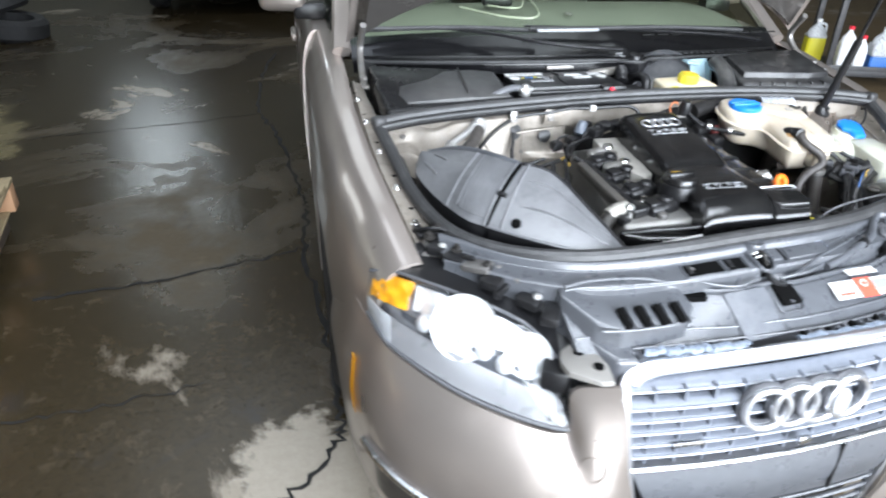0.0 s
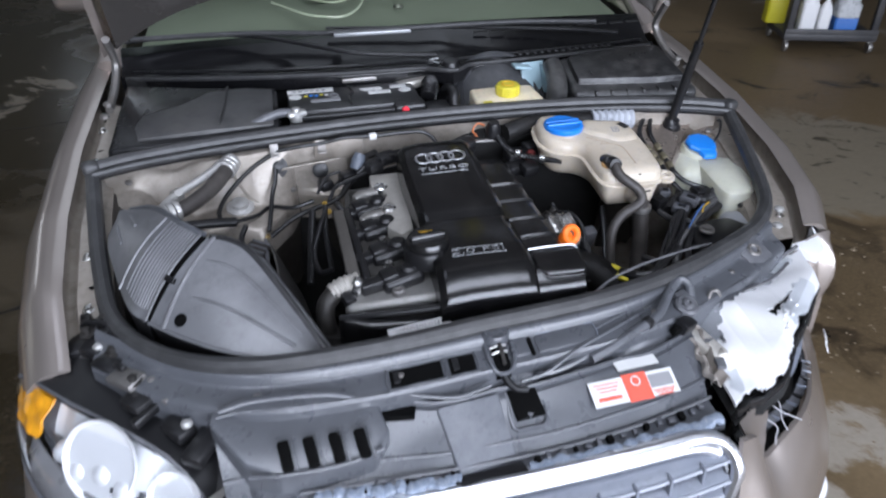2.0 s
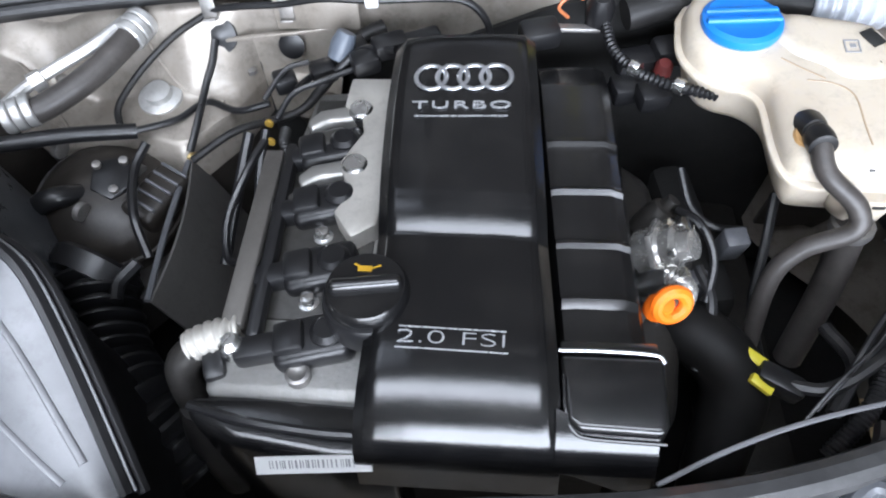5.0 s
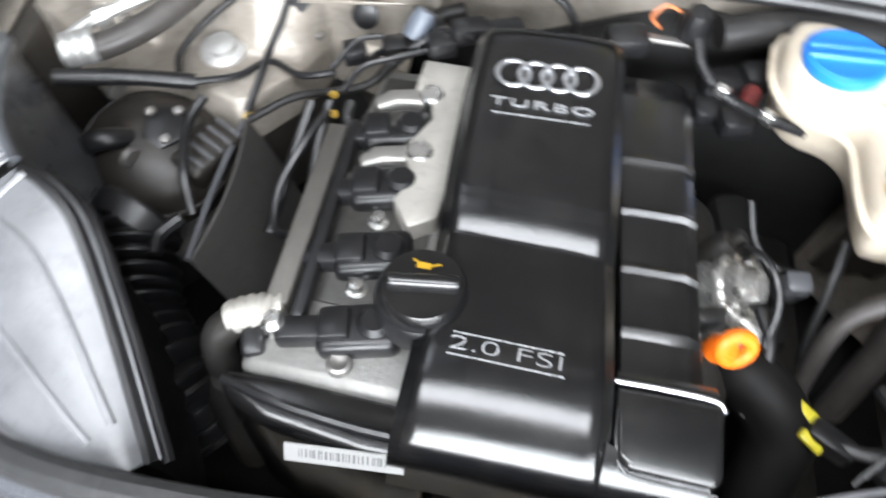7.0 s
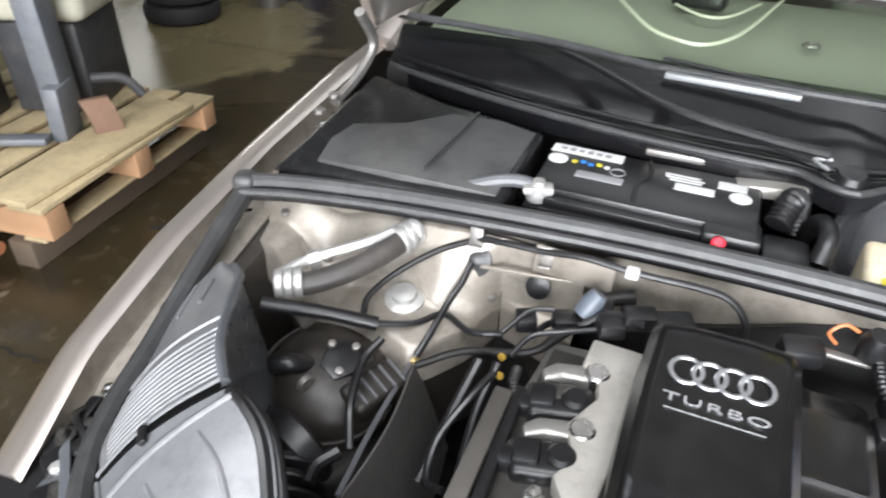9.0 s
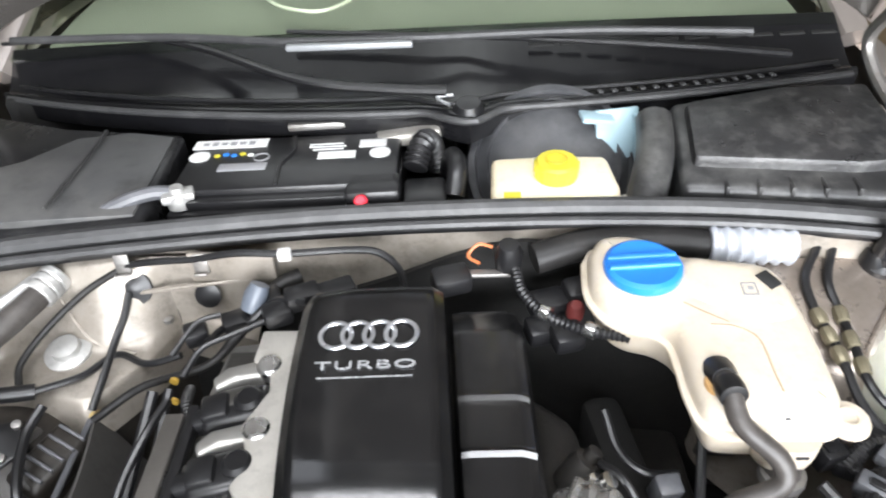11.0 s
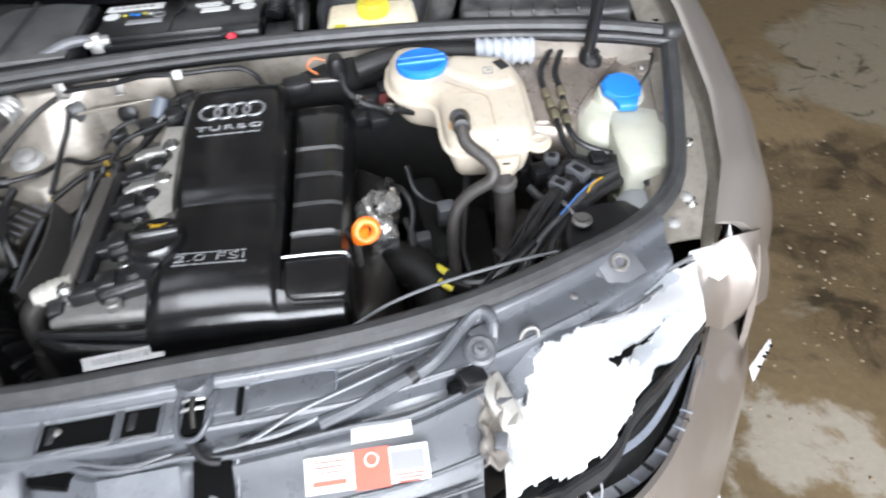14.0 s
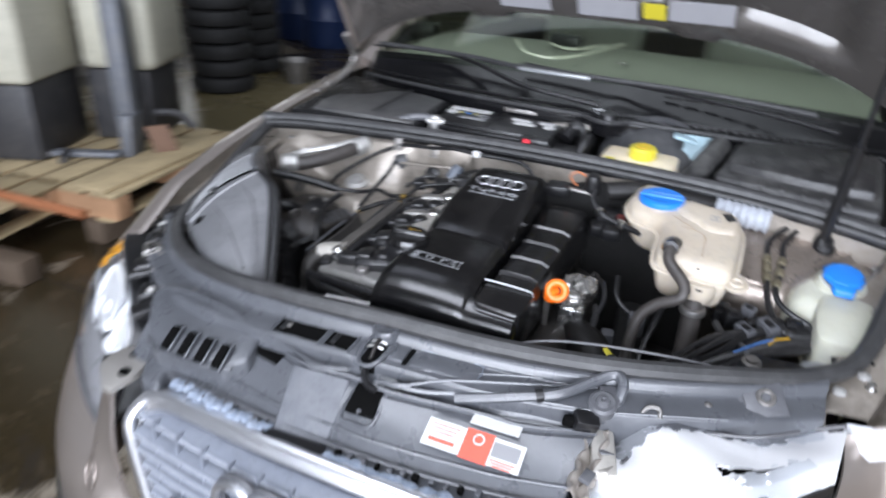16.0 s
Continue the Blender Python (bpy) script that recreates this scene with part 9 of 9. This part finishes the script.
# bonnet stickers
def bonnet_label(x, along, w, h, material, name):
    b2 = bmesh.new()
    up = 0.045 * (1 - (x / 0.75) ** 4) + 0.03 * math.sin(math.pi * min(1, (along - 0.19) / 0.87 * 1.1)) - 0.008
    sheet(b2, lambda u, v: bonnet_pt(x + w * (u - 0.5), along + h * (v - 0.5), up + 0.03 * h * (v - 0.5)), 1, 1, 0.002, (0, 0.75, 0.66))
    return P(name, b2, material, parent=bonnet)


DULLLABEL = mat("dull_white_label", (0.32, 0.32, 0.34), 0.5, 0, 0.1, 20, 0.05, 300)
bonnet_label(-0.15, 0.264, 0.13, 0.045, DULLLABEL, "white_sticker")
bonnet_label(0.055, 0.266, 0.14, 0.055, DULLLABEL, "white_sticker")
bonnet_label(0.163, 0.268, 0.05, 0.045, YELLOW, "yellow_sticker")
bonnet_label(0.265, 0.276, 0.14, 0.060, DULLLABEL, "white_sticker")

# ---- things round the car ----
# pallet
WOODEND = mat("orange_stained_wood", (0.42, 0.24, 0.13), 0.75, 0, 0.3, 8, 0.4, 120)
PX, PY = Vector((-0.15, 0.985, 0)).normalized(), Vector((-0.985, -0.15, 0)).normalized()
PO = Vector((-2.063, 1.266, 0))
pallet = thing("pallet", PO, "pale wooden pallet on the damp concrete floor", "pallet")
pang = math.degrees(math.atan2(PX.y, PX.x))


def on_pallet(a, c, z):
    p = PO + PX * a + PY * c
    return (p.x, p.y, z)


for k in range(7):
    part("board", B(on_pallet(0.50, 0.07 + 0.165 * k, 0.128), (1.05, 0.125 if k else 0.14, 0.020), (0, 0, pang), 0.003), WOOD, pallet)
for a in (0.03, 0.50, 0.97):
    part("bearer", B(on_pallet(a, 0.56, 0.062), (0.09, 1.12, 0.108), (0, 0, pang), 0.004), WOODEND, pallet)
for k in (0, 3, 6):
    part("bottom_board", B(on_pallet(0.50, 0.07 + 0.165 * k, 0.0075), (1.05, 0.09, 0.013), (0, 0, pang), 0.002), WOOD, pallet)
TIMBER_H = 0.11
# timber darker than the pallet wood
DARKWOOD = mat("dark_timber", (0.085, 0.060, 0.040), 0.75, 0, 0.3, 7, 0.4, 120)
for k, c in enumerate((0.12, 0.58, 1.02)):
    tim = thing("timber", on_pallet(0.5, c, 0), "dark timber bearer under a pallet", "timber", "timbers under the pallets")
    part("beam", B(on_pallet(0.48, c, TIMBER_H / 2 - 0.001), (1.04, 0.10, TIMBER_H - 0.002), (0, 0, pang + 1.5 * k - 1), 0.006), DARKWOOD, tim)
PALLET_TOP = 0.249
pallet.location.z = TIMBER_H
tagged(pallet, "pale wooden pallet raised on dark timbers")
plank = thing("plank", (PO.x, PO.y, PALLET_TOP), "loose pale wooden plank lying on the pallet", "plank")
part("plank_body", B(on_pallet(0.42, 0.11, PALLET_TOP + 0.012), (0.90, 0.18, 0.022), (0, 0, pang - 3), 0.004), WOOD, plank)

# tyre changer standing on the pallet
tc_ = thing("tyre_changer", (-2.95, 1.95, 0.14), "cream and grey tyre changing machine standing on a pallet", "machine")
part("cabinet", B((-3.25, 1.62, 0.80), (0.50, 0.55, 0.50), (0, 0, 25), 0.03, 3), CREAM, tc_)
part("cabinet_base", B((-3.25, 1.62, 0.345), (0.46, 0.52, 0.41), (0, 0, 25), 0.02), DARKPAINT, tc_)
part("motor_cover", B((-2.98, 2.22, 0.78), (0.42, 0.50, 0.46), (0, 0, 25), 0.05, 3), CREAM, tc_)
part("motor_base", B((-3.00, 2.20, 0.345), (0.36, 0.44, 0.41), (0, 0, 25), 0.02), DARKPAINT, tc_)
part("column", B((-2.72, 1.90, 0.60), (0.10, 0.14, 0.78), (0, 0, 25), 0.012), GREYPAINT, tc_)
part("column_foot", B((-2.68, 1.86, 0.25), (0.07, 0.16, 0.24), (0, 4, 25), 0.010), GREYPAINT, tc_)
b = bmesh.new()
revolve(b, [(0.30, -0.05), (0.31, -0.05), (0.31, 0.05), (0.30, 0.05), (0.30, -0.05)], (-2.86, 2.03, 0.30), (-0.4, 0.9, 0), 16, -0.9, 0.7)
part("curved_blade", sheet(bmesh.new(), lambda u, v: (-2.60 + 0.06 * math.sin(1.4 * u) + 0.06 * v, 1.88 + 0.10 * v, 0.30 - 0.15 * u), 8, 4, 0.03, (0.8, -0.4, 0)), RUSTY, tc_)
b.free()
part("pedal", T([(-2.66, 2.02, 0.34), (-2.58, 2.12, 0.32), (-2.52, 2.16, 0.24)], 0.022, n=8), DARKPAINT, tc_)
part("pedal", T([(-2.90, 1.60, 0.18), (-2.80, 1.50, 0.17)], 0.02, n=8), DARKPAINT, tc_)
part("red_panel", B((-3.42, 1.42, 0.70), (0.06, 0.16, 0.34), (0, 0, 25), 0.01), ORANGEWOOD, tc_)

ham = thing("sledgehammer", (-2.2, 1.2, 0.15), "sledgehammer with an orange wooden handle lying on the pallet", "hammer")
part("handle", T([(-3.00, 1.03, 0.157), (-2.60, 1.07, 0.157), (-2.14, 1.115, 0.152)], lambda t: 0.020 + 0.004 * t, n=10), ORANGEWOOD, ham)
part("head", T([(-3.02, 0.94, 0.176), (-3.00, 1.12, 0.176)], 0.036, n=8), RUSTY, ham)
for c in (0.15, 0.95):
    copy_thing(tim, pose(-2.62, 0.18 + 0.6 * c, 0, 0, 0, 88))
tagged(copy_thing(pallet, pose(-2.17, 0.26, TIMBER_H, 0, 0, 4)), "weathered wooden pallet lying beside the raised one")
bar = thing("steel_bar", (-2.9, 1.5, 0.15), "flat grey steel bar lying across the pallet", "bar")
part("bar_body", B((-2.92, 1.60, 0.165), (0.60, 0.07, 0.03), (0, 0, 28), 0.006), GREYPAINT, bar)

# all of these stand on the upper pallets
nearer = Matrix.Translation((-0.05, 0.07, 1.44)) @ Matrix.Scale(0.915, 4) @ Matrix.Translation((0.05, -0.07, -1.44))
for ob in (tc_, ham, bar):
    ob.matrix_world = nearer @ Matrix.Translation(ob.location)

# ribbed black drums, blue drum and loose tyre beyond
tyre0 = thing("stacked_tyre", (-3.82, 3.80, 0), "worn black tyre at the foot of a tall stack", "tyre", "stacked tyres")
part("tyre_body", R([(0.17, 0.004), (0.225, 0.0), (0.255, 0.016), (0.265, 0.045), (0.265, 0.090), (0.255, 0.118), (0.225, 0.134), (0.17, 0.130)], (-3.82, 3.80, 0), n=36), TYRE, tyre0)
for sx, sy, first in ((-3.82, 3.80, 1), (-4.15, 4.55, 0)):
    for k in range(first, 8):
        ty = copy_thing(tyre0, pose(sx + 0.012 * math.sin(5 * k + sx), sy + 0.012 * math.cos(7 * k), 0.134 * k, 0, 0, 23 * k))
        if k:
            tagged(ty, "worn black tyre lying in a tall stack", "tyre", "stacked tyres")
bd = thing("blue_drum", (-4.35, 6.1, 0), "dark blue steel drum standing on the floor", "drum")
part("drum_body", R([(0.28, 0.0), (0.29, 0.02), (0.285, 0.28), (0.295, 0.30), (0.285, 0.32), (0.285, 0.58), (0.295, 0.60), (0.285, 0.62), (0.285, 0.87), (0.29, 0.89), (0.27, 0.89), (0.02, 0.875)], (-4.35, 6.1, 0), n=32), BLUEPAINT, bd)
drum_b = copy_thing(bd, pose(-4.95, 6.35, 0))
bk = thing("metal_bucket", (-3.47, 4.36, 0), "small shiny metal bucket on the floor", "bucket")
part("bucket_body", R([(0.10, 0.0), (0.14, 0.20), (0.145, 0.20), (0.135, 0.19), (0.09, 0.02)], (-3.47, 4.36, 0), n=24), STEEL, bk)
part("bucket_handle", T([(-3.61, 4.36, 0.19), (-3.55, 4.31, 0.10), (-3.47, 4.27, 0.07), (-3.39, 4.31, 0.10), (-3.33, 4.36, 0.19)], 0.004, n=6), STEEL, bk)
# parked dark vehicle further back
pv = thing("parked_car", (-1.7, 9.0, 0), "dark parked car deep in the garage shade", "car")
part("body", sheet(bmesh.new(), lambda u, v: (-1.7 + 0.86 * math.sin(math.pi * (v - 0.5)) * (0.95 + 0.05 * math.sin(math.pi * u)), 7.6 + 2.2 * u, 0.25 + 0.62 * math.cos(math.pi * (v - 0.5)) ** 0.45 + 0.25 * math.sin(math.pi * min(1, u * 1.1)) * math.cos(math.pi * (v - 0.5))), 14, 20, 0.02), DARKPAINT, pv)
part("bumper", B((-1.7, 7.55, 0.42), (1.66, 0.16, 0.34), bev=0.06, seg=4), DARKPAINT, pv)
part("floor_pan", B((-1.7, 8.7, 0.22), (1.5, 2.1, 0.08), bev=0.02), VOID, pv)
for s in (-1, 1):
    part("wheel", R([(0.19, -0.10), (0.29, -0.10), (0.31, -0.06), (0.31, 0.06), (0.29, 0.10), (0.19, 0.10)], (-1.7 + s * 0.74, 8.2, 0.31), (s, 0, 0), 30), TYRE, pv)
tr = thing("tyre_heap", (-3.5, 6.6, 0), "dark heap of tyres on the floor", "tyre")
for k, (x, y, z, t) in enumerate(((-3.55, 6.55, 0.11, 8), (-3.75, 6.8, 0.30, -14))):
    b = bmesh.new()
    revolve(b, [(0.19, -0.09), (0.27, -0.10), (0.31, -0.06), (0.31, 0.06), (0.27, 0.10), (0.19, 0.09), (0.19, -0.09)], (x, y, z), (math.sin(radians(t)), 0, math.cos(radians(t))), 32)
    part("tyre", b, TYRE, tr)

# tool cart with bottles
CO = Vector((3.35, 3.90, 0))
CXv, CYv = Vector((0.94, -0.33, 0)).normalized(), Vector((0.33, 0.94, 0)).normalized()
cang = math.degrees(math.atan2(CXv.y, CXv.x))
cart = thing("tool_cart", CO, "black steel two-tier tool cart on castors", "cart")


def on_cart(a, c, z):
    p = CO + CXv * a + CYv * c
    return (p.x, p.y, z)


for z in (0.115, 0.82):
    part("shelf", B(on_cart(0.30, 0.22, z), (0.66, 0.50, 0.05), (0, 0, cang), 0.006), DARKPAINT, cart)
part("shelf_lip", B(on_cart(0.30, -0.025, 0.150), (0.66, 0.008, 0.05), (0, 0, cang), 0.002), DARKPAINT, cart)
for a in (0.0, 0.60):
    for c in (0.0, 0.44):
        part("post", B(on_cart(a, c, 0.50), (0.045, 0.045, 0.74), (0, 0, cang), 0.004), DARKPAINT, cart)
        cs = part("castor", R([(0.012, -0.012), (0.042, -0.012), (0.045, 0), (0.042, 0.012), (0.012, 0.012)], on_cart(a, c, 0.045), CXv, 20), STEEL, cart)
        part("fork", B(on_cart(a, c, 0.08), (0.035, 0.03, 0.03), (0, 0, cang), 0.004), STEEL, cs)


def jug(name, at, label, w, d, h, body, fill, cap_m, level, handle=True):
    o = thing(name, at, label, "bottle")
    x, y, z = at
    def sec(bm2, z0, z1, m2, nm):
        lv = [(z0, 0.93), (z0 + 0.006, 1.0)] + [(z0 + (z1 - z0) * k, 1.0) for k in (0.5, 0.9)] + [(z1, 0.98)]
        b3 = bmesh.new()
        ring_ = []
        for zz, k in lv:
            ring_.append([b3.verts.new((x + CXv.x * px * k + CYv.x * py * k, y + CXv.y * px * k + CYv.y * py * k, zz)) for px, py in ((-w / 2, -d / 2 + 0.012), (-w / 2 + 0.012, -d / 2), (w / 2 - 0.012, -d / 2), (w / 2, -d / 2 + 0.012), (w / 2, d / 2 - 0.012), (w / 2 - 0.012, d / 2), (-w / 2 + 0.012, d / 2), (-w / 2, d / 2 - 0.012))])
        for a_, b_ in zip(ring_, ring_[1:]):
            for i in range(8):
                b3.faces.new((a_[i], a_[(i + 1) % 8], b_[(i + 1) % 8], b_[i]))
        b3.faces.new(ring_[0][::-1])
        b3.faces.new(ring_[-1])
        return part(nm, b3, m2, o)
    zl = z + h * level
    zs = z + h * 0.62
    if level > 0.02:
        sec(None, z, zl, fill, "filled_part")
        sec(None, zl + 0.0005, max(zs, zl + 0.01), body, "body")
    else:
        sec(None, z, zs, body, "body")
    b3 = bmesh.new()
    rows = []
    for zz, k in ((max(zs, zl + 0.01), 0.98), (z + h * 0.75, 0.80), (z + h * 0.85, 0.42), (z + h * 0.90, 0.26), (z + h * 0.93, 0.25)):
        rows.append([b3.verts.new((x + k * (w / 2) * math.cos(a) * (1.1 if k > 0.7 else 1) * CXv.x + k * (d / 2) * math.sin(a) * CYv.x, y + k * (w / 2) * math.cos(a) * CXv.y + k * (d / 2) * math.sin(a) * CYv.y, zz)) for a in [2 * math.pi * i / 16 for i in range(16)]])
    for a_, b_ in zip(rows, rows[1:]):
        for i in range(16):
            b3.faces.new((a_[i], a_[(i + 1) % 16], b_[(i + 1) % 16], b_[i]))
    b3.faces.new(rows[-1])
    part("shoulder", b3, body, o)
    part("cap", R([(0.021, 0), (0.022, 0.022), (0.018, 0.025), (0.002, 0.025)], (x, y, z + h * 0.93), n=16), cap_m, o)
    if handle:
        e = CXv * (w * 0.42)
        part("handle", T([(x + e.x * 0.3, y + e.y * 0.3, z + h * 0.90), (x + e.x * 0.95, y + e.y * 0.95, z + h * 0.86), (x + e.x * 1.05, y + e.y * 1.05, z + h * 0.68), (x + e.x * 0.9, y + e.y * 0.9, z + h * 0.60)], 0.010, n=8), body, o)
    return o


WHITEPL = mat("white_bottle_plastic", (0.76, 0.76, 0.76), 0.4, 0, 0.05, 12, 0.05, 200)
jug("coolant_jug", on_cart(-0.02, 0.34, 0.141), "clear jug half full of yellow coolant on the cart shelf", 0.15, 0.12, 0.33, BOTTLE, COOLANT, WHITEPL, 0.55)
jug("white_bottle", on_cart(0.13, 0.06, 0.141), "tall white plastic bottle with a red cap", 0.115, 0.09, 0.33, WHITEPL, WHITEPL, RED, 0.0, False)
jug("white_bottle", on_cart(0.245, 0.05, 0.141), "white plastic bottle with a red cap", 0.085, 0.07, 0.26, WHITEPL, WHITEPL, RED, 0.0, False)
jug("washer_fluid_jug", on_cart(0.40, 0.07, 0.141), "clear jug part filled with blue washer fluid", 0.16, 0.13, 0.33, BOTTLE, WASHFLUID, WHITEPL, 0.33)

# cracks of the floor slab
def crack(pts, w, seed):
    r2 = random.Random(seed)
    b3 = bmesh.new()
    p = smooth_path([(x, y, 0) for x, y in pts], 10)
    rows = []
    for i, v in enumerate(p):
        a, c = p[max(0, i - 1)], p[min(len(p) - 1, i + 1)]
        t = (c - a).normalized()
        nrm = Vector((-t.y, t.x, 0))
        q = v + nrm * r2.uniform(-0.018, 0.018)
        ww = w * r2.uniform(0.35, 1.3)
        rows.append((b3.verts.new((q.x + nrm.x * ww, q.y + nrm.y * ww, 0.0015)), b3.verts.new((q.x - nrm.x * ww, q.y - nrm.y * ww, 0.0015))))
    for a, c in zip(rows, rows[1:]):
        b3.faces.new((a[0], a[1], c[1], c[0]))
    return tagged(part("floor_crack", b3, VOID, recalc=False), "dark crack in the concrete floor", kind="structure")


crack([(-1.10, 0.36), (-1.04, 0.444), (-0.89, 0.616), (-0.88, 0.75), (-0.90, 1.3), (-0.955, 1.85), (-0.93, 2.2), (-0.969, 2.53), (-1.074, 3.35), (-1.182, 3.84), (-1.206, 4.56), (-1.1, 5.6)], 0.011, 1)
crack([(-0.95, 1.84), (-1.20, 1.75), (-1.59, 1.657), (-2.0, 1.60)], 0.009, 2)
crack([(-1.20, 3.81), (-1.9, 3.65), (-2.725, 3.51), (-3.6, 3.45)], 0.005, 3)
crack([(-1.30, 0.96), (-1.607, 0.913), (-1.89, 0.892), (-2.4, 0.80)], 0.005, 4)
